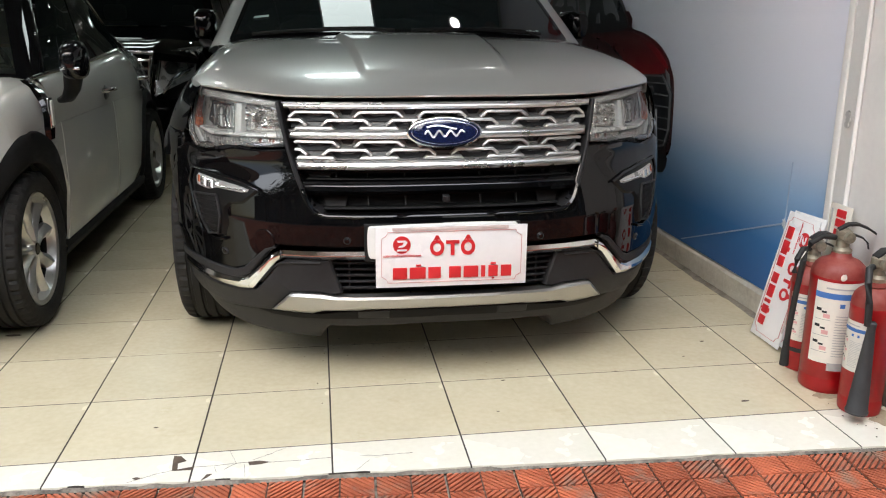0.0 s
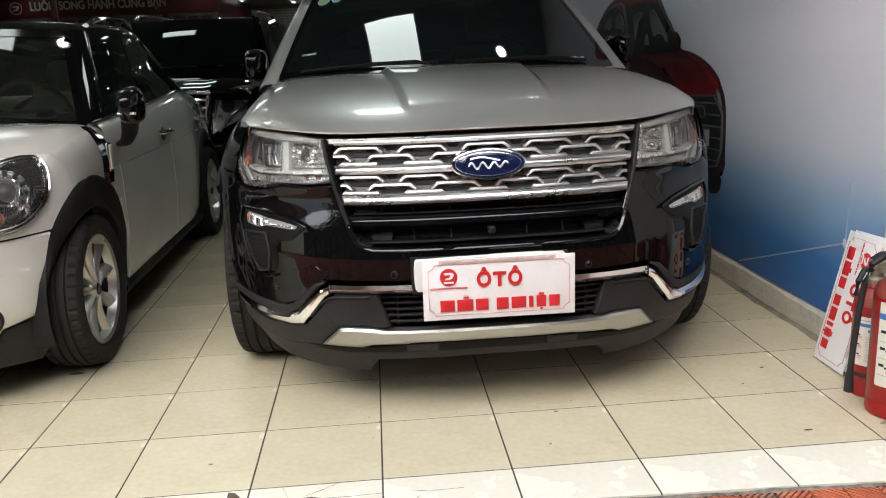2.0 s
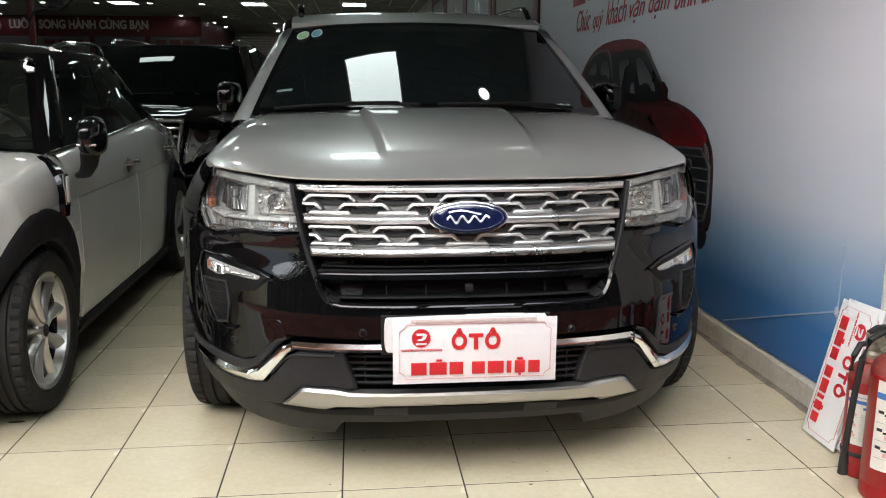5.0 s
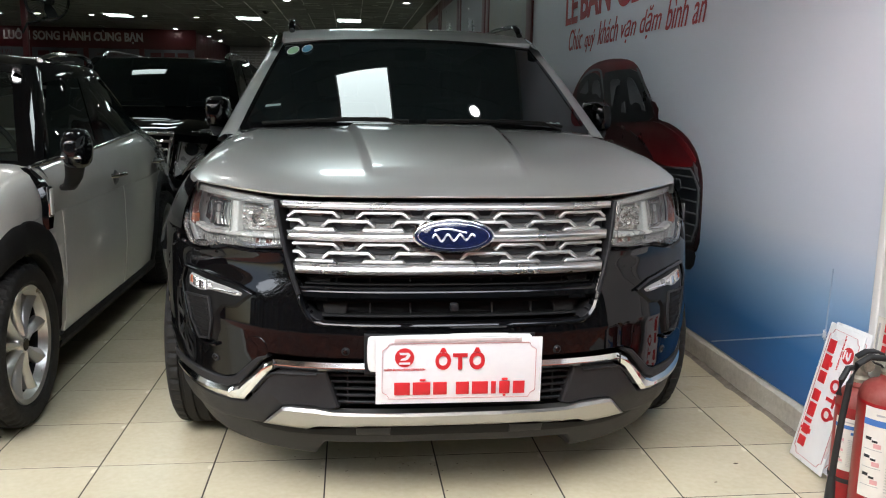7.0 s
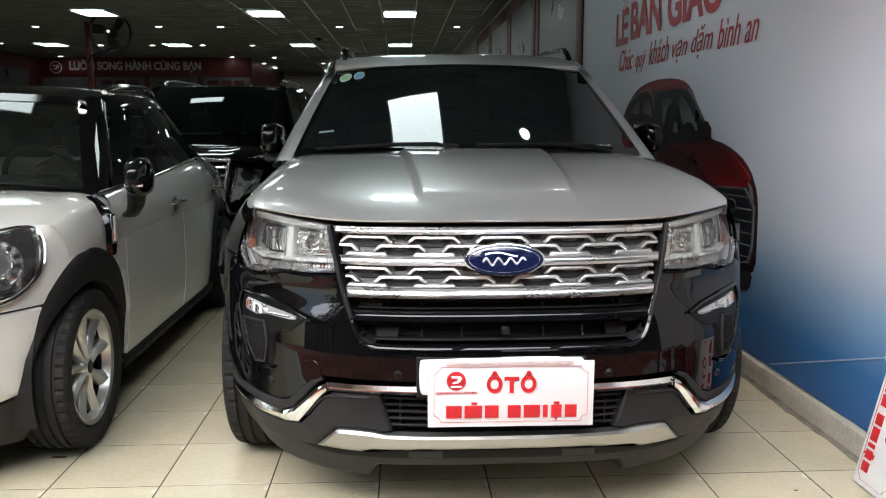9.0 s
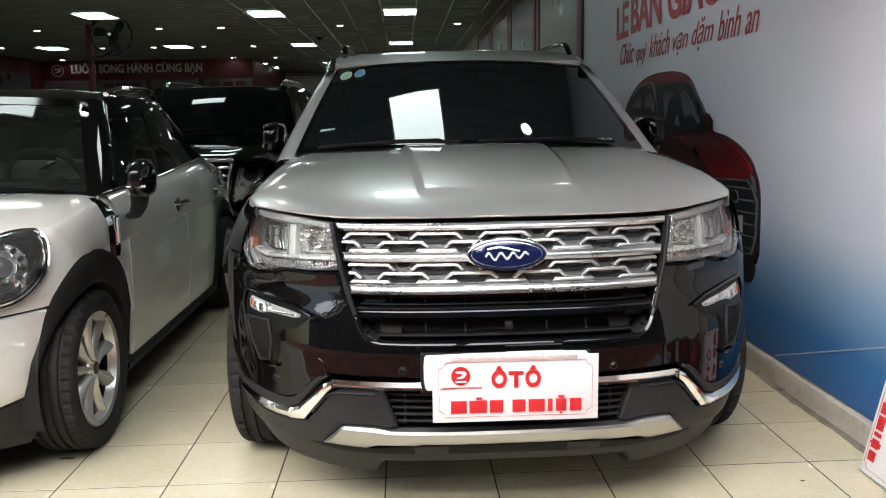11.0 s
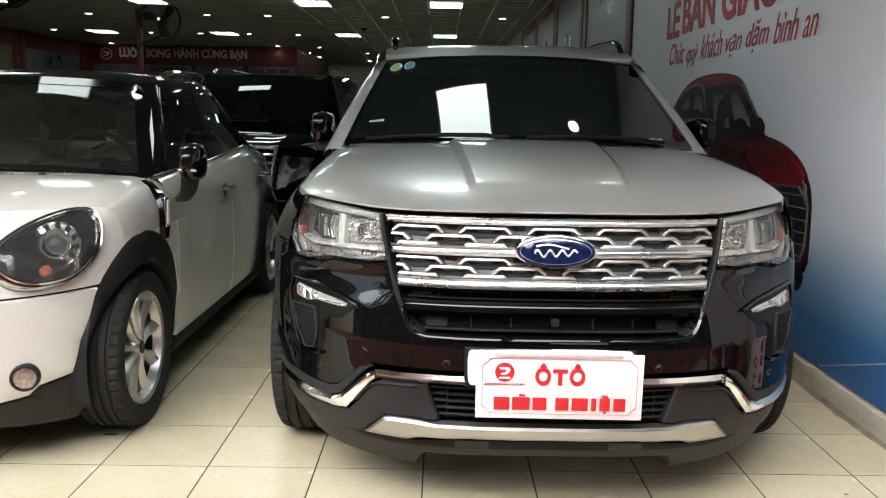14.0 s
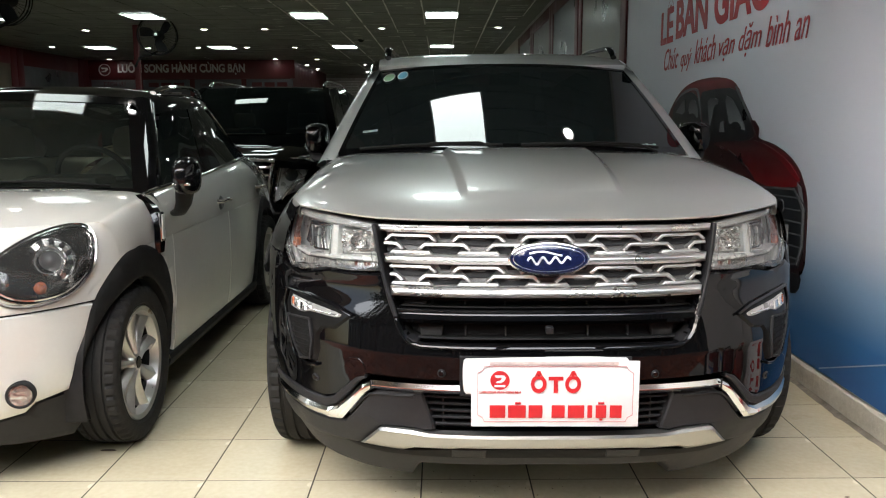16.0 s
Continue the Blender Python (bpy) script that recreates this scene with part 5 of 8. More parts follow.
        grid(bm, lambda q, h: ws(s_ + a / 1.45 * (.02 + .98 * q) * math.cos(2 * math.pi * h), t_ + b * 2.2 * q * math.sin(2 * math.pi * h), .006), 2, 24)
        part(nm, bm, mt, car, "small round paper sticker")
        bm = bmesh.new()
        grid(bm, lambda q, h: ws(s_ + a / 1.45 * (lerp(1.0, 1.14, q)) * math.cos(2 * math.pi * h), t_ + b * 2.2 * lerp(1.0, 1.14, q) * math.sin(2 * math.pi * h), .0065), 1, 24)
        part("sticker_rim", bm, SIGN_WHITE, car)
    bm = bmesh.new()
    grid(bm, lambda q, h: ws(lerp(.046, .092, q), lerp(.192 + .008 * q, .214 + .008 * q, h), .006), 4, 2)
    part("small_label", bm, STICK_GREY, car, "small grey label")
    bm = bmesh.new()
    for k in range(4):
        grid(bm, lambda q, h: ws(lerp(.870 + k * .012, .880 + k * .012, q), lerp(.055, .062 + .008 * (k % 2), h), .006), 1, 1)
    part("small_script", bm, STICK_GREY, car)

    # number plate behind the sign
    panel("number_plate", smooth_poly([(-.264, .500), (-.264, .588), (-.252, .601), (.23, .602), (.242, .590), (.242, .490), (.23, .482), (-.25, .482)], 1), PLATE_CREAM, "white plate, covered by a sign", off=-.018, thick=.02, bev=.004)
    panel("plate_frame", [(-.274, .603), (.25, .600), (.25, .476), (-.274, .476)], PLASTIC_BLACK, off=-.010, thick=.012, bev=.003)
    return car


def board_sign(name, label, at, turn):
    """The dealer's plastic sign: white board, thin red border, emblem, word and a name shown as bars. In its own plane: x across, z up, front to -y."""
    b = thing(name, label, "sign", at)
    b.matrix_basis = turn
    bm = bmesh.new()
    box(bm, (0, 0, 0), (.524, .004, .211), .0015)
    part("board", bm, SIGN_WHITE, b)
    k = .022
    X, Z = .243, .089
    P = [(-X + k, Z), (X - k, Z), (X - k + .006, Z - .013), (X, Z - k), (X, -Z + k), (X - k + .006, -Z + .013), (X - k, -Z), (-X + k, -Z), (-X + k - .006, -Z + .013), (-X, -Z + k), (-X, Z - k), (-X + k - .006, Z - .013)]
    bm = bmesh.new()
    q = inset(P, .0012)
    for i in range(len(P)):
        j = (i + 1) % len(P)
        flat_poly(bm, [P[i], P[j], q[j], q[i]], lambda a, c, w: Vector((a, -.0045 + w, c)), .003)
    part("border", bm, BORDER_RED, b)
    bm = bmesh.new()
    box(bm, (-.005, -.0032, .0985), (.40, .003, .011), .001)
    for x in (-.19, .185):
        box(bm, (x, -.0045, .0985), (.008, .003, .010), .001)
    part("clip_strip", bm, CLIP, b, "milky plastic clip strip")
    front = Matrix.Rotation(radians(90), 4, "X")
    # the word, letter by letter, condensed and heavy
    for ch, x, w, h in (("Ô", -.077, .049, .070), ("T", -.022, .046, .052), ("Ô", .030, .049, .070)):
        text_mesh("word", ch, .07, RED_PRINT, b, Matrix.Translation((x, -.0042, .004)) @ front, width=w, height=h, bold=.0030)
    # a name, as eight plain bars, hats and dots above and below them
    for x, w, hat in ((-.208, .056, 0), (-.150, .062, 1), (-.086, .050, 0), (-.014, .048, 0), (.037, .058, 0), (.098, .022, 0), (.124, .040, 2), (.168, .044, 0)):
        bm = bmesh.new()
        box(bm, (x + w / 2, -.0040, -.056), (w - .007, .004, .040), .001)
        if hat:
            box(bm, (x + w * (.5 if hat == 2 else .55), -.0040, -.029), (.018, .004, .006))
        if hat == 2:
            box(bm, (x + w / 2, -.0040, -.0815), (.008, .004, .005))
        part("bar", bm, RED_PRINT, b)
    bm = bmesh.new()
    flat_poly(bm, [(-.173 + .030 * math.cos(a * math.pi / 16), .044 + .030 * math.sin(a * math.pi / 16)) for a in range(32)], lambda a, c, w: Vector((a, -.0045 + w, c)), .003)
    part("emblem", bm, RED_PRINT, b)
    bm = bmesh.new()
    flat_poly(bm, [(-.190, .060), (-.160, .060), (-.154, .052), (-.162, .040), (-.170, .036), (-.186, .036), (-.181, .042), (-.172, .043), (-.166, .053), (-.186, .053)], lambda a, c, w: Vector((a, -.0060 + w, c)), .003)
    box(bm, (-.173, -.0050, .026), (.034, .003, .006))
    part("emblem_mark", bm, SIGN_WHITE, b)
    text_mesh("small_word", "LUÔN SONG HÀNH CÙNG BẠN", .01, RED_PRINT, b, Matrix.Translation((-.236, -.0036, .001)) @ front, width=.128, height=.0095, bold=.0002)
    return b


main_car = build_black_silver_car()
board_sign("dealer_sign", "white plastic dealer sign with red lettering, fixed to the bumper", (0, 0, 0), pose(0.4195, -0.487, 0.493, 0, 0.3, 0) @ Matrix.Diagonal((.972, 1, .982, 1)))

# ---- the white compact car ----
MN_W, MN_V, MN_Q = .895, .70, .60


def mn_plan(a):
    a = abs(a)
    if a >= MN_W:
        return MN_W, MN_V + (a - MN_W), (-1.0, 0.0)
    s = a / MN_W
    k = max(1 - s ** 2.6, 1e-9)
    v = MN_V * (1 - k ** MN_Q)
    d = MN_V * MN_Q * k ** (MN_Q - 1) * 2.6 * s ** 1.6 / MN_W
    l = math.hypot(d, 1)
    return a, v, (-d / l, 1 / l)


def mn_c(v):
    if v >= MN_V:
        return MN_W + v - MN_V
    return MN_W * (1 - (1 - v / MN_V) ** (1 / MN_Q)) ** (1 / 2.6)


MN_Z = [.1, .25, .4, .62, .68, .76, .84, .92, .98, 1.02]
MN_P = [.12, .04, 0, .01, .03, .08, .15, .25, .36, .5]


def mn_surf(c, z, w=0.0):
    u, v, n = mn_plan(c)
    side = min(1, max(0, (abs(c) / MN_W - .8) / .2))
    side = side * side * (3 - 2 * side)
    push = interp(z, MN_Z, MN_P)
    tuck = interp(z, [.15, .3, .5, .75, .9, 1.0], [.06, .02, 0, .005, .03, .07]) * side
    tuck += .13 * min(1, max(0, (abs(c) - MN_W + MN_V - 2.5) / 1.45)) ** 2
    slope = interp(z, [.60, .72, .9, 1.02], [0, .55, .85, 1.0]) * (1 - side)
    u2 = u - tuck + n[0] * w
    return Vector(((u2 if c >= 0 else -u2), v + push * (1 - .75 * side) + n[1] * w * (1 - .3 * slope), z - w * slope * .8))


def mn_hood(u, t):
    """The bonnet's top from the brow over the lamps to the screen."""
    a = abs(u)
    f = mn_surf(u, .93)
    vr = .98 + .12 * (a / .75) ** 2
    zr = interp(a, [0, .5, .72, .80, .86], [1.032, 1.024, 1.008, .99, .965])
    v = lerp(f.y, max(vr, f.y + .02), t)
    z = lerp(f.z, zr, 1 - (1 - t) ** 1.7)
    return Vector((f.x if a > .8 else u, v, z))


def mn_belt(v):
    """Half width and height of the window line."""
    return interp(v, [1.0, 1.9, 2.4, 2.8, 3.1, 3.35, 3.6, 3.9], [.815, .815, .806, .788, .758, .712, .63, .50]), interp(v, [1.0, 1.3, 1.9, 2.4, 2.9, 3.4, 3.9], [1.008, 1.020, 1.033, 1.058, 1.078, 1.072, 1.05])


def build_white_car():
    car = thing("compact_car", "white compact car with black roof and black wheel-arch cladding", "car", (-2.055, -.28, 0))
    cuts = [c * .9 for c in CUTS]

    def panel(name, poly, mat, label="", parent=None, **k):
        bm = bmesh.new()
        args = dict(cuts=cuts)
        args.update(k)
        skin(bm, poly, mn_surf, **args)
        return part(name, bm, mat, parent or car, label, 45)

    # one white front shell below the seam, one bonnet above it
    half = [(0, .645), (.30, .645), (.536, .642), (.667, .642), (.80, .642), (.832, .640), (.80, .50), (.782, .42), (.755, .335), (.70, .322), (.67, .315), (.64, .283), (.49, .262), (0, .262)]
    panel("bumper", both(half), WHITE, "white front bumper", thick=.03, bev=.006, zstep=.04)
    half = [(0, .93), (.80, .93), (.842, .926), (.874, .89), (.887, .80), (.878, .72), (.852, .65), (.667, .648), (.536, .648), (0, .651)]
    bm = bmesh.new()
    skin(bm, both(half), mn_surf, thick=.001, bev=.001, cuts=cuts, zstep=.03)
    TS = (0, .05, .12, .22, .35, .5, .65, .8, .92, 1.0)
    us = [0, .08, .16, .24, .32, .40, .48, .55, .62, .68, .73, .77, .80]
    us = [-x for x in reversed(us[1:])] + us
    ring_loft(bm, [[mn_hood(u, t) for u in us] for t in TS], closed=False)
    for s in (-1, 1):
        rows = []
        for t in TS:
            p = mn_hood(.80 * s, t)
            q = mn_surf(s * mn_c(max(p.y, .45)), .80)
            rows.append([Vector((lerp(p.x, q.x, math.sin(b)), lerp(p.y, q.y, 1 - math.cos(b)), lerp(q.z, p.z, math.cos(b)))) for b in [math.pi / 2 * j / 8 for j in range(9)]])
        ring_loft(bm, rows, closed=False)
    part("bonnet", bm, WHITE, car, "white bonnet", 60)
    # lower dark apron
    half = [(0, .258), (.49, .258), (.64, .278), (.668, .310), (.70, .317), (.76, .328), (.79, .40), (.815, .30), (.80, .20), (.74, .135), (.60, .150), (.40, .19), (0, .20)]
    panel("apron", both(half), PLASTIC, "dark plastic apron", off=.012, thick=.10, bev=.008)
    # wings
    for s in (-1, 1):
        zc, r, v0 = .33, .375, .72
        bm = bmesh.new()
        edge = [(mn_c(x), z) for x, z in arch(v0, zc, .46, 132, 12, 16)]
        poly = [(mn_c(.42), .80), (mn_c(.40), .66)] + [e for e in edge] + [(mn_c(1.16), .30), (mn_c(1.16), .80)]
        skin(bm, [(s * c, z) for c, z in poly], mn_surf, thick=.03, bev=.004, cuts=cuts, zstep=.06)
        part("wing", bm, WHITE, car, "", 60)
        # broad black arch cladding
        outer = [(.742, .19), (.748, .29), (.776, .42), (.800, .55), (.818, .645), (mn_c(.50), .735), (mn_c(.58), .785), (mn_c(.68), .811), (mn_c(.78), .808), (mn_c(.88), .785), (mn_c(.98), .742), (mn_c(1.06), .67), (mn_c(1.10), .56), (mn_c(1.09), .40), (mn_c(1.075), .22)]
        inner = [(mn_c(v0 + .352 * math.cos(radians(a))), zc + .352 * math.sin(radians(a))) for a in range(-18, 209, 8)]
        bm = bmesh.new()
        skin(bm, [(s * c, z) for c, z in [outer[0]] + smooth_poly(outer, 2)[4:-4] + [outer[-1]] + inner], mn_surf, off=-.008, thick=.05, bev=.008, cuts=cuts, zstep=.05)
        part("arch_cladding", bm, CLADDING, car, "black plastic arch cladding", 45)
        bm = bmesh.new()
        rows = [[Vector((s * ux, v0 + .385 * math.cos(radians(a)), zc + .385 * math.sin(radians(a)))) for ux in (.80, .50)] for a in range(-20, 201, 10)]
        ring_loft(bm, rows, closed=False)
        part("wheel_well", bm, PLASTIC_BLACK, car)
        wheel(car, (s * .795, v0, .325), s, .325, .205, .232, 9, "fan")
        wheel(car, (s * .795, 3.315, .325), s, .325, .205, .232, 9, "fan")
        # headlamp: oval chrome rim, dark bowl, projector, indicator
        C, Z = .672, .792
        pts = [(.530, .812), (.578, .868), (.640, .908), (.701, .924), (.764, .910), (.799, .856), (.796, .762), (.753, .685), (.679, .668), (.604, .688), (.545, .735)]
        pts = [(C + (c - C) * (1.15 if c > C else 1.03), Z + (z - Z) * (1.02 if z > Z else 1.08)) for c, z in pts]
        ol = smooth_poly(pts, 2)
        S = lambda q: [(s * c, z) for c, z in q]
        grow = [(C + (c - C) * 1.02, Z + (z - Z) * 1.02) for c, z in ol]
        lamp = panel("headlamp", S(grow), GLOSS_BLACK, "large oval headlamp with chrome rim", off=-.004, thick=.02, bev=.002)
        bm = bmesh.new()
        q = inset(grow, .020)
        n = len(grow)
        rows = []
        for i in range(n):
            a, b = grow[i], q[i]
            rows.append([mn_surf(s * lerp(a[0], b[0], f), lerp(a[1], b[1], f), o) for f, o in ((0, .004), (.1, -.016), (.5, -.030), (.9, -.022), (1, -.002))])
        rows.append(rows[0])
        ring_loft(bm, rows, closed=False)
        part("lamp_rim", bm, DARK_CHROME, lamp, "dark chrome outer rim", 60)
        rows = []
        bm = bmesh.new()
        q2, q3 = inset(grow, .017), inset(grow, .026)
        for i in range(n):
            rows.append([mn_surf(s * lerp(q2[i][0], q3[i][0], f), lerp(q2[i][1], q3[i][1], f), o) for f, o in ((0, -.018), (.2, -.032), (.6, -.034), (1, -.012))])
        rows.append(rows[0])
        ring_loft(bm, rows, closed=False)
        part("chrome_ring", bm, CHROME, lamp, "thin chrome ring", 60)
        p = mn_surf(s * .694, .806, -.010)
        face = Matrix.Translation(p) @ Matrix.Rotation(radians(90 - 18), 4, "X") @ Matrix.Rotation(radians(s * 22), 4, "Y")
        bm = bmesh.new()
        lathe(bm, [(.042, .0), (.048, .02), (.052, .024), (.058, .018), (.060, .0), (.078, -.006), (.084, .004), (.088, -.004), (.084, -.03), (.04, -.03)], 32, face)
        part("projector_ring", bm, BULB_CHROME, lamp)
        bm = bmesh.new()
        lathe(bm, [(.001, .022), (.018, .019), (.032, .010), (.042, -.004)], 28, face)
        ball = part("projector_lens", bm, GREY_TRIM, lamp)
        for k in range(8):
            bm = bmesh.new()
            a = radians(k * 30 - 60)
            lathe(bm, [(.001, .010), (.009, .008), (.010, .0)], 12, face @ Matrix.Translation((.070 * math.cos(a), .070 * math.sin(a), 0)))
            part("lamp_stud", bm, PLASTIC_BLACK, lamp)
        p = mn_surf(s * .684, .722, -.008)
        bm = bmesh.new()
        lathe(bm, [(.001, .014), (.014, .010), (.022, .0), (.024, -.01)], 20, Matrix.Translation(p) @ Matrix.Rotation(radians(80), 4, "X"))
        part("indicator", bm, AMBER, lamp, "orange indicator bulb")
        # lower reflector bowl beside the indicator
        p = mn_surf(s * .742, .742, -.004)
        bm = bmesh.new()
        lathe(bm, [(.001, -.014), (.018, -.010), (.030, .002), (.033, .006), (.035, -.006)], 20, Matrix.Translation(p) @ Matrix.Rotation(radians(70), 4, "X") @ Matrix.Rotation(radians(s * 25), 4, "Y"))
        part("lower_reflector", bm, FACETS, lamp)
        p = mn_surf(s * .575, .752, -.006)
        bm = bmesh.new()
        lathe(bm, [(.001, -.02), (.02, -.015), (.034, .0), (.038, .006), (.040, -.01)], 24, Matrix.Translation(p) @ Matrix.Rotation(radians(75), 4, "X"))
        part("side_bowl", bm, BULB_CHROME, lamp)
        bm = bmesh.new()
        skin(bm, S(q), mn_surf, off=-.040, thick=.04, bev=.016, cuts=cuts, zstep=.03)
        lens = part("lens", bm, SHEEN_LENS, lamp, "", 60)
        lens.visible_shadow = False
        # fog lamp
        p = mn_surf(s * .634, .362, -.018)
        m = Matrix.Translation(p) @ Matrix.Rotation(radians(90), 4, "X") @ Matrix.Rotation(radians(s * 18), 4, "Y")
        bm = bmesh.new()
        lathe(bm, [(.037, .0), (.041, .009), (.045, .009), (.049, .002), (.051, -.02)], 28, m, caps=False)
        fog = part("fog_lamp", bm, PLASTIC, car, "round fog lamp with dark rim")
        bm = bmesh.new()
        lathe(bm, [(.001, -.034), (.016, -.028), (.029, -.014), (.038, .003)], 24, m)
        part("fog_reflector", bm, FACETS, fog)
        bm = bmesh.new()
        lathe(bm, [(.001, -.006), (.007, -.008), (.009, -.020), (.008, -.030)], 14, m)
        for k in (-1, 1):
            box(bm, m @ Vector((k * .020, 0, -.010)), (.008, .010, .036), .003)
        part("fog_vane", bm, BULB_CHROME, fog)
        bm = bmesh.new()
        lathe(bm, [(.001, .010), (.02, .008), (.038, .003)], 24, m)
        ln = part("lens", bm, LENS, fog)
        ln.visible_shadow = False
        # doors, flank
        bm = bmesh.new()
        skin(bm, [(s * mn_c(1.165), .80), (s * mn_c(1.165), .245), (s * mn_c(2.18), .245), (s * mn_c(2.18), .80)], mn_surf, thick=.03, bev=.005, cuts=cuts, zstep=.08)
        door1 = part("door", bm, WHITE, car)
        edge = [(mn_c(x), z) for x, z in arch(3.315, zc, .45, 180, 20, 16)]
        bm = bmesh.new()
        poly = [(mn_c(2.186), .80), (mn_c(2.186), .245)] + [(mn_c(2.86), .245)] + [e for e in edge if e[1] > .26] + [(mn_c(3.95), .45), (mn_c(3.95), .80)]
        skin(bm, [(s * c, z) for c, z in poly], mn_surf, thick=.03, bev=.005, cuts=cuts, zstep=.08)
        door2 = part("door", bm, WHITE, car)
        # shoulder up to the window line
        bm = bmesh.new()
        rows = []
        for k in range(16):
            v = lerp(1.10, 3.95, k / 15)
            q0 = mn_surf(s * mn_c(v), .80)
            w, z = mn_belt(v)
            w -= .004
            d = abs(q0.x) - w
            h = z - .80
            rows.append([q0] + [Vector((s * (w + d * f), v, .80 + h * g)) for f, g in ((.985, .25), (.90, .50), (.70, .72), (.42, .88), (.18, .965), (0, 1.0))])
        ring_loft(bm, rows, closed=False)
        part("shoulder", bm, WHITE, car, "", 60)
        bm = bmesh.new()
        tube(bm, [(s * (mn_belt(v)[0] + .012), v, mn_belt(v)[1] - .006) for v in [lerp(1.0, 3.42, k / 14) for k in range(15)]], .008, 8)
        part("window_trim", bm, CHROME, car, "chrome window trim")
        for d, v, z in ((door1, 2.06, .872), (door2, 3.01, .880)):
            bm = bmesh.new()
            tube(bm, [(s * .885, v - .09, z + .005), (s * .915, v - .08, z + .006), (s * .918, v, z + .008), (s * .915, v + .08, z + .004), (s * .885, v + .09, z)], .012, 10)
            part("handle", bm, CHROME, d, "chrome bar handle")
            bm = bmesh.new()
            lathe(bm, [(.001, .006), (.03, .006), (.042, -.004)], 20, Matrix.Translation((s * .885, v, z - .01)) @ Matrix.Rotation(radians(90 * s), 4, "Y"))
            part("handle_cup", bm, GREY_TRIM, d)
        # side scuttle: black blade with chrome-framed repeater
        bm = bmesh.new()
        rows = []
        for t in (0, .2, .4, .6, .8, 1):
            v = lerp(1.02, .965, t ** .7)
            z = lerp(1.0, .75, t)
            q0 = mn_surf(s * mn_c(v), min(z, .98))
            x = interp(z, [.78, .86, .93, 1.0], [.897, .897, .88, .80])
            wd = interp(t, [0, .3, .8, 1], [.02, .042, .040, .024])
            rows.append([Vector((s * (x - .01), v - wd, z)), Vector((s * (x + .012), v - wd * .8, z)), Vector((s * (x + .014), v + wd * .8, z)), Vector((s * (x - .01), v + wd, z))])
        ring_loft(bm, rows, closed=False)
        sc = part("side_scuttle", bm, GLOSS_BLACK, car)
        bm = bmesh.new()
        box(bm, (s * .908, .975, .862), (.012, .046, .13), .006)
        part("repeater_frame", bm, CHROME, sc)
        bm = bmesh.new()
        box(bm, (s * .914, .975, .862), (.012, .030, .11), .005)
        part("repeater", bm, LAMP_WHITE, sc)
        # sill
        bm = bmesh.new()
        ring_loft(bm, [[Vector((s * x, v, z)) for x, z in ((.84, .255), (.868, .248), (.876, .225), (.862, .19), (.80, .17))] for v in (1.10, 2.0, 2.92)], closed=False)
        part("sill", bm, CLADDING, car)
        bm = bmesh.new()
        rows = []
        for a in range(200, -26, -8):
            row = []
            for rr, o in ((.36, -.05), (.362, .006), (.43, .022), (.455, .012), (.462, -.004)):
                x, z = 3.315 + rr * math.cos(radians(a)), zc + rr * math.sin(radians(a))
                p = mn_surf(s * mn_c(x), max(z, .15))
                row.append(Vector((p.x + s * o, x, max(z, .15))))
            rows.append(row)
        ring_loft(bm, rows, closed=False)
        part("arch_cladding", bm, CLADDING, car, "", 60)
        bm = bmesh.new()
        rows = [[Vector((s * ux, 3.315 + .38 * math.cos(radians(a)), zc + .38 * math.sin(radians(a)))) for ux in (.87, .50)] for a in range(-20, 201, 10)]
        ring_loft(bm, rows, closed=False)
        part("wheel_well", bm, PLASTIC_BLACK, car)

    # greenhouse
    def ws(s, t, w=0.0):
        r = 2 * s - 1
        base = Vector((r * .770, 1.01 + .13 * r * r, 1.010 - .010 * r * r))
        top = Vector((r * .608, 1.46 + .10 * r * r, 1.435 - .012 * r * r))
        p = base.lerp(top, t)
        return p + Vector((0, -.67, .74)) * (.016 * math.sin(math.pi * t) + .014 * (1 - r * r) + w)
    bm = bmesh.new()
    grid(bm, ws, 20, 12)
    part("windscreen", bm, CLEAR, car, "clear windscreen", 60)
    for a0, a1, b0, b1 in ((0, 1, .93, 1.02), (0, 1, -.03, .03), (-.02, .022, -.02, 1.02), (.978, 1.02, -.02, 1.02)):
        bm = bmesh.new()
        grid(bm, lambda s, t: ws(lerp(a0, a1, s), lerp(b0, b1, t), .003), 20, 10)
        part("frit", bm, GLOSS_BLACK, car, "", 60)

    def roof_z(v, r):
        return interp(v, [1.45, 1.6, 1.9, 2.4, 2.8, 3.0, 3.3, 3.6], [1.440, 1.474, 1.506, 1.518, 1.505, 1.49, 1.45, 1.39]) - .045 * abs(r) ** 3

    def roof_w(v):
        return interp(v, [1.45, 1.8, 2.3, 2.5, 2.75, 3.0, 3.3, 3.6], [.595, .625, .624, .612, .580, .528, .44, .32])
    bm = bmesh.new()
    grid(bm, lambda s, t: ((2 * s - 1) * roof_w(lerp(1.46, 3.6, t)), lerp(1.46 + .10 * (2 * s - 1) ** 2, 3.6, t), roof_z(lerp(1.46, 3.6, t), 2 * s - 1)), 20, 20, (0, 0, -.03))
    part("roof", bm, BLACK_ROOF, car, "gloss black roof", 60)
    for s in (-1, 1):
        bm = bmesh.new()
        rows = []
        for k in range(14):
            v = lerp(1.50, 3.6, k / 13)
            e, z = roof_w(v), roof_z(v, 1)
            rows.append([Vector((s * e, v, z)), Vector((s * (e + .035), v, z - .02)), Vector((s * (e + .06), v, z - .055)), Vector((s * (e + .068), v, z - .08))])
        ring_loft(bm, rows, closed=False)
        part("roof_side", bm, BLACK_ROOF, car, "", 60)
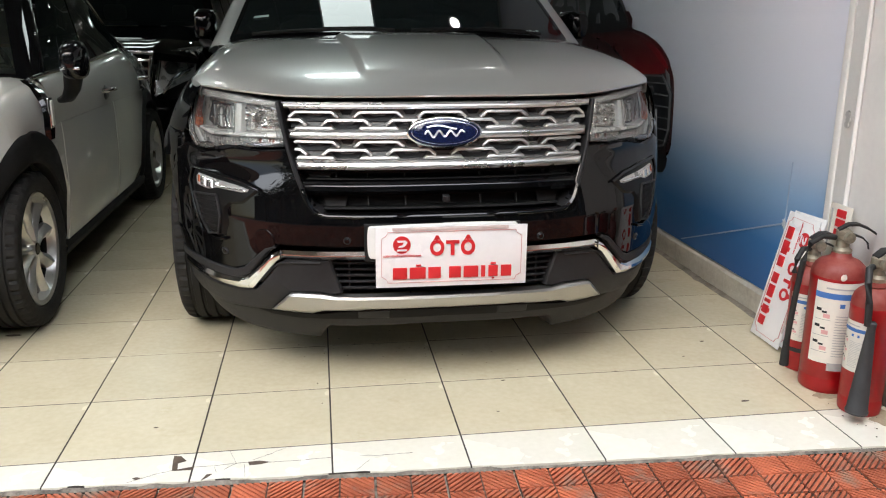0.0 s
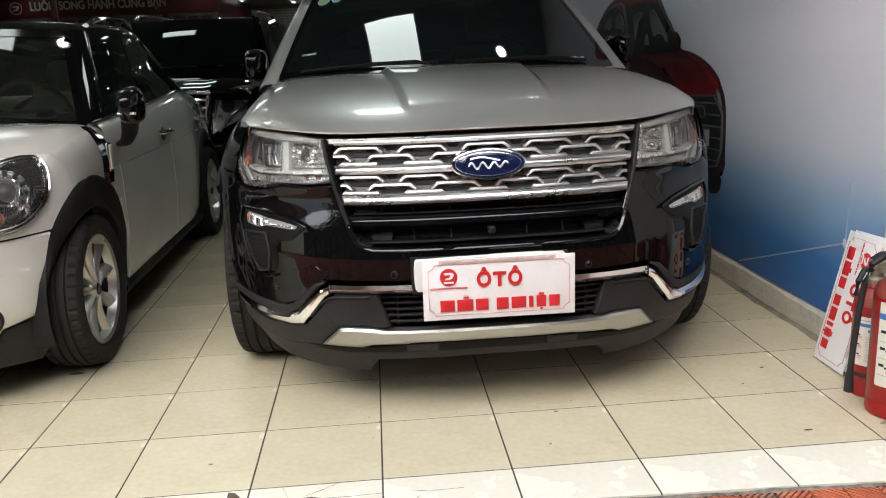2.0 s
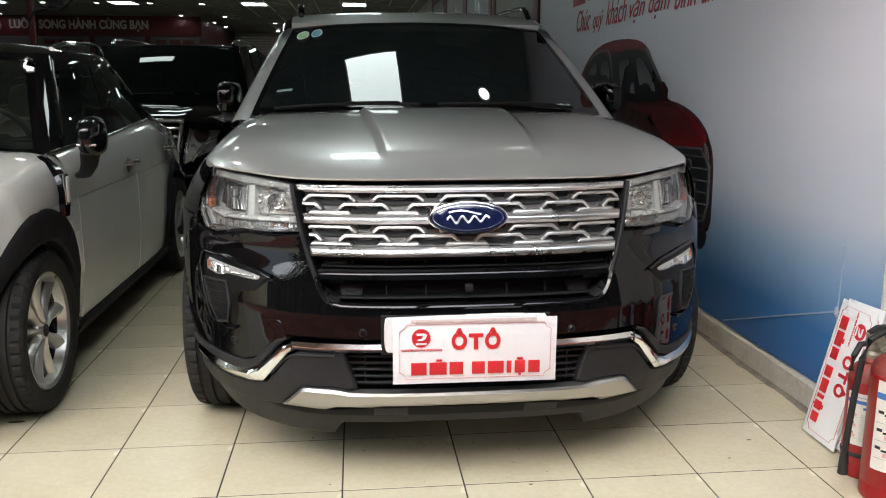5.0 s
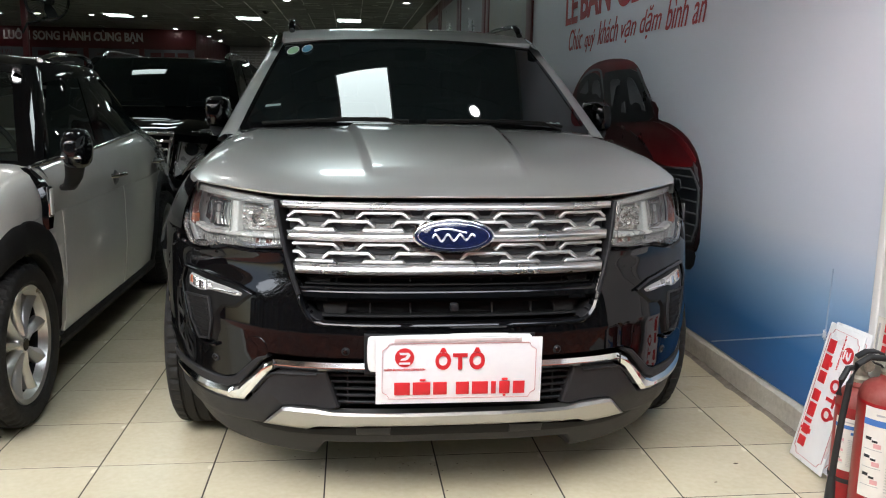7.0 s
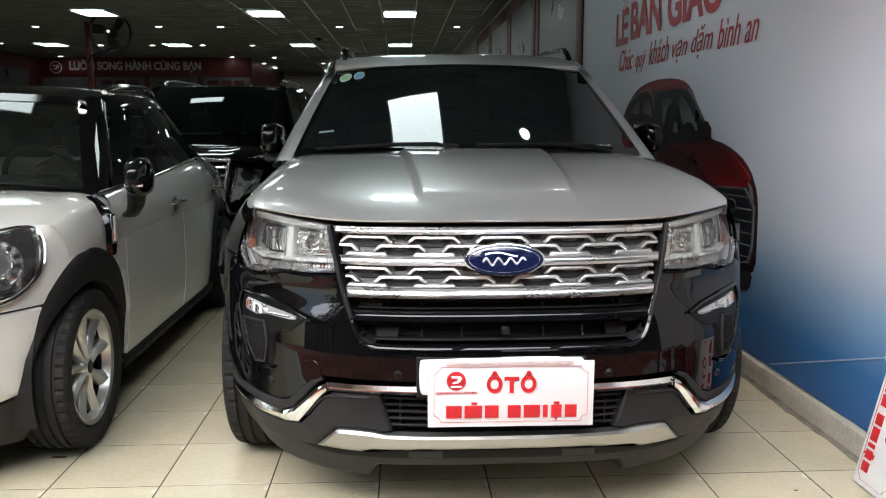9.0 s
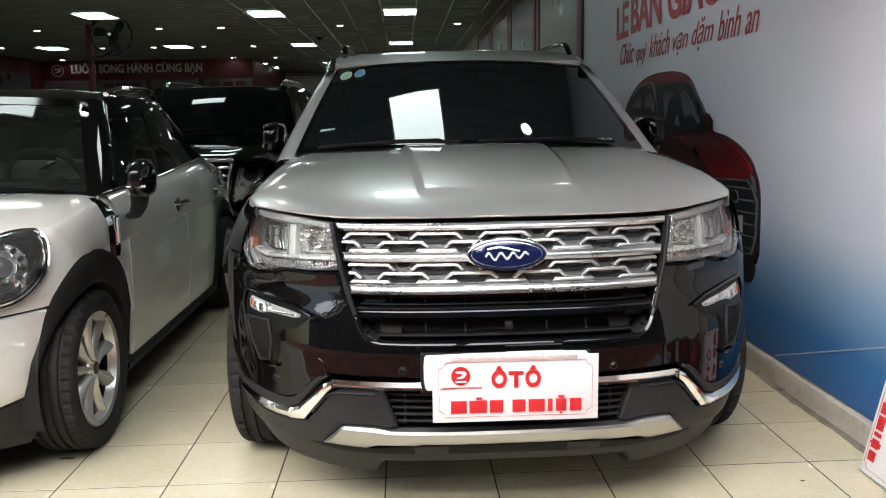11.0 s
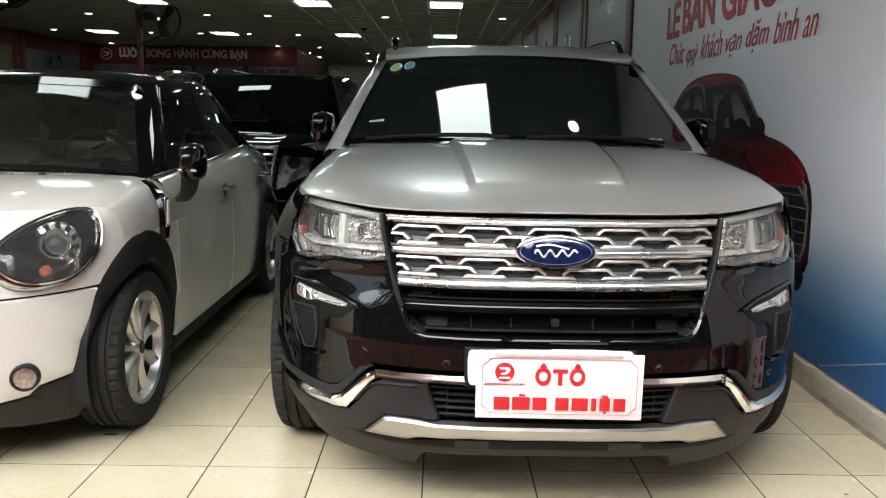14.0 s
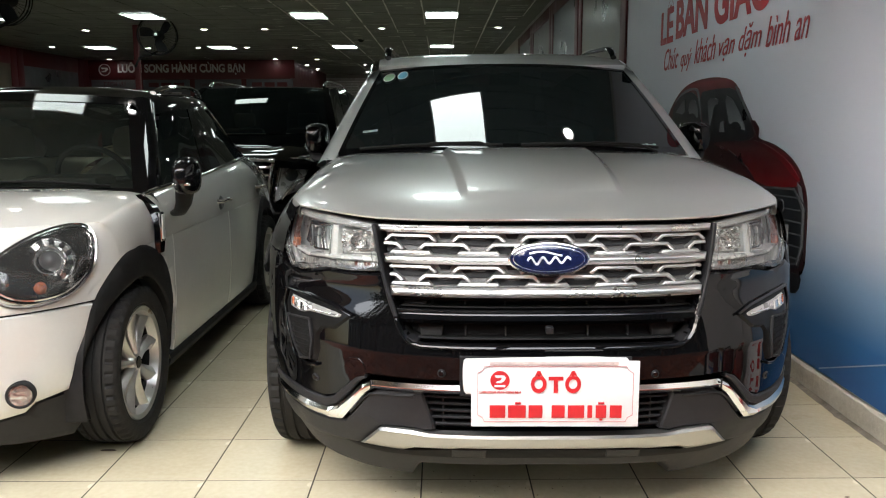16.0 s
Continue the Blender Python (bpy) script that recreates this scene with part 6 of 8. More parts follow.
        # A pillar, black
        bm = bmesh.new()
        rows = []
        for k in range(9):
            t = lerp(-.04, 1.03, k / 8)
            i = ws(.5 + s * .505, t, .004)
            o = Vector((s * lerp(.815, .665, t), i.y + lerp(.16, .12, t), i.z + lerp(-.01, -.03, t)))
            rows.append([i + Vector((0, .02, -.02)), i, i.lerp(o, .3) + Vector((s * .014, -.016, .012)), i.lerp(o, .7) + Vector((s * .016, -.010, .010)), o])
        ring_loft(bm, rows, closed=False)
        part("pillar", bm, BLACK_ROOF, car, "gloss black pillar", 60)

        # side glass with a dark post between front and rear window, wrapping round to the tail
        def side(v, b, w=0.0):
            e = roof_w(max(v, 1.5)) + .066
            bw, bz = mn_belt(v)
            return Vector((s * (lerp(bw, e, b) + w), v + lerp(0, .02, b), lerp(bz, roof_z(max(v, 1.5), 1) - .078, b)))

        def rear_edge(h):
            return lerp(3.34, 2.60, h) + .17 * math.sin(math.pi * h ** .9)

        def tail_edge(h):
            return lerp(3.88, 3.58, h)
        for nm, e0, e1 in (("side_window", lambda h: lerp(1.24, 1.68, h), lambda h: lerp(2.01, 2.14, h)), ("side_window", lambda h: lerp(2.13, 2.25, h), rear_edge)):
            bm = bmesh.new()
            grid(bm, lambda q, h: side(lerp(e0(h), e1(h), q), h), 12, 10)
            part(nm, bm, TINT, car, "dark side window", 60)
        for e0, e1 in ((lambda h: lerp(1.99, 2.12, h), lambda h: lerp(2.15, 2.27, h)), (lambda h: rear_edge(h) - .02, tail_edge)):
            bm = bmesh.new()
            grid(bm, lambda q, h: side(lerp(e0(h), e1(h), q), h, .003), 8, 10)
            part("window_post", bm, GLOSS_BLACK, car, "", 60)
        # bright seal round the rear window
        bm = bmesh.new()
        tube(bm, [side(rear_edge(h), h, .006) for h in [k / 12 for k in range(13)]], .006, 6)
        part("window_seal", bm, DARK_CHROME, car)
        # roof rail
        bm = bmesh.new()
        tube(bm, [(s * .60, 1.86, 1.468), (s * .61, 1.94, 1.490), (s * .615, 2.08, 1.508), (s * .605, 2.5, 1.518), (s * .56, 2.8, 1.508), (s * .515, 3.0, 1.488), (s * .505, 3.04, 1.455)], [.016, .018, .017, .016, .016, .016, .014], 10, .7)
        part("roof_rail", bm, CHROME, car, "silver roof rail")
        # mirror on its stalk
        bm = bmesh.new()
        rows = []
        for t, k in ((-.075, .30), (-.065, .62), (-.035, .90), (.0, 1.0), (.045, .98), (.06, .9)):
            rows.append([Vector((s * 1.032 + .053 * k * math.copysign(abs(math.cos(a)) ** .75, math.cos(a)), .95 + t * 1.2, 1.083 + .083 * k * math.copysign(abs(math.sin(a)) ** .75, math.sin(a)))) for a in [2 * math.pi * j / 24 for j in range(24)]])
        ring_loft(bm, rows)
        mir = part("door_mirror", bm, BLACK_ROOF, car, "gloss black door mirror")
        bm = bmesh.new()
        tube(bm, [(s * .885, 1.22, .895), (s * .95, 1.11, .915), (s * 1.0, 1.01, .965), (s * 1.025, .955, 1.03)], [.020, .030, .036, .042], 12, .7)
        part("mirror_foot", bm, PLASTIC_BLACK, mir)
        bm = bmesh.new()
        box(bm, (s * 1.035, .872, 1.053), (.08, .012, .010), .003)
        part("mirror_repeater", bm, CHROME, mir)
    # tail, pan, cabin
    bm = bmesh.new()
    grid(bm, lambda a, b: (lerp(-1, 1, a) * interp(b, [0, .6, .8, .92, 1], [.765, .74, .68, .60, .50]), 3.94 + .12 * (1 - (2 * a - 1) ** 4) - .05 * b, lerp(.30, 1.05, b)), 14, 6)
    part("tailgate", bm, WHITE, car, "", 60)
    bm = bmesh.new()
    grid(bm, lambda a, b: (lerp(-1, 1, a) * lerp(.508, .395, b), lerp(3.88, 3.60, b) + .10 * (1 - (2 * a - 1) ** 2), lerp(1.05, 1.335, b)), 10, 5)
    part("rear_glass", bm, TINT, car, "", 60)
    bm = bmesh.new()
    box(bm, (0, 2.2, .28), (1.45, 3.3, .10), .03)
    part("floor_pan", bm, PLASTIC_BLACK, car)
    bm = bmesh.new()
    box(bm, (0, 1.38, .95), (1.38, .55, .14), .05)
    box(bm, (.35, 1.36, 1.03), (.36, .26, .07), .03)
    part("dashboard", bm, DASH, car)
    bm = bmesh.new()
    box(bm, (0, .62, .60), (1.1, .5, .3), .05)
    part("engine_bay", bm, PLASTIC_BLACK, car)
    bm = bmesh.new()
    c = Matrix.Translation((.37, 1.60, 1.03)) @ Matrix.Rotation(radians(-62), 4, "X")
    tube(bm, [c @ Vector((.185 * math.cos(a), .185 * math.sin(a), 0)) for a in [2 * math.pi * k / 32 for k in range(33)]], .014, 8)
    tube(bm, [c @ Vector((-.18, 0, 0)), c @ Vector((0, 0, -.03)), c @ Vector((.18, 0, 0))], .018, 8)
    part("steering_wheel", bm, DASH, car)
    for sx in (-.37, .37):
        bm = bmesh.new()
        rows = []
        for z, w, y in ((.45, .20, 2.0), (.62, .25, 2.05), (.80, .26, 2.10), (.97, .25, 2.15), (1.06, .21, 2.18), (1.10, .14, 2.20)):
            rows.append([Vector((sx + w * math.copysign(abs(math.cos(a)) ** .5, math.cos(a)), y + .07 * math.copysign(abs(math.sin(a)) ** .6, math.sin(a)), z)) for a in [2 * math.pi * j / 20 for j in range(20)]])
        ring_loft(bm, rows)
        st = part("seat", bm, SEAT, car, "pale grey leather seat", 60)
        bm = bmesh.new()
        rows = []
        for z, w in ((1.12, .10), (1.15, .14), (1.22, .145), (1.28, .12), (1.295, .06)):
            rows.append([Vector((sx + w * math.copysign(abs(math.cos(a)) ** .6, math.cos(a)), 2.22 + .05 * math.sin(a), z)) for a in [2 * math.pi * j / 18 for j in range(18)]])
        ring_loft(bm, rows)
        part("headrest", bm, SEAT, st, "", 60)
    bm = bmesh.new()
    box(bm, (0, 1.52, 1.36), (.24, .05, .06), .015)
    part("interior_mirror", bm, DASH, car)
    # wiper, washer jet
    for x0, x1 in ((-.62, .02), (-.02, .62)):
        bm = bmesh.new()
        tube(bm, [ws(lerp(x0, x1, k / 8) / 1.47 + .5, .030 + .03 * math.sin(math.pi * k / 8), .014) for k in range(9)], .006, 8)
        part("wiper", bm, MATT_BLACK, car)
    bm = bmesh.new()
    box(bm, mn_hood(.40, .86) + Vector((0, 0, .004)), (.03, .02, .010), .004)
    part("washer_jet", bm, PLASTIC_BLACK, car)
    # chrome grille ring at the nose
    bm = bmesh.new()
    oval = [(.46 * math.copysign(abs(math.cos(a)) ** .7, math.cos(a)), .60 + .085 * math.copysign(abs(math.sin(a)) ** .7, math.sin(a))) for a in [2 * math.pi * k / 40 for k in range(40)]]
    q = inset(oval, .022)
    rows = [[mn_surf(lerp(a[0], b[0], f), lerp(a[1], b[1], f), o) for f, o in ((0, .004), (.15, -.014), (.5, -.02), (.85, -.014), (1, .01))] for a, b in zip(oval, q)]
    rows.append(rows[0])
    ring_loft(bm, rows, closed=False)
    g = part("grille_ring", bm, CHROME, car, "chrome grille surround", 60)
    panel("grille_mesh", q, PLASTIC_BLACK, parent=g, off=-.004, thick=.01, bev=.002)
    return car


white_car = build_white_car()

# ---- the black off-roader behind ----


def build_black_suv():
    car = thing("black_offroader", "gloss black off-roader parked nose out behind the white car", "car", (-1.80, 4.10, 0))

    def plan(a, w=0.0):
        return .42 * (abs(a) / .91) ** 4
    # bonnet
    bm = bmesh.new()
    grid(bm, lambda s, t: ((2 * s - 1) * .86, lerp(.06 + plan((2 * s - 1) * .86), 1.25 + .12 * (2 * s - 1) ** 2, t),
                           lerp(.985, 1.200, .72 * t + .28 * (1 - (1 - t) ** 6)) - .05 * abs(2 * s - 1) ** 5 + .012 * math.exp(-((abs(2 * s - 1) - .55) / .08) ** 2)), 28, 16, (0, 0, -.06))
    part("bonnet", bm, BLACK, car, "gloss black bonnet", 60)
    # nose: bumper, grille, lamps
    bm = bmesh.new()
    grid(bm, lambda s, t: ((2 * s - 1) * .905, .0 + plan((2 * s - 1) * .905) + .05 * t * t + .10 * max(0, .25 - t), lerp(.24, .72 - .11 * min(1, max(0, abs(2 * s - 1) * 9.05 - 3.7)), t)), 28, 10, (0, .06, 0))
    part("bumper", bm, BLACK, car, "", 60)
    bm = bmesh.new()
    grid(bm, lambda s, t: ((2 * s - 1) * .43, .09 + plan((2 * s - 1) * .43), lerp(.70, .98, t)), 12, 4)
    gr = part("grille", bm, PLASTIC_BLACK, car)
    for k in range(4):
        bm = bmesh.new()
        z = .74 + .065 * k
        tube(bm, [((2 * q / 12 - 1) * .42, .055 + plan((2 * q / 12 - 1) * .42), z) for q in range(13)], .014, 8)
        part("grille_bar", bm, CHROME, gr)
    bm = bmesh.new()
    tube(bm, [((2 * q / 16 - 1) * .46, .04 + plan((2 * q / 16 - 1) * .46), 1.002 - .012 * abs(2 * q / 16 - 1) ** 3) for q in range(17)], [.024] + [.017] * 15 + [.024], 10)
    part("grille_top_bar", bm, CHROME, car, "chrome bonnet edge")
    for s in (-1, 1):

        def lp(a, b, w=0.0):
            """The lamp's face: a from the grille outwards, b upwards."""
            c = lerp(lerp(.425, .495, b), .885, a)
            return Vector((s * c, .075 + plan(c) + .07 * b - w, lerp(.625 + .26 * a - .06 * a * a, .990 + .045 * math.sin(2.2 * a), b)))

        def at(c, z, w=0.0):
            return Vector((s * c, .075 + plan(c) + .07 * (z - .63) / .37 - w, z))
        bm = bmesh.new()
        grid(bm, lambda a, b: lp(a, b, -.035), 10, 8)
        lamp = part("headlamp", bm, LAMP_MID, car, "clear headlamp with bright reflectors", 60)
        for c, z, rr, mt in ((.575, .865, .052, BOWL_DARK), (.705, .945, .066, FACETS)):
            turned = Matrix.Translation(at(c, z, -.012)) @ Matrix.Rotation(radians(90), 4, "X")
            bm = bmesh.new()
            lathe(bm, [(.001, -.03), (rr * .5, -.02), (rr * .9, .006), (rr, .012)], 24, turned)
            bowl = part("lamp_bowl", bm, mt, lamp)
            bm = bmesh.new()
            lathe(bm, [(rr * .98, .010), (rr * 1.04, .018), (rr * 1.12, .010), (rr * 1.14, .0)], 24, turned, caps=False)
            part("bowl_ring", bm, DARK_CHROME, bowl)
        for k in range(7):
            bm = bmesh.new()
            box(bm, at(.535 + .017 * k, .985 + .0015 * k, .0), (.011, .02, .042), .003)
            part("lamp_flute", bm, BULB_CHROME, lamp)
        bm = bmesh.new()
        grid(bm, lambda a, b: at(lerp(.64, .80, a), lerp(.985, 1.012, b), .002), 6, 2)
        part("lamp_brow", bm, FACETS, lamp)
        for run, rr in (([(.485, .955), (.50, .965), (.54, .945), (.60, .935), (.63, .89), (.66, .855)], .007), ([(.485, .955), (.468, .86), (.452, .76), (.437, .655)], .009),
                        ([(.74, .875), (.66, .835), (.58, .775), (.53, .70), (.50, .655)], .010), ([(.72, .845), (.65, .800), (.585, .745), (.545, .690)], .006), ([(.50, .93), (.487, .85), (.470, .76)], .005)):
            bm = bmesh.new()
            tube(bm, [at(c, z, .004) for c, z in run], rr, 8)
            part("lamp_trim", bm, CHROME, lamp)
        bm = bmesh.new()
        grid(bm, lambda a, b: lp(a, b, .022), 10, 8)
        ln = part("lens", bm, LENS, lamp, "", 60)
        ln.visible_shadow = False
        bm = bmesh.new()
        tube(bm, [(s * .445, .05 + plan(.44), .965), (s * .432, .04 + plan(.42), .88), (s * .408, .03 + plan(.40), .74), (s * .395, .03 + plan(.40), .66)], [.022, .026, .022, .014], 10)
        part("grille_post", bm, CHROME, car)
        # flanks
        bm = bmesh.new()
        poly = [(.40, .26), (.50, .26)] + [(.92 + .42 * math.cos(radians(a)), .38 + .42 * math.sin(radians(a))) for a in range(180, -1, -12)] + [(1.36, .28), (3.30, .28)] + \
               [(3.72 + .42 * math.cos(radians(a)), .38 + .42 * math.sin(radians(a))) for a in range(180, -1, -12)] + [(4.5, .32), (4.62, .6), (4.62, .98), (.40, .94)]
        flat_poly(bm, poly, lambda a, b, w: Vector((s * (.915 - .02 * max(0, b - .7) - w), a, b)), .04)
        part("flank", bm, BLACK, car)
        bm = bmesh.new()
        rows = [[Vector((s * .90, v, .94)), Vector((s * .90, v, 1.0)), Vector((s * .875, v, 1.06 + .04 * min(1, v))), Vector((s * .85, v, 1.08 + .06 * min(1, v)))] for v in (.40, .8, 1.2, 2, 3, 4, 4.62)]
        ring_loft(bm, rows, closed=False)
        part("shoulder", bm, BLACK, car, "", 60)
        wheel(car, (s * .80, .92, .375), s, .375, .245, .235, 6, "split")
        wheel(car, (s * .80, 3.72, .375), s, .375, .245, .235, 6, "split")

        def top_w(v):
            return interp(v, [1.9, 2.3, 4.5], [.665, .68, .66])

        def side(v, b, w=0.0):
            return Vector((s * (lerp(.85, top_w(v) + .03, b) + w), v, lerp(1.135, interp(v, [1.9, 2.3, 3.4, 4.5], [1.655, 1.69, 1.705, 1.66]), b)))
        for a0, a1, b0, b1 in ((1.50, 2.45, 1.98, 2.50), (2.55, 3.50, 2.60, 3.50), (3.60, 4.40, 3.60, 4.25)):
            bm = bmesh.new()
            grid(bm, lambda q, h: side(lerp(lerp(a0, b0, h), lerp(a1, b1, h), q), h), 8, 5)
            part("side_window", bm, TINT, car, "", 60)
        for a0, a1, b0, b1 in ((1.36, 1.52, 1.88, 2.0), (2.43, 2.57, 2.48, 2.62), (3.48, 3.62, 3.48, 3.62), (4.38, 4.62, 4.23, 4.5)):
            bm = bmesh.new()
            grid(bm, lambda q, h: side(lerp(lerp(a0, b0, h), lerp(a1, b1, h), q), h, .004), 4, 5)
            part("window_post", bm, BLACK, car, "", 60)
        bm = bmesh.new()
        tube(bm, [(s * .61, 2.10, 1.69), (s * .62, 2.22, 1.74), (s * .625, 2.5, 1.76), (s * .625, 3.6, 1.765), (s * .61, 4.1, 1.74), (s * .61, 4.2, 1.70)], .018, 10, .7)
        part("roof_rail", bm, CHROME, car, "silver roof rail")
        # mirror
        bm = bmesh.new()
        rows = []
        for t, k in ((-.08, .4), (-.06, .8), (-.02, 1), (.05, 1), (.07, .9)):
            rows.append([Vector((s * .95 + .06 * k * math.copysign(abs(math.cos(a)) ** .6, math.cos(a)), 1.74 + t, 1.22 + .085 * k * math.copysign(abs(math.sin(a)) ** .6, math.sin(a)))) for a in [2 * math.pi * j / 20 for j in range(20)]])
        ring_loft(bm, rows)
        part("door_mirror", bm, BLACK, car)

    def ws(s, t, w=0.0):
        r = 2 * s - 1
        p = Vector((r * .77, 1.22 + .14 * r * r, 1.195)).lerp(Vector((r * .64, 1.86 + .09 * r * r, 1.665)), t)
        return p + Vector((0, -.55, .8)) * (.045 * math.sin(math.pi * t) + .014 * (1 - r * r) + w)
    bm = bmesh.new()
    grid(bm, ws, 20, 10)
    part("windscreen", bm, TINT, car, "dark windscreen", 60)
    for a0, a1 in ((-.035, .012), (.988, 1.035)):
        bm = bmesh.new()
        grid(bm, lambda s, t: ws(lerp(a0, a1, s), lerp(-.03, 1.03, t), .006), 4, 10)
        part("pillar", bm, BLACK, car, "", 60)
    bm = bmesh.new()
    grid(bm, lambda s, t: ((2 * s - 1) * interp(t, [0, .2, 1], [.665, .70, .68]), lerp(1.86 + .09 * (2 * s - 1) ** 2, 4.5, t), interp(t, [0, .1, .25, .6, 1], [1.667, 1.695, 1.715, 1.725, 1.69]) - .04 * abs(2 * s - 1) ** 3), 20, 16, (0, 0, -.04))
    part("roof", bm, BLACK, car, "", 60)
    bm = bmesh.new()
    grid(bm, lambda s, t: ((2 * s - 1) * lerp(.90, .66, max(0, t - .5) * 2), lerp(4.64, 4.50, t), lerp(.30, 1.65, t)), 10, 8)
    part("tailgate", bm, BLACK, car, "", 60)
    bm = bmesh.new()
    box(bm, (0, 2.5, .32), (1.5, 4.0, .10), .03)
    box(bm, (0, .75, .60), (1.4, .9, .5), .05)
    part("floor_pan", bm, PLASTIC_BLACK, car)
    bm = bmesh.new()
    box(bm, (0, 1.62, 1.0), (1.4, .5, .18), .05)
    part("dashboard", bm, DASH, car)
    for sx in (-.36, .36):
        bm = bmesh.new()
        box(bm, (sx, 2.5, .95), (.48, .16, .6), .06)
        box(bm, (sx, 2.56, 1.34), (.24, .09, .16), .04)
        part("seat", bm, SEAT, car)
    return car


black_suv = build_black_suv()

# ---- the mural's print ----


def on_wall(layer):
    return lambda a, b, w: Vector((WALL_X - .002 - .0035 * layer + w, a, b))


def printed(name, poly, mat, layer, label="", parent=None):
    bm = bmesh.new()
    if len(poly) > 5 and not name.endswith(("streak", "star", "wheel", "grille", "rim", "mark")):
        poly = smooth_poly(poly, 1)
    flat_poly(bm, poly, on_wall(layer), .003)
    return part(name, bm, mat, parent or mural, label, 20)


body = printed("printed_car", [(3.95, 1.16), (3.80, 1.34), (3.705, 1.425), (3.503, 1.525), (3.28, 1.578), (3.018, 1.60), (2.684, 1.60), (2.40, 1.575), (2.25, 1.525), (2.14, 1.43), (2.02, 1.345), (1.905, 1.24), (1.86, 1.208), (1.662, 1.19), (1.44, 1.135), (1.295, 1.06), (1.255, 1.01), (1.215, .97), (1.185, .88), (1.18, .70), (1.178, .56), (1.29, .50), (1.8, .47), (3.95, .47)], PRINT_RED, 1, "red car printed on the sheet")
printed("printed_roof_line", [(3.66, 1.43), (3.47, 1.508), (3.28, 1.548), (3.05, 1.545), (2.99, 1.49), (2.93, 1.32), (2.95, 1.32), (3.03, 1.49), (3.08, 1.53), (3.27, 1.53), (3.46, 1.492)], PRINT_GREY, 2)
printed("printed_windscreen", [(3.00, 1.505), (2.72, 1.522), (2.26, 1.515), (2.11, 1.406), (1.99, 1.314), (1.87, 1.205), (2.45, 1.180), (2.70, 1.172), (2.86, 1.19), (2.90, 1.315)], PRINT_GLASS, 2)
printed("printed_pillar", [(2.285, 1.52), (2.245, 1.52), (2.09, 1.406), (1.97, 1.314), (1.865, 1.212), (1.885, 1.210), (1.99, 1.305), (2.12, 1.40)], PRINT_GREY, 3)
printed("printed_side_window", [(3.66, 1.40), (3.497, 1.482), (3.328, 1.52), (3.12, 1.515), (2.985, 1.44), (2.93, 1.30), (2.95, 1.22), (3.30, 1.22), (3.64, 1.28)], PRINT_GLASS, 2)
printed("printed_pane", [(2.80, 1.462), (2.60, 1.458), (2.565, 1.43), (2.66, 1.41), (2.69, 1.33), (2.735, 1.262), (2.775, 1.375)], PRINT_PALE, 3)
printed("printed_pane", [(2.46, 1.468), (2.34, 1.458), (2.19, 1.368), (2.055, 1.255), (2.148, 1.262), (2.266, 1.294), (2.346, 1.290), (2.375, 1.328)], PRINT_PALE, 3)
printed("printed_pane", [(2.52, 1.30), (2.47, 1.31), (2.44, 1.24), (2.53, 1.24)], PRINT_PALE, 3)
printed("printed_pane", [(3.56, 1.376), (3.404, 1.448), (3.325, 1.472), (3.318, 1.382), (3.394, 1.362)], PRINT_PALE, 3)
printed("printed_pane", [(3.235, 1.36), (3.21, 1.460), (3.07, 1.465), (2.995, 1.378), (3.005, 1.325), (3.10, 1.37)], PRINT_PALE, 3)
printed("printed_wheel", [(2.235 + .10 * math.cos(a * math.pi / 8), 1.262 + .045 * math.sin(a * math.pi / 8)) for a in range(9)], PRINT_DARK, 4)
printed("printed_bonnet", [(2.75, 1.170), (2.04, 1.192), (1.88, 1.200), (1.655, 1.182), (1.44, 1.13), (1.305, 1.056), (1.272, 1.005), (1.338, .968), (1.84, .946), (2.06, 1.051), (2.34, 1.12)], PRINT_HOOD, 2)
printed("printed_bonnet_edge", [(2.045, 1.187), (1.875, 1.182), (1.555, 1.113), (1.335, 1.016), (1.280, 1.000), (1.285, 1.025), (1.445, 1.110), (1.69, 1.172), (1.885, 1.199)], PRINT_RIDGE, 3)
printed("printed_crease", [(2.36, 1.125), (2.06, 1.052), (1.90, .97), (1.88, .972), (2.05, 1.062), (2.34, 1.132)], PRINT_DARK, 3)
printed("printed_grille", [(2.1, .955), (1.84, .944), (1.34, .968), (1.27, .93), (1.195, .875), (1.192, .67), (1.24, .57), (1.50, .52), (2.1, .50)], PRINT_DARK, 2)
for k in range(6):
    z = .915 - .062 * k
    printed("printed_bar", [(1.80, z - .006), (1.27 - .02 * min(k, 2), z + .010), (1.27 - .02 * min(k, 2), z + .003), (1.80, z - .013)], PRINT_GREY, 3)
printed("printed_rim", [(1.83, .944), (1.338, .966), (1.285, .934), (1.205, .873), (1.203, .68), (1.257, .582), (1.40, .555), (1.40, .566), (1.272, .592), (1.226, .682), (1.228, .863), (1.298, .924), (1.345, .956), (1.83, .933)], PRINT_GREY, 3)
for k in range(4):
    printed("printed_mark", [(1.62 - .047 * k + (.034 + d) * math.cos(a), .864 + (.034 + d * 1.2) * math.sin(a)) for a, d in [(2 * math.pi * q / 16, 0) for q in range(17)] + [(2 * math.pi * q / 16, -.007) for q in range(16, -1, -1)]], PRINT_GREY, 4)
printed("printed_plate", [(1.60, .755), (1.377, .774), (1.373, .684), (1.472, .676)], PRINT_PLATE, 4)
printed("printed_mirror", [(1.995, 1.318), (1.921, 1.312), (1.855, 1.27), (1.862, 1.206), (1.91, 1.22)], PRINT_RED, 3)
printed("printed_lamp", [(1.30, 1.000), (1.245, .975), (1.215, .905), (1.262, .93)], PRINT_GREY, 4)
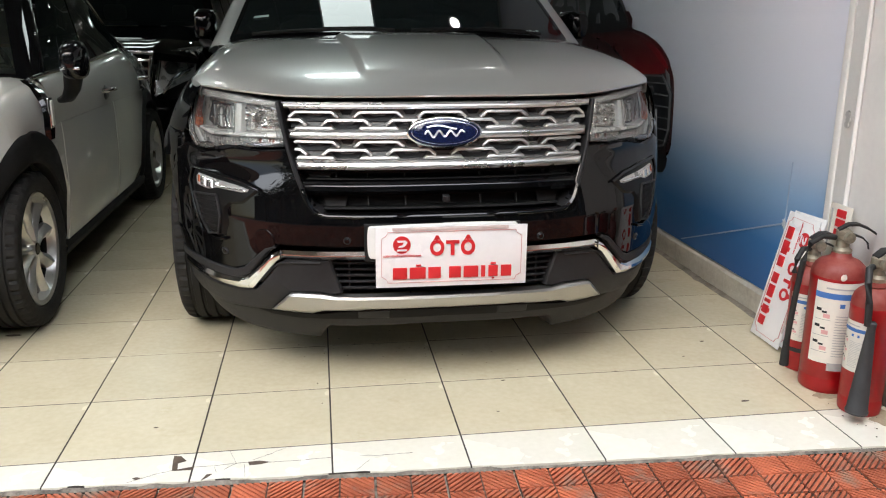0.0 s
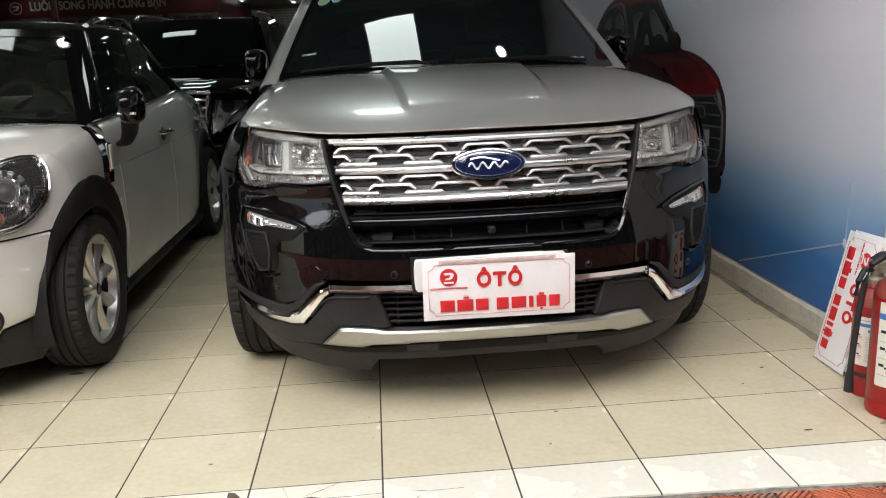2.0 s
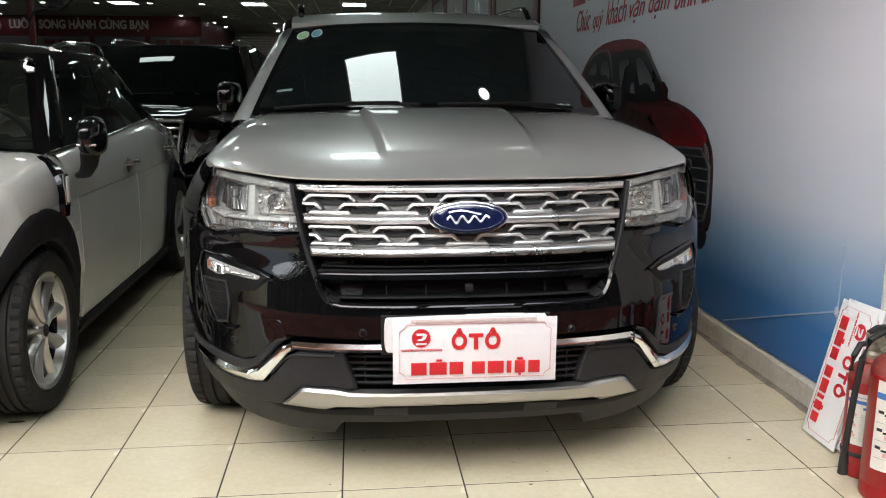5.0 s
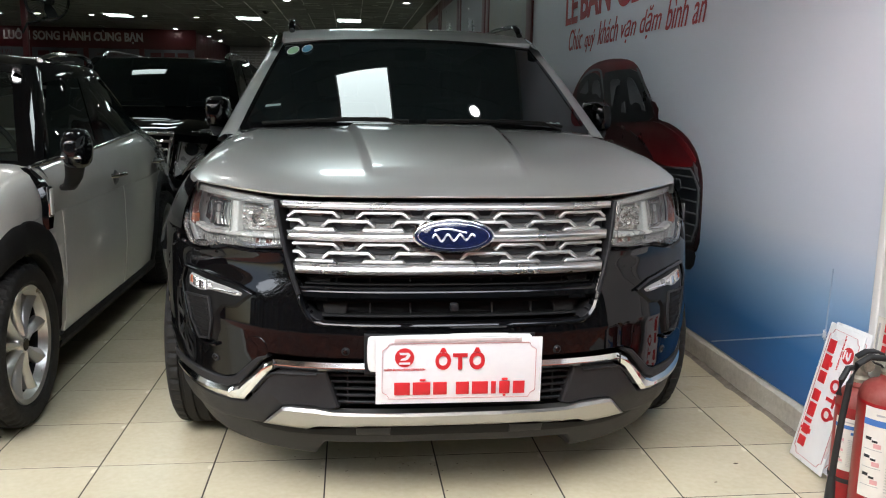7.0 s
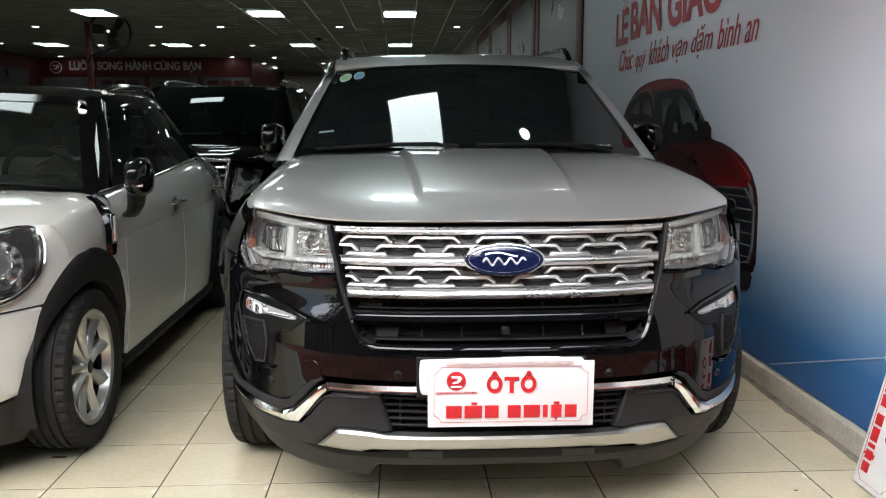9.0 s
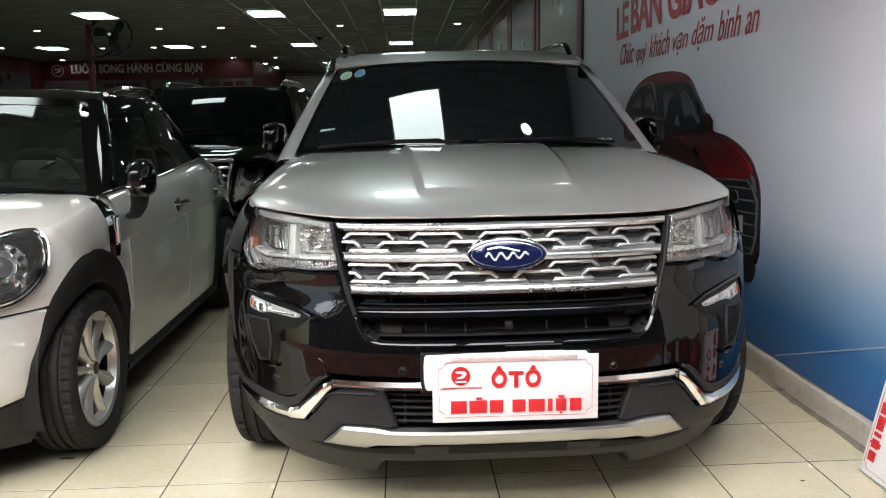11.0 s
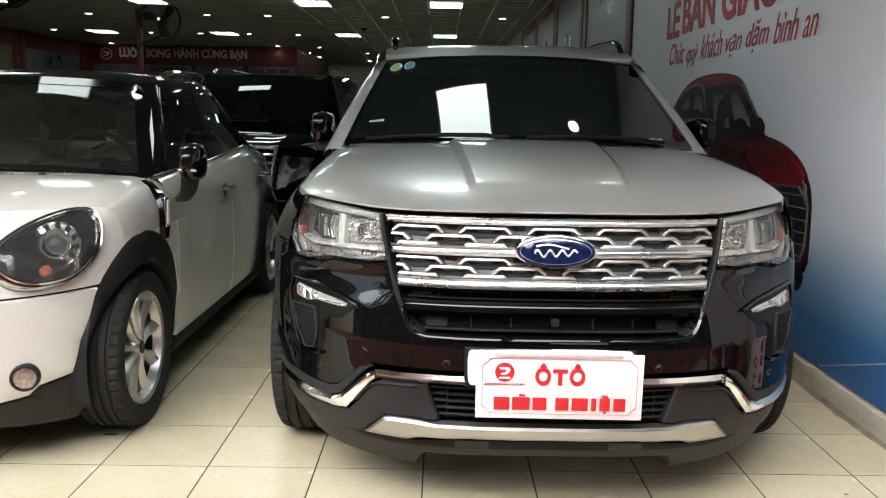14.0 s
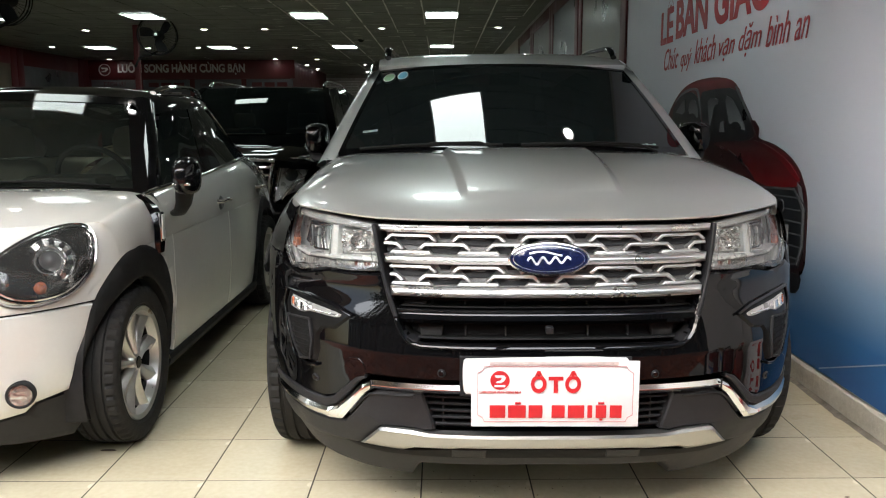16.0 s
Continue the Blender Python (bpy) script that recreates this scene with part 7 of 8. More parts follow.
printed("printed_tyre", [(1.32, .53), (1.20, .54), (1.23, .44), (1.34, .42), (1.50, .45), (1.50, .53)], PRINT_DARK, 2)
# pale light streaks with a star where they cross
printed("printed_streak", [(.95, .133), (0.0, .444), (-.26, .527), (-.26, .521), (0.0, .436), (.95, .127)], MURAL_PALE, 1)
printed("printed_streak", [(-.015, .70), (-.004, .444), (-.03, .20), (-.036, .20), (-.012, .444), (-.019, .70)], MURAL_PALE, 1)
printed("printed_star", [(-.008 + (.016 if a % 2 == 0 else .008) * math.cos(a * math.pi / 8), .442 + (.022 if a % 2 == 0 else .008) * math.sin(a * math.pi / 8)) for a in range(16)], material("printed_glint", (.62, .62, .66), .35), 2)
# lettering: read from the street side, running from the far end towards the front
wall_text = Matrix(((0, 0, -1, WALL_X - .0055), (-1, 0, 0, 0), (0, 1, 0, 0), (0, 0, 0, 1)))


def wall_word(body, y, z, width, height, shear=0.0, bold=0.0):
    m = wall_text.copy()
    m.translation = Vector((WALL_X - .0055, y, z))
    text_mesh("lettering", body, .2, MURAL_RED, mural, m, shear, .001, width, height, "red lettering", bold)


wall_word("LỄ", 4.10, 1.925, .36, .40, 0, .006)
wall_word("BÀN", 3.66, 1.935, .76, .36, 0, .006)
wall_word("GIAO", 2.76, 1.93, .98, .28, 0, .006)
for k, (w, y, z, wd, hg) in enumerate((("Chúc", 3.97, 1.715, .40, .165), ("quý", 3.50, 1.68, .27, .155), ("khách", 3.16, 1.715, .46, .165), ("vạn", 2.63, 1.69, .29, .14), ("dặm", 2.27, 1.69, .36, .19), ("bình", 1.84, 1.715, .32, .165), ("an", 1.46, 1.715, .17, .11))):
    wall_word(w, y, z, wd, hg, .42, .0)

# ---- pictures and banner further in ----
for k, (y0, y1, mt) in enumerate(((5.62, 7.95, PANEL_PIC), (8.5, 10.7, PANEL_PIC_BLUE), (11.2, 13.6, PANEL_PIC), (14.1, 16.5, PANEL_PIC_BLUE))):
    t = thing("wall_picture", "large printed picture in a red frame on the wall", "picture", (WALL_X - .004, (y0 + y1) / 2, 1.7), group="wall pictures")
    bm = bmesh.new()
    box(bm, (-.004, 0, 0), (.012, y1 - y0, 2.6))
    part("print", bm, mt, t)
    for yy, zz, sy, sz in (((y0 - y1) / 2 - .12, 0, .24, 3.0), ((y1 - y0) / 2 + .12, 0, .24, 3.0), (0, 1.40, y1 - y0, .20), (0, -1.40, y1 - y0, .20)):
        bm = bmesh.new()
        box(bm, (-.008, yy, zz), (.03, sy, sz), .003)
        part("frame_bar", bm, RED_BOARD, t)
for k, (y0, y1, mt) in enumerate(((13.9, 16.4, PANEL_PIC_BLUE), (10.9, 13.4, PANEL_PIC), (7.9, 10.4, PANEL_PIC))):
    t = thing("wall_picture", "large printed picture in a red frame on the wall", "picture", (-10.94, -2.9 + ((y0 + y1) / 2 + 2.9) * 1.327, 1.70), group="wall pictures")
    t.matrix_basis = t.matrix_basis @ Matrix.Scale(1.327, 4)
    bm = bmesh.new()
    box(bm, (.004, 0, 0), (.012, y1 - y0, 1.7))
    part("print", bm, mt, t)
    for yy, zz, sy, sz in (((y0 - y1) / 2 - .12, 0, .24, 2.3), ((y1 - y0) / 2 + .12, 0, .24, 2.3), (0, 1.0, y1 - y0, .30), (0, -1.0, y1 - y0, .30)):
        bm = bmesh.new()
        box(bm, (.008, yy, zz), (.03, sy, sz), .003)
        part("frame_bar", bm, RED_BOARD, t)

banner = thing("banner", "red banner with pale lettering above grey panels", "banner", (-7.75, 23.56, -.428))
banner.matrix_basis = banner.matrix_basis @ Matrix.Scale(1.327, 4)
bm = bmesh.new()
box(bm, (0, 0, 2.565), (4.9, .02, .43), .004)
part("banner_board", bm, RED_BOARD, banner)
front = Matrix.Rotation(radians(90), 4, "X")
text_mesh("lettering", "LUÔN SONG HÀNH CÙNG BẠN", .3, LETTER_GREY, banner, Matrix.Translation((-1.72, -.014, 2.44)) @ front, 0, .002, 3.0, .30, "pale capital lettering", .010)
bm = bmesh.new()
for rr in (.13,):
    tube(bm, [(-2.03 + rr * math.cos(a), -.016, 2.56 + rr * math.sin(a)) for a in [2 * math.pi * k / 28 for k in range(29)]], .010, 6)
flat_poly(bm, [(-2.11, 2.61), (-1.96, 2.61), (-1.95, 2.565), (-2.01, 2.51), (-2.11, 2.51), (-2.07, 2.535), (-2.03, 2.54), (-2.01, 2.58), (-2.10, 2.58)], lambda a, b, w: Vector((a, -.016 + w, b)), .004)
part("emblem", bm, LETTER_GREY, banner)
for k, w in enumerate(("DỊCH VỤ", "", "CAM KẾT CHẤT LƯỢNG", "")):
    x = -2.36 + k * 1.22
    bm = bmesh.new()
    box(bm, (x + .55, -.004, 1.80), (1.10, .02, 1.06), .004)
    p = part("information_panel", bm, PANEL_GREY, banner, "grey printed panel")
    if w:
        text_mesh("lettering", w, .1, RED_BOARD, banner, Matrix.Translation((x + (.30 if k == 0 else .12), -.017, 2.15)) @ front, 0, .001, .50 if k == 0 else .86, .13)
    else:
        for q in range(3):
            bm = bmesh.new()
            box(bm, (x + .25 + .30 * q, -.016, 2.21), (.24, .006, .10))
            part("bar", bm, RED_BOARD, banner)
    for q in range(5):
        bm = bmesh.new()
        box(bm, (x + .5, -.016, 2.02 - .10 * q), (.80 - .06 * (q % 2), .006, .03))
        part("bar", bm, GREY_INK, banner)

bm = bmesh.new()
box(bm, (-5.98, 14.0, 1.62), (.10, .10, 3.24), .01)
solid("column", bm, RED_BOARD, "slim red painted steel column", "column", kind="structure")


def wall_fan(at, turn, r):
    t = thing("wall_fan", "black industrial wall fan, standing still", "fan", at, turn, group="wall fans")
    bm = bmesh.new()
    for y in (-.10, .10):
        tube(bm, [(r * math.cos(a), y * .8, r * math.sin(a)) for a in [2 * math.pi * k / 40 for k in range(41)]], .008, 6)
    tube(bm, [((r + .004) * math.cos(a), 0, (r + .004) * math.sin(a)) for a in [2 * math.pi * k / 40 for k in range(41)]], .010, 6)
    part("guard_ring", bm, FAN_BLACK, t)
    for k in range(36):
        a = 2 * math.pi * k / 36
        for y in (-1, 1):
            bm = bmesh.new()
            tube(bm, [(.07 * math.cos(a), y * .13, .07 * math.sin(a)), (r * .6 * math.cos(a), y * .125, r * .6 * math.sin(a)), (r * math.cos(a), y * .08, r * math.sin(a))], .0022, 4)
            part("guard_wire", bm, FAN_BLACK, t)
    for k in range(3):
        bm = bmesh.new()
        a0 = 2 * math.pi * k / 3 + .6

        def blade(s, q):
            rr = lerp(.06, r * .9, s)
            a = a0 + (q - .5) * interp(s, [0, .4, 1], [.9, .95, .45]) + .25 * s
            return (rr * math.cos(a), (q - .5) * .09, rr * math.sin(a))
        grid(bm, blade, 8, 5, (0, .006, 0))
        part("blade", bm, FAN_BLACK, t)
    bm = bmesh.new()
    lathe(bm, [(.001, .16), (.05, .15), (.075, .10), (.08, -.05), (.09, -.10), (.085, -.24), (.03, -.27), (.001, -.27)], 20, Matrix.Rotation(radians(90), 4, "X"))
    part("motor", bm, FAN_BLACK, t)
    bm = bmesh.new()
    lathe(bm, [(.001, .175), (.025, .172), (.03, .158)], 16, Matrix.Rotation(radians(90), 4, "X"))
    part("hub_badge", bm, SIGN_WHITE, t)
    bm = bmesh.new()
    tube(bm, [(0, .2, 0), (0, .24, -.25), (-.20, .22, -.36), (-.40, .15, -.42), (-.46, .05, -.60)], .022, 8)
    part("bracket", bm, FAN_BLACK, t)
    return t


wall_fan((-5.42, 13.6, 3.00), 6, .37)
wall_fan((-5.95, 8.9, 3.02), 0, .36)

# lattice gate at the far end of the passage
gate = thing("lattice_gate", "pale metal lattice gate at the far end", "gate", (-2.3, 31.6, 0))
for k in range(28):
    bm = bmesh.new()
    box(bm, (0, 0, .25 + .105 * k), (4.6, .03, .05))
    part("rail", bm, CEIL_TRIM, gate)
for k in range(18):
    bm = bmesh.new()
    box(bm, (-2.45 + .288 * k, .03, 1.45), (.035, .02, 2.8))
    part("bar", bm, CEIL_TRIM, gate)

# ---- by the pier: extinguishers, leaning signs, boxes ----


def hose_and_head(t, z, hose_pts, r, turn):
    bm = bmesh.new()
    lathe(bm, [(.030, z - .005), (.032, z + .01), (.022, z + .02), (.020, z + .045), (.026, z + .05), (.026, z + .075), (.012, z + .085), (.001, z + .085)], 20)
    v = part("valve", bm, BRASS, t, "dull brass valve")
    m = Matrix.Rotation(turn, 4, "Z")
    bm = bmesh.new()
    pts = [(-.02, 0, z + .078), (.01, 0, z + .098), (.04, 0, z + .100), (.072, 0, z + .088), (.100, 0, z + .070)]
    rows = []
    for i, p in enumerate(pts):
        w = (.014, .016, .016, .013, .008)[i]
        rows.append([m @ Vector((p[0], s * w, p[2] + h)) for s, h in ((-1, -.004), (-1, .004), (1, .004), (1, -.004))])
    ring_loft(bm, rows)
    part("lever", bm, HOSE, v)
    bm = bmesh.new()
    pts = [(.0, 0, z + .058), (.03, 0, z + .064), (.06, 0, z + .054), (.078, 0, z + .036), (.082, 0, z + .018)]
    rows = [[m @ Vector((p[0], s * .010, p[2] + h)) for s, h in ((-1, -.003), (-1, .003), (1, .003), (1, -.003))] for p in pts]
    ring_loft(bm, rows)
    part("carry_handle", bm, HOSE, v)
    bm = bmesh.new()
    lathe(bm, [(.001, .0), (.018, .0), (.020, .006), (.018, .014), (.001, .014)], 16, Matrix.Translation((0, -.026, z + .058)) @ Matrix.Rotation(radians(90), 4, "X"))
    part("gauge", bm, BRASS, v)
    bm = bmesh.new()
    tube(bm, hose_pts, r, 12)
    part("hose", bm, HOSE, t, "black rubber hose")


def label_on(t, r, z0, z1, a0, a1, blue, lines=True):
    bm = bmesh.new()
    grid(bm, lambda s, q: ((r + .0012) * math.cos(lerp(a0, a1, s)), (r + .0012) * math.sin(lerp(a0, a1, s)), lerp(z0, z1, q)), 20, 4)
    lb = part("label", bm, LABEL, t, "printed paper label", 60)

    def patch(s0, s1, q0, q1, mat, lift=.0022, nm="label_print"):
        bm = bmesh.new()
        grid(bm, lambda s, q: ((r + lift) * math.cos(lerp(a0, a1, lerp(s0, s1, s))), (r + lift) * math.sin(lerp(a0, a1, lerp(s0, s1, s))), lerp(z0, z1, lerp(q0, q1, q))), 20, 1)
        part(nm, bm, mat, lb, "", 60)
    patch(0, 1, .80, .87, LABEL_BLUE)
    for k in range(3):
        q = .66 - .20 * k
        patch(.06, .16, q - .02, q + .015, INK)
        patch(.17, .26, q - .04, q - .015, INK)
        patch(.20, .32, q - .10, q - .05, LABEL_PINK)
        patch(.04, .34, q - .125, q - .118, GREY_INK)
    patch(.47, .56, .70, .75, LABEL_BLUE)
    patch(.70, .78, .70, .75, LABEL_BLUE)
    for k in range(16):
        patch(.42, .92 - .08 * ((k * 7) % 3), .60 - .033 * k - .008, .60 - .033 * k, GREY_INK)
    patch(.2, .75, .915, .935, GREY_INK)
    return lb


def extinguisher(at, r, h, turn, lab, hose=True):
    t = thing("fire_extinguisher", lab, "fire extinguisher", at, group="extinguishers by the pier")
    bm = bmesh.new()
    lathe(bm, [(r * .90, 0), (r * .97, .004), (r, .014), (r, .05), (r * .985, .053), (r * .985, .057), (r, .06), (r, h - .075), (r * 1.012, h - .072), (r * 1.012, h - .064), (r, h - .060)], 40)
    part("cylinder", bm, EXT_RED, t, "gloss red steel cylinder")
    bm = bmesh.new()
    lathe(bm, [(r, h - .060), (r * .985, h - .045), (r * .90, h - .025), (r * .72, h - .010), (r * .45, h), (.034, h + .006), (.030, h + .02), (.001, h + .02)], 40)
    part("shoulder", bm, EXT_DUST, t, "dusty red shoulder")
    return t


e2 = extinguisher((1.746, -.616, 0), .088, .475, 0, "large red powder extinguisher with label and black hose on the floor")
hose_and_head(e2, .492, [(-.03, 0, .545), (-.08, -.002, .552), (-.12, -.004, .53), (-.140, -.004, .47), (-.150, .0, .36), (-.157, .004, .24), (-.160, .006, .15)], .0100, radians(-20))
bm = bmesh.new()
tube(bm, [(-.160, .006, .16), (-.160, .006, .13), (-.160, .006, .085)], [.011, .014, .016], 14)
part("nozzle", bm, HOSE, e2)
label_on(e2, .088, .115, .405, radians(-168), radians(-52), True)
bm = bmesh.new()
grid(bm, lambda s, q: (.0895 * math.cos(lerp(radians(-125), radians(-80), s)), .0895 * math.sin(lerp(radians(-125), radians(-80), s)), lerp(.090, .118, q)), 8, 2)
part("worn_sticker", bm, GREY_INK, e2, "worn grey sticker", 60)
bm = bmesh.new()
lathe(bm, [(.001, .004), (.010, .003), (.012, 0)], 14, Matrix.Translation((-.035, -.081, .425)) @ Matrix.Rotation(radians(90), 4, "X"))
part("seal_dot", bm, LABEL, e2)
e1 = extinguisher((1.757, -.448, 0), .067, .395, 0, "red powder extinguisher with stained label behind the large one")
hose_and_head(e1, .417, [(-.02, .0, .46), (-.06, -.02, .465), (-.085, -.03, .43), (-.09, -.03, .38)], .010, radians(-10))
label_on(e1, .067, .12, .30, radians(-180), radians(-80), True)
bm = bmesh.new()
lathe(bm, [(.0675, .075), (.070, .078), (.070, .088), (.0675, .091)], 32, caps=False)
part("strap", bm, HOSE, e1)
e3 = extinguisher((1.748, -.809, 0), .067, .43, 0, "red gas extinguisher with black discharge horn")
hose_and_head(e3, .452, [(-.03, -.01, .50), (-.055, -.03, .50), (-.07, -.055, .46), (-.072, -.075, .40), (-.074, -.085, .33)], .011, radians(5))
bm = bmesh.new()
lathe(bm, [(.010, .345), (.014, .340), (.013, .32), (.033, .05), (.036, .044), (.034, .036), (.001, .038)], 24, Matrix.Translation((-.073, -.088, 0)) @ Matrix.Rotation(radians(2), 4, "Y"))
part("horn", bm, HORN, e3, "black conical horn")
label_on(e3, .067, .15, .32, radians(-208), radians(-132), True)

# two signs leaning on the wall, lying on their short side
lean = Matrix.Rotation(radians(-13.0), 4, "Y")
face = Matrix(((0, -1, 0, 0), (-1, 0, 0, 0), (0, 0, 1, 0), (0, 0, 0, 1)))
up = Matrix.Rotation(radians(90), 4, "Y")


def leaning(at, tilt, roll, label):
    # board's x runs down, its front looks to -x
    m = Matrix.Translation(at) @ Matrix.Rotation(radians(tilt), 4, "Y") @ Matrix.Rotation(radians(roll), 4, "X") @ Matrix(((0, 1, 0, 0), (0, 0, -1, 0), (-1, 0, 0, 0), (0, 0, 0, 1)))
    return board_sign("leaning_sign", label, at, m)


leaning((1.802, -.205, .264), 13, 0, "white dealer sign leaning upright against the wall")
leaning((1.818, -.225, .270), 13, -2, "second white dealer sign leaning behind the first")
bm = bmesh.new()
box(bm, (0, 0, 0), (.004, .125, .30), .001)
s3 = thing("small_sign", "narrow worn sign with red writing leaning on the pier", "sign", (1.838, -.44, .475))
s3.matrix_basis = pose(1.838, -.44, .465, 0, 4, 0)
part("board", bm, LABEL, s3)
for k, (y, z, sy, sz, mt) in enumerate(((-.01, .12, .05, .028, RED_PRINT), (-.01, .085, .05, .028, RED_PRINT), (-.01, .045, .05, .032, RED_PRINT), (-.048, .05, .008, .06, RED_PRINT), (.045, .06, .006, .14, GREY_INK))):
    bm = bmesh.new()
    box(bm, (-.004, y, z), (.004, sy, sz))
    part("bar", bm, mt, s3)

# switch boxes on the pier
for k in range(3):
    y = -.455 - .082 * k
    t = thing("switch_box", "cream plastic switch box on the white pier", "switch", (1.858, y, 1.475), group="switch boxes")
    bm = bmesh.new()
    box(bm, (-.018, 0, 0), (.040, .072, .122), .004)
    part("box", bm, SWITCH, t)
    for z in (-.026, .026):
        bm = bmesh.new()
        box(bm, (-.041, 0, z), (.010, .036, .030), .003)
        part("rocker", bm, SIGN_WHITE, t)
bm = bmesh.new()
tube(bm, [(1.85, -.46, 1.418), (1.846, -.465, 1.39), (1.85, -.475, 1.40), (1.85, -.48, 1.418)], .003, 6)
solid("loose_wire", bm, WIRE, "short red wire hanging below the boxes", "wire")

# broom, carton, rag and cement step past the extinguishers
bm = bmesh.new()
box(bm, (1.99, -1.05, .06), (.28, .55, .14), .012)
for v in bm.verts:
    v.co += Vector((noise.noise(v.co * 9), noise.noise(v.co * 9 + Vector((5, 0, 0))), 0)) * .01
solid("step", bm, CEMENT, "broken cement step beside the pier", "step", kind="structure")
ct = thing("carton", "flat lilac cardboard carton on the step", "box", (1.935, -.83, .13))
bm = bmesh.new()
box(bm, (0, 0, .06), (.16, .24, .12), .004)
part("body", bm, LILAC, ct)
bm = bmesh.new()
box(bm, (-.081, -.03, .10), (.004, .07, .016), .001)
part("handle_slot", bm, INK, ct)
bm = bmesh.new()
box(bm, (1.862, -.88, .07), (.008, .12, .13), .002, Matrix.Rotation(radians(6), 4, "Y"))
solid("card_sheet", bm, LILAC, "lilac card standing against the step", "card")
bm = bmesh.new()
r = random.Random(9)
for k in range(70):
    a, q = r.uniform(0, 6.28), r.random() ** .5
    x0, y0 = .045 * q * math.cos(a), .03 * q * math.sin(a)
    tube(bm, [(1.86 + x0 * .4, -.72 + y0 * .4, .30), (1.875 + x0, -.74 + y0, .42), (1.90 + x0 * 1.7, -.79 + y0 * 1.7, .60 + r.uniform(-.03, .03))], .0035, 4)
tube(bm, [(1.85, -.70, .20), (1.86, -.72, .30), (1.868, -.73, .36)], [.016, .018, .026], 12)
solid("hand_broom", bm, BROOM, "straw hand broom standing upside down by the wall", "broom")
bm = bmesh.new()
bmesh.ops.create_icosphere(bm, subdivisions=3, radius=.10)
for v in bm.verts:
    v.co = Vector((v.co.x * .7, v.co.y, v.co.z * .8)) * (1 + .25 * noise.noise(v.co * 14) + .12 * noise.noise(v.co * 40)) + Vector((1.935, -.90, .33))
solid("rag", bm, RAG, "dark crumpled rag on the carton", "rag")

# ---- pieces of the floor and the pavement ----


def plate(poly, z1, z0, bevel, mat=None):
    """A tile from its outline: top face drawn in by bevel, sides down to z0."""
    me = bpy.data.meshes.new("tile")
    n = len(poly)
    q = inset(poly, bevel)
    vs = [(x, y, z1) for x, y in q] + [(x, y, z1 - bevel) for x, y in poly] + [(x, y, z0) for x, y in poly]
    fs = [list(range(n))]
    for i in range(n):
        j = (i + 1) % n
        fs += [[n + i, n + j, j, i], [2 * n + i, 2 * n + j, n + j, n + i]]
    me.from_pydata(vs, [], fs)
    me.update()
    me.materials.append(mat or TILE)
    return me


G = .0026
whole = plate([(G, G), (.4 - G, G), (.4 - G, .4 - G), (G, .4 - G)], 0, -.012, .0007)
r = random.Random(3)
rest = []
for i in range(-28, 5):
    for j in range(-2, 80):
        x, y = .4 * i, .4 * j
        if x < -11.1 or (x < -4.7 and y > 23.4):
            continue
        near = -10 <= i <= 4 and j <= 15
        if i == 4:
            w = 1.875 - x
            me = plate([(G, G), (w, G), (w, .4 - G), (G, .4 - G)], 0, -.012, .0007) if near else None
        else:
            me = whole if near else None
        if not near:
            rest.append((x, y, .4 if i < 4 else 1.875 - x))
            continue
        ob = new("tile", me)
        ob.parent = floor
        ob.matrix_basis = pose(x, y, r.uniform(-.0003, .0003), r.uniform(-.03, .03), r.uniform(-.03, .03), 0)
bm = bmesh.new()
for x, y, w in rest:
    f = bm.faces.new([bm.verts.new(p) for p in ((x + G, y + G, 0), (x + w - G, y + G, 0), (x + w - G, y + .4 - G, 0), (x + G, y + .4 - G, 0))])
tagged(finish(bm, "far_tiles", TILE, floor), kind="stuff")
# the cut row along the open front, chipped and cracked
for i in range(-10, 5):
    x0, x1 = .4 * i, min(.4 * i + .4, 1.95)
    n = 9
    low = []
    for k in range(n + 1):
        x = lerp(x0 + G, x1 - G, k / n)
        chip = .010 * max(0, noise.noise(Vector((x * 7, 1.3, 0)))) + (.012 * max(0, noise.noise(Vector((x * 13, 7.7, 2)))) if -1.0 < x < .45 else 0)
        low.append((x - x0, edge_y(x) + .8 + chip))
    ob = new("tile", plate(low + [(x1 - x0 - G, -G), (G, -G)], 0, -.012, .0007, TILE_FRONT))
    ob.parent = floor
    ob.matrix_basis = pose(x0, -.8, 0)

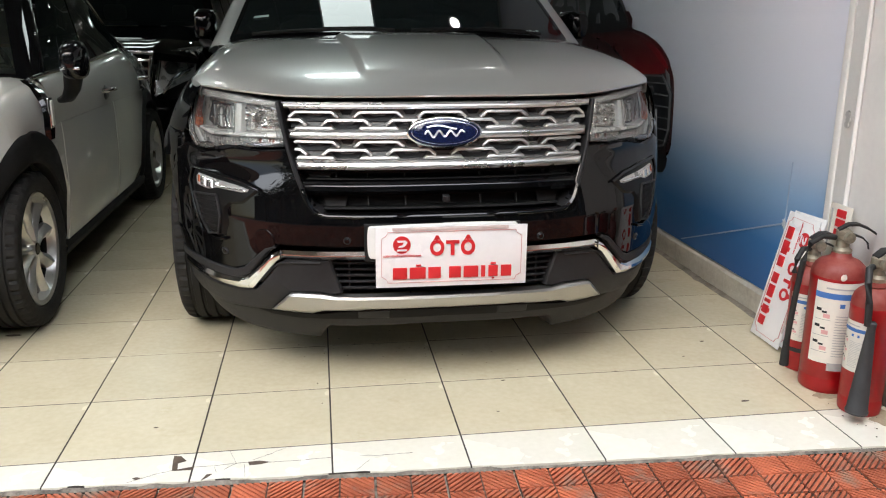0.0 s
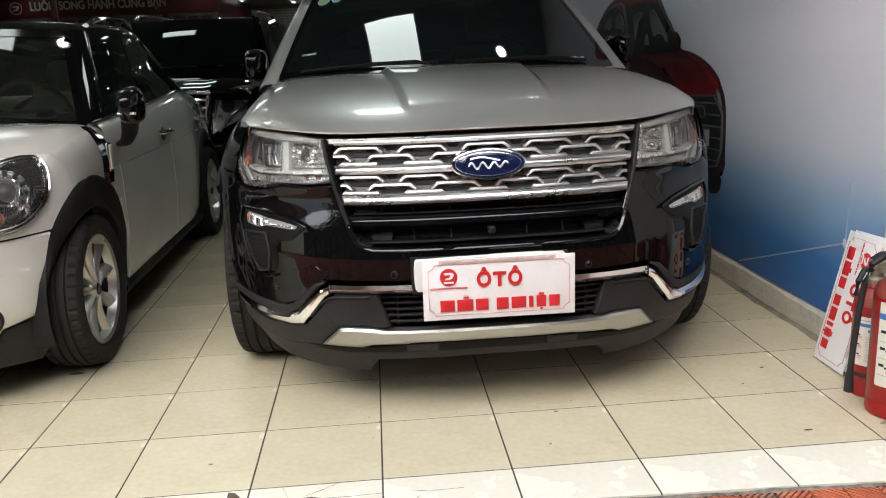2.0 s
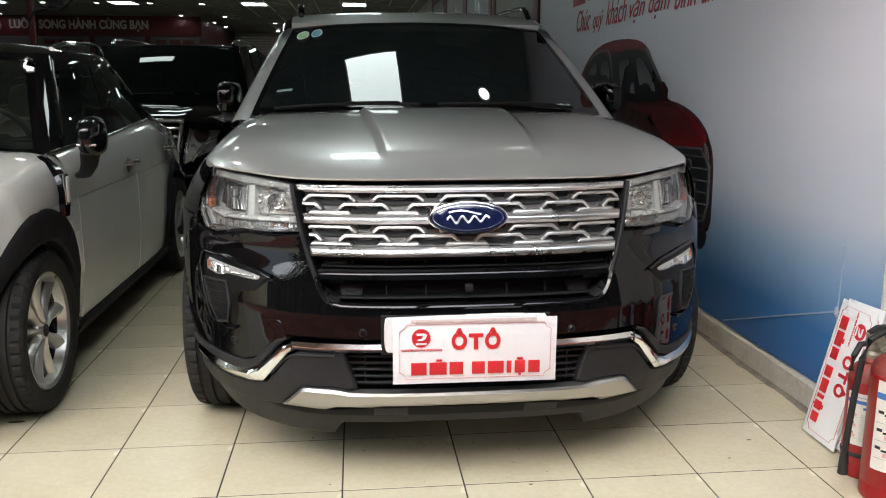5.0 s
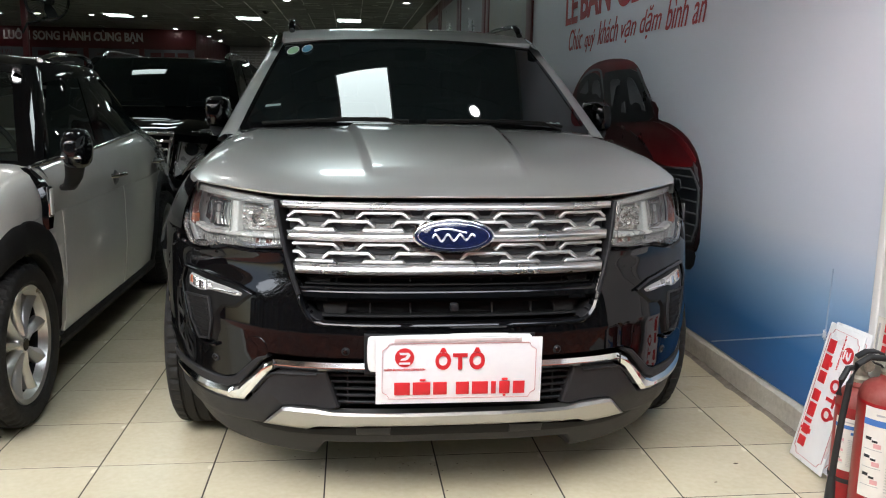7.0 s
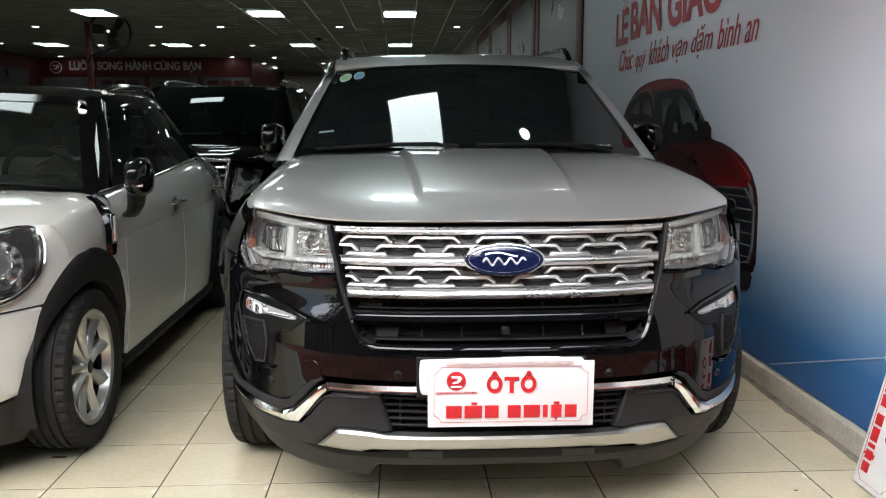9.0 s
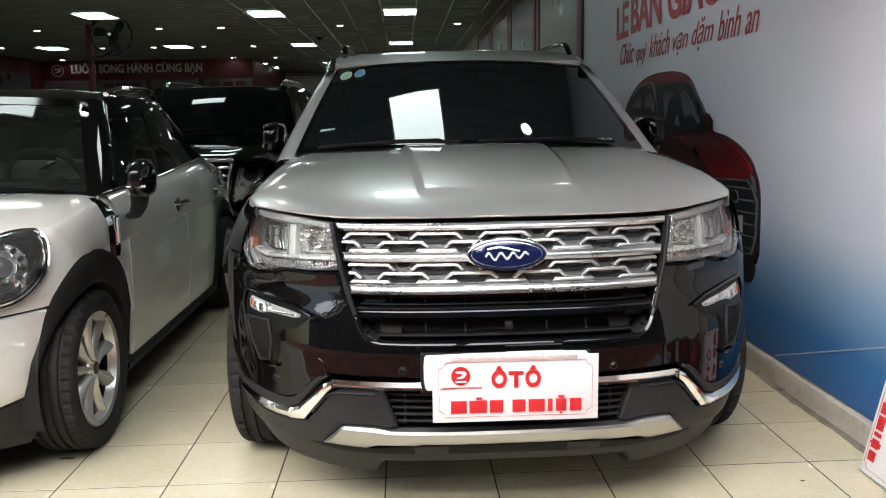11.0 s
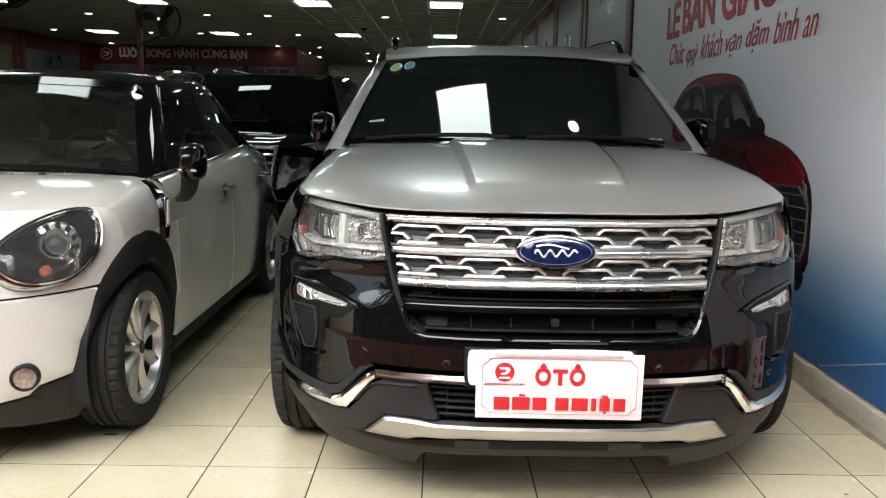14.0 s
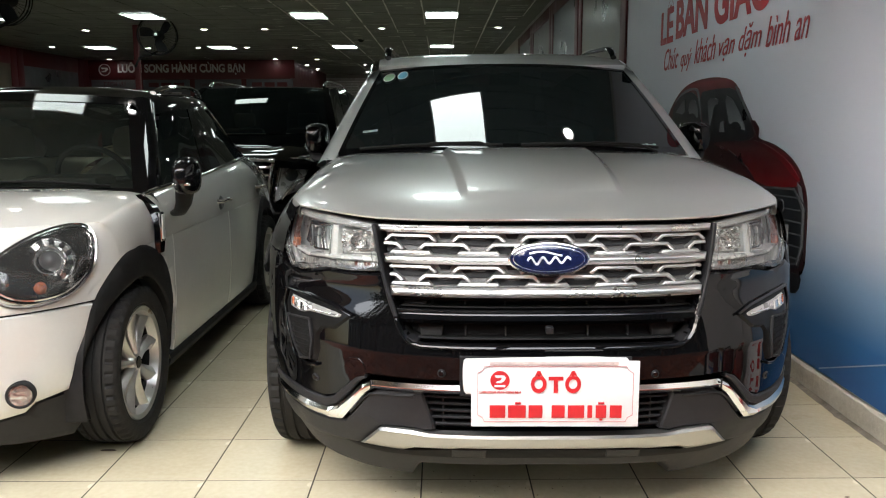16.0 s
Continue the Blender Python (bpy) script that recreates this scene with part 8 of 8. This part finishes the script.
# broken corner filled with dark mortar, cracks along the edge tiles
bm = bmesh.new()
for poly in ([(-.463, -.812), (-.442, -.817), (-.423, -.846), (-.445, -.857), (-.442, -.893), (-.396, -.882), (-.398, -.899), (-.456, -.898), (-.462, -.845)],
             [(-.244, -.878), (-.212, -.875), (-.182, -.886), (-.21, -.895), (-.239, -.896)], [(-.56, -.925), (-.549, -.92), (-.538, -.926), (-.549, -.935)],
             [(-.368, -.963), (-.355, -.932), (-.34, -.931), (-.356, -.952)]):
    flat_poly(bm, poly, lambda a, b, w: Vector((a, b, .0015 - w)), .002)
for pts in ([(-.571, -.944), (-.538, -.929), (-.50, -.909), (-.456, -.895)], [(-.396, -.884), (-.34, -.885), (-.276, -.878), (-.24, -.879)],
            [(-.276, -.878), (-.309, -.909)], [(-.302, -.806), (-.278, -.878)], [(-.231, -.866), (-.185, -.84), (-.138, -.806)],
            [(-.182, -.886), (-.11, -.888), (-.004, -.884)], [(-.254, -.891), (-.246, -.962)], [(-.339, -.887), (-.33, -.922)],
            [(.068, -.967), (.109, -.914)], [(.082, -.884), (.134, -.892), (.239, -.889)]):
    line = []
    for (xa, ya), (xb, yb) in zip(pts, pts[1:]):
        n = max(2, int(math.hypot(xb - xa, yb - ya) / .008))
        line += [(lerp(xa, xb, k / n), lerp(ya, yb, k / n)) for k in range(n)]
    line.append(pts[-1])
    line = [(x, y + .0022 * noise.noise(Vector((x * 60, y * 60, 3))), .0002) for x, y in line]
    tube(bm, line, [.0006 + .0005 * noise.noise(Vector((x * 40, 0, 5))) for x, y, z in line], 5)
solid("floor_cracks", bm, DEBRIS, "dark cracks and chipped mortar in the edge tiles", "crack", kind="stuff")
# grit and spots under the car's nose and beyond
bm = bmesh.new()
for k in range(45):
    x, y = r.gauss(.25, .22), r.gauss(-.12, .14)
    s = r.uniform(.0008, .003)
    if y > .3:
        continue
    lathe(bm, [(.0002, .0016), (s, .001), (s * 1.1, -.001)], 6, Matrix.Translation((x, y, 0)) @ Matrix.Diagonal((1, r.uniform(.4, 1.4), 1, 1)))
for x, y, s in ((1.402, -.70, .012), (.62, -.42, .006), (-.55, -.62, .006), (-1.275, .29, .026), (1.36, -.30, .004), (1.05, -.40, .005), (1.50, -.16, .007), (.55, -.66, .004)):
    lathe(bm, [(.0002, .0022), (s * .8, .0016), (s, -.001)], 9, Matrix.Translation((x, y, 0)) @ Matrix.Diagonal((1.4, .45, 1, 1)))
for k in range(40):
    x, y = r.uniform(1.66, 1.87), r.uniform(-1.0, -.72)
    s = r.uniform(.001, .003)
    lathe(bm, [(.0002, s), (s, s * .5), (s * 1.1, -.001)], 6, Matrix.Translation((x, y, 0)))
solid("grit", bm, DEBRIS, "scattered dark grit and dirt specks on the tiles", "dirt", kind="stuff")

# dark dirt lying along the ragged foot of the skirting
bm = bmesh.new()
rows = []
for k in range(161):
    y = -.30 + 4.2 * k / 160
    e = 1.8705 + .006 * noise.noise(Vector((y * 2.3, 0, 0)))
    w = .014 + .010 * noise.noise(Vector((y * 5, 3, 0))) + .012 * max(0, noise.noise(Vector((y * 15, 1, 7))))
    rows.append([(e - w - .012, y, .0006), (e - w, y, .0016), (e - .002, y, .007 + .008 * max(0, noise.noise(Vector((y * 11, 5, 2))))), (e + .006, y, .012)])
ring_loft(bm, rows, closed=False)
solid("skirting_dirt", bm, FOOT_DIRT, "dark grey dirt along the foot of the skirting", "dirt", kind="stuff")

# dust swept up round the extinguishers and along the foot of the wall
bm = bmesh.new()
for cx, cy, rx, ry in ((1.81, -.90, .07, .07), (1.71, -.70, .05, .03), (1.845, -.55, .03, .20)):
    loop = []
    for k in range(40):
        a = 2 * math.pi * k / 40
        f = 1 + .45 * noise.noise(Vector((math.cos(a) * 2.2 + cx * 9, math.sin(a) * 2.2, cy * 9)))
        loop.append((min(1.862, cx + rx * f * math.cos(a)), cy + ry * f * math.sin(a)))
    mid = bm.verts.new((cx, cy, .0035))
    vs = [bm.verts.new((x, y, .0006)) for x, y in loop]
    for a, b in zip(vs, vs[1:] + vs[:1]):
        bm.faces.new((mid, a, b))
solid("floor_dust", bm, DUST, "brown dust lying round the extinguishers", "dust", kind="stuff")

# ribbed terracotta pavers: four squares with slanting ribs, turned about


def paver_mesh(flipped):
    bm = bmesh.new()
    S, g = .200, .0035
    box(bm, (0, 0, -.018), (S - 2 * g, S - 2 * g, .022), 0)
    for qx in (-1, 1):
        for qy in (-1, 1):
            cx, cy, h = qx * .0493, qy * .0493, .0465
            slope = qx * qy * (1 if flipped else -1)
            for k in range(-4, 5):
                d = k * .0205
                w = .0062
                pts = []
                # band |x*slope - y - d| < w clipped to the square
                poly = [(-h, -h), (h, -h), (h, h), (-h, h)]
                for sign in (1, -1):
                    out = []
                    f = lambda p: sign * (p[0] * slope - p[1] - d) + w * 1.0
                    for a, b in zip(poly, poly[1:] + poly[:1]):
                        fa, fb = f(a), f(b)
                        if fa >= 0:
                            out.append(a)
                        if fa * fb < 0:
                            t = fa / (fa - fb)
                            out.append((a[0] + (b[0] - a[0]) * t, a[1] + (b[1] - a[1]) * t))
                    poly = out
                    if len(poly) < 3:
                        break
                if len(poly) >= 3:
                    top = [bm.verts.new((cx + x, cy + y, 0)) for x, y in poly]
                    low = [bm.verts.new((cx + x, cy + y, -.008)) for x, y in poly]
                    bm.faces.new(top)
                    for i in range(len(poly)):
                        j = (i + 1) % len(poly)
                        bm.faces.new((low[i], low[j], top[j], top[i]))
    bmesh.ops.recalc_face_normals(bm, faces=bm.faces)
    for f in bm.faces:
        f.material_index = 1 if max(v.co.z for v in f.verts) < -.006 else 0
    me = bpy.data.meshes.new("paver")
    bm.to_mesh(me)
    bm.free()
    me.materials.append(PAVER)
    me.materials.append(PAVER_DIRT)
    return me


bm = bmesh.new()
grid(bm, lambda a, b: (lerp(-14, 14, a), lerp(-5.2, -.97, b) + EDGE_B * lerp(-14, 14, a), -.026), 8, 4)
pavement = solid("pavement", bm, CEMENT, "pavement of ribbed red terracotta pavers, dirty joints", "pavement", kind="structure")
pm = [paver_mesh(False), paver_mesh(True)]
ang = math.degrees(math.atan(EDGE_B))
base = pose(0, EDGE_A - .012, -.006, 0, 0, ang)
count = 0
for j in range(12):
    for i in range(-11, 14):
        ob = new("paver", pm[(i + j) % 2])
        ob.parent = pavement
        ob.matrix_basis = base @ pose(.02 + .2 * i, -.10 - .2 * j, r.uniform(-.003, .001), r.uniform(-.6, .6), r.uniform(-.6, .6), r.uniform(-.5, .5) + 90 * r.randint(0, 1))
        count += 1
# further pavers to both sides and towards the kerb, joined
vs, fs = [], []
for j in range(21):
    for i in range(-70, 70):
        if -11 <= i < 14 and j < 12:
            continue
        c = base @ Vector((.02 + .2 * i, -.10 - .2 * j, -.003))
        k = len(vs)
        vs += [tuple(c + Vector((a * .0975, b * .0975, 0))) for a, b in ((-1, -1), (1, -1), (1, 1), (-1, 1))]
        fs.append((k, k + 1, k + 2, k + 3))
me = bpy.data.meshes.new("far_pavers")
me.from_pydata(vs, [], fs)
me.update()
me.materials.append(PAVER)
far = new("far_pavers", me)
far.parent = pavement
tagged(far, kind="stuff")
# mortar fillet between the tiled floor and the pavers
bm = bmesh.new()


def fillet(a, b):
    x = lerp(-6, 2.0, a)
    return (x, edge_y(x) + .003 - (.009 + .010 * max(0, noise.noise(Vector((x * 4, 2, 0)))) ) * b + .004 * noise.noise(Vector((x * 11, b, 0))), -.004 - .010 * b + .003 * noise.noise(Vector((x * 17, b * 3, 1))))


grid(bm, fillet, 200, 3)
solid("threshold", bm, MORTAR, "strip of rough mortar along the floor's edge", "trim", kind="structure")

# ---- across the street ----
bm = bmesh.new()
box(bm, (0, -5.45, -.02), (60, .25, .12), .02)
solid("kerb", bm, CEMENT, "grey concrete kerb", "kerb", kind="structure")


def town_house(x, w, h, seed):
    t = thing("town_house", "narrow street house with dark windows, assumed out of view across the road", "house", (x, -15.0, -.05), group="houses across the street")
    rr = random.Random(seed)
    bm = bmesh.new()
    box(bm, (0, -3, h / 2), (w - .05, 6, h))
    part("wall", bm, FACADE, t)
    bm = bmesh.new()
    box(bm, (0, -2.9, h + .1), (w + .1, 6.3, .2), .03)
    part("roof", bm, CEMENT, t)
    for k in range(int(h / 3.2)):
        for q in range(2):
            bm = bmesh.new()
            box(bm, ((q - .5) * w * .45, .02, 1.7 + 3.2 * k), (w * .3, .10, 1.7), .02)
            part("window", bm, FACADE_DARK, t)
    return t


# out of view: a closed row, its height chosen to hide the low sky
for k, (w, h) in enumerate(2 * ((4.9, 7.4), (4.9, 8.6), (4.9, 6.8), (4.9, 8.2), (4.9, 7.0), (4.9, 8.8), (4.9, 7.6))):
    town_house(-34 + k * 4.9, w, h, k)


def street_tree(at, seed, leaves=1300):
    rr = random.Random(seed)
    t = thing("street_tree", "leafy street tree by the kerb, out of view, for reflections and shade", "tree", at, group="street trees")
    bm = bmesh.new()
    tube(bm, [(0, 0, 0), (.05, .02, 1.2), (-.04, .05, 2.6), (.06, 0, 4.0), (.1, .05, 5.0)], [.19, .15, .13, .10, .05], 10)
    tips = []
    for k in range(9):
        a, z = rr.uniform(0, 6.28), rr.uniform(2.4, 4.4)
        e = Vector((1.5 * math.cos(a), 1.5 * math.sin(a), z + rr.uniform(.6, 1.6)))
        tube(bm, [(0, 0, z), tuple(e * .5 + Vector((0, 0, z * .5))), tuple(e)], [.06, .04, .015], 6)
        tips.append(e)
    part("trunk", bm, BARK, t)
    bm = bmesh.new()
    for k in range(leaves):
        c = rr.choice(tips) + Vector((rr.gauss(0, .6), rr.gauss(0, .6), rr.gauss(0, .45)))
        n = Vector((rr.gauss(0, 1), rr.gauss(0, 1), rr.gauss(0, 1))).normalized()
        a, b = frame_of(n)
        s = rr.uniform(.09, .19)
        bm.faces.new([bm.verts.new(c + a * x * s + b * y * s) for x, y in ((-1, 0), (0, -.5), (1, 0), (0, .5))])
    part("crown", bm, LEAF, t, "", 180)
    return t


# out of view; last tree and dense crowns past x 2 added for shade
for k, (x, y) in enumerate(((-4.2, -6.3), (2.6, -6.5), (-10.5, -6.4), (-1.0, -9.6), (5.4, -9.8), (-7.2, -9.7), (9.0, -6.6), (-7.4, -6.4), (-1.2, -6.6), (5.6, -6.3), (3.7, -4.6))):
    street_tree((x, y, -.05), k + 2, 2800 if x > 2 else 1300)
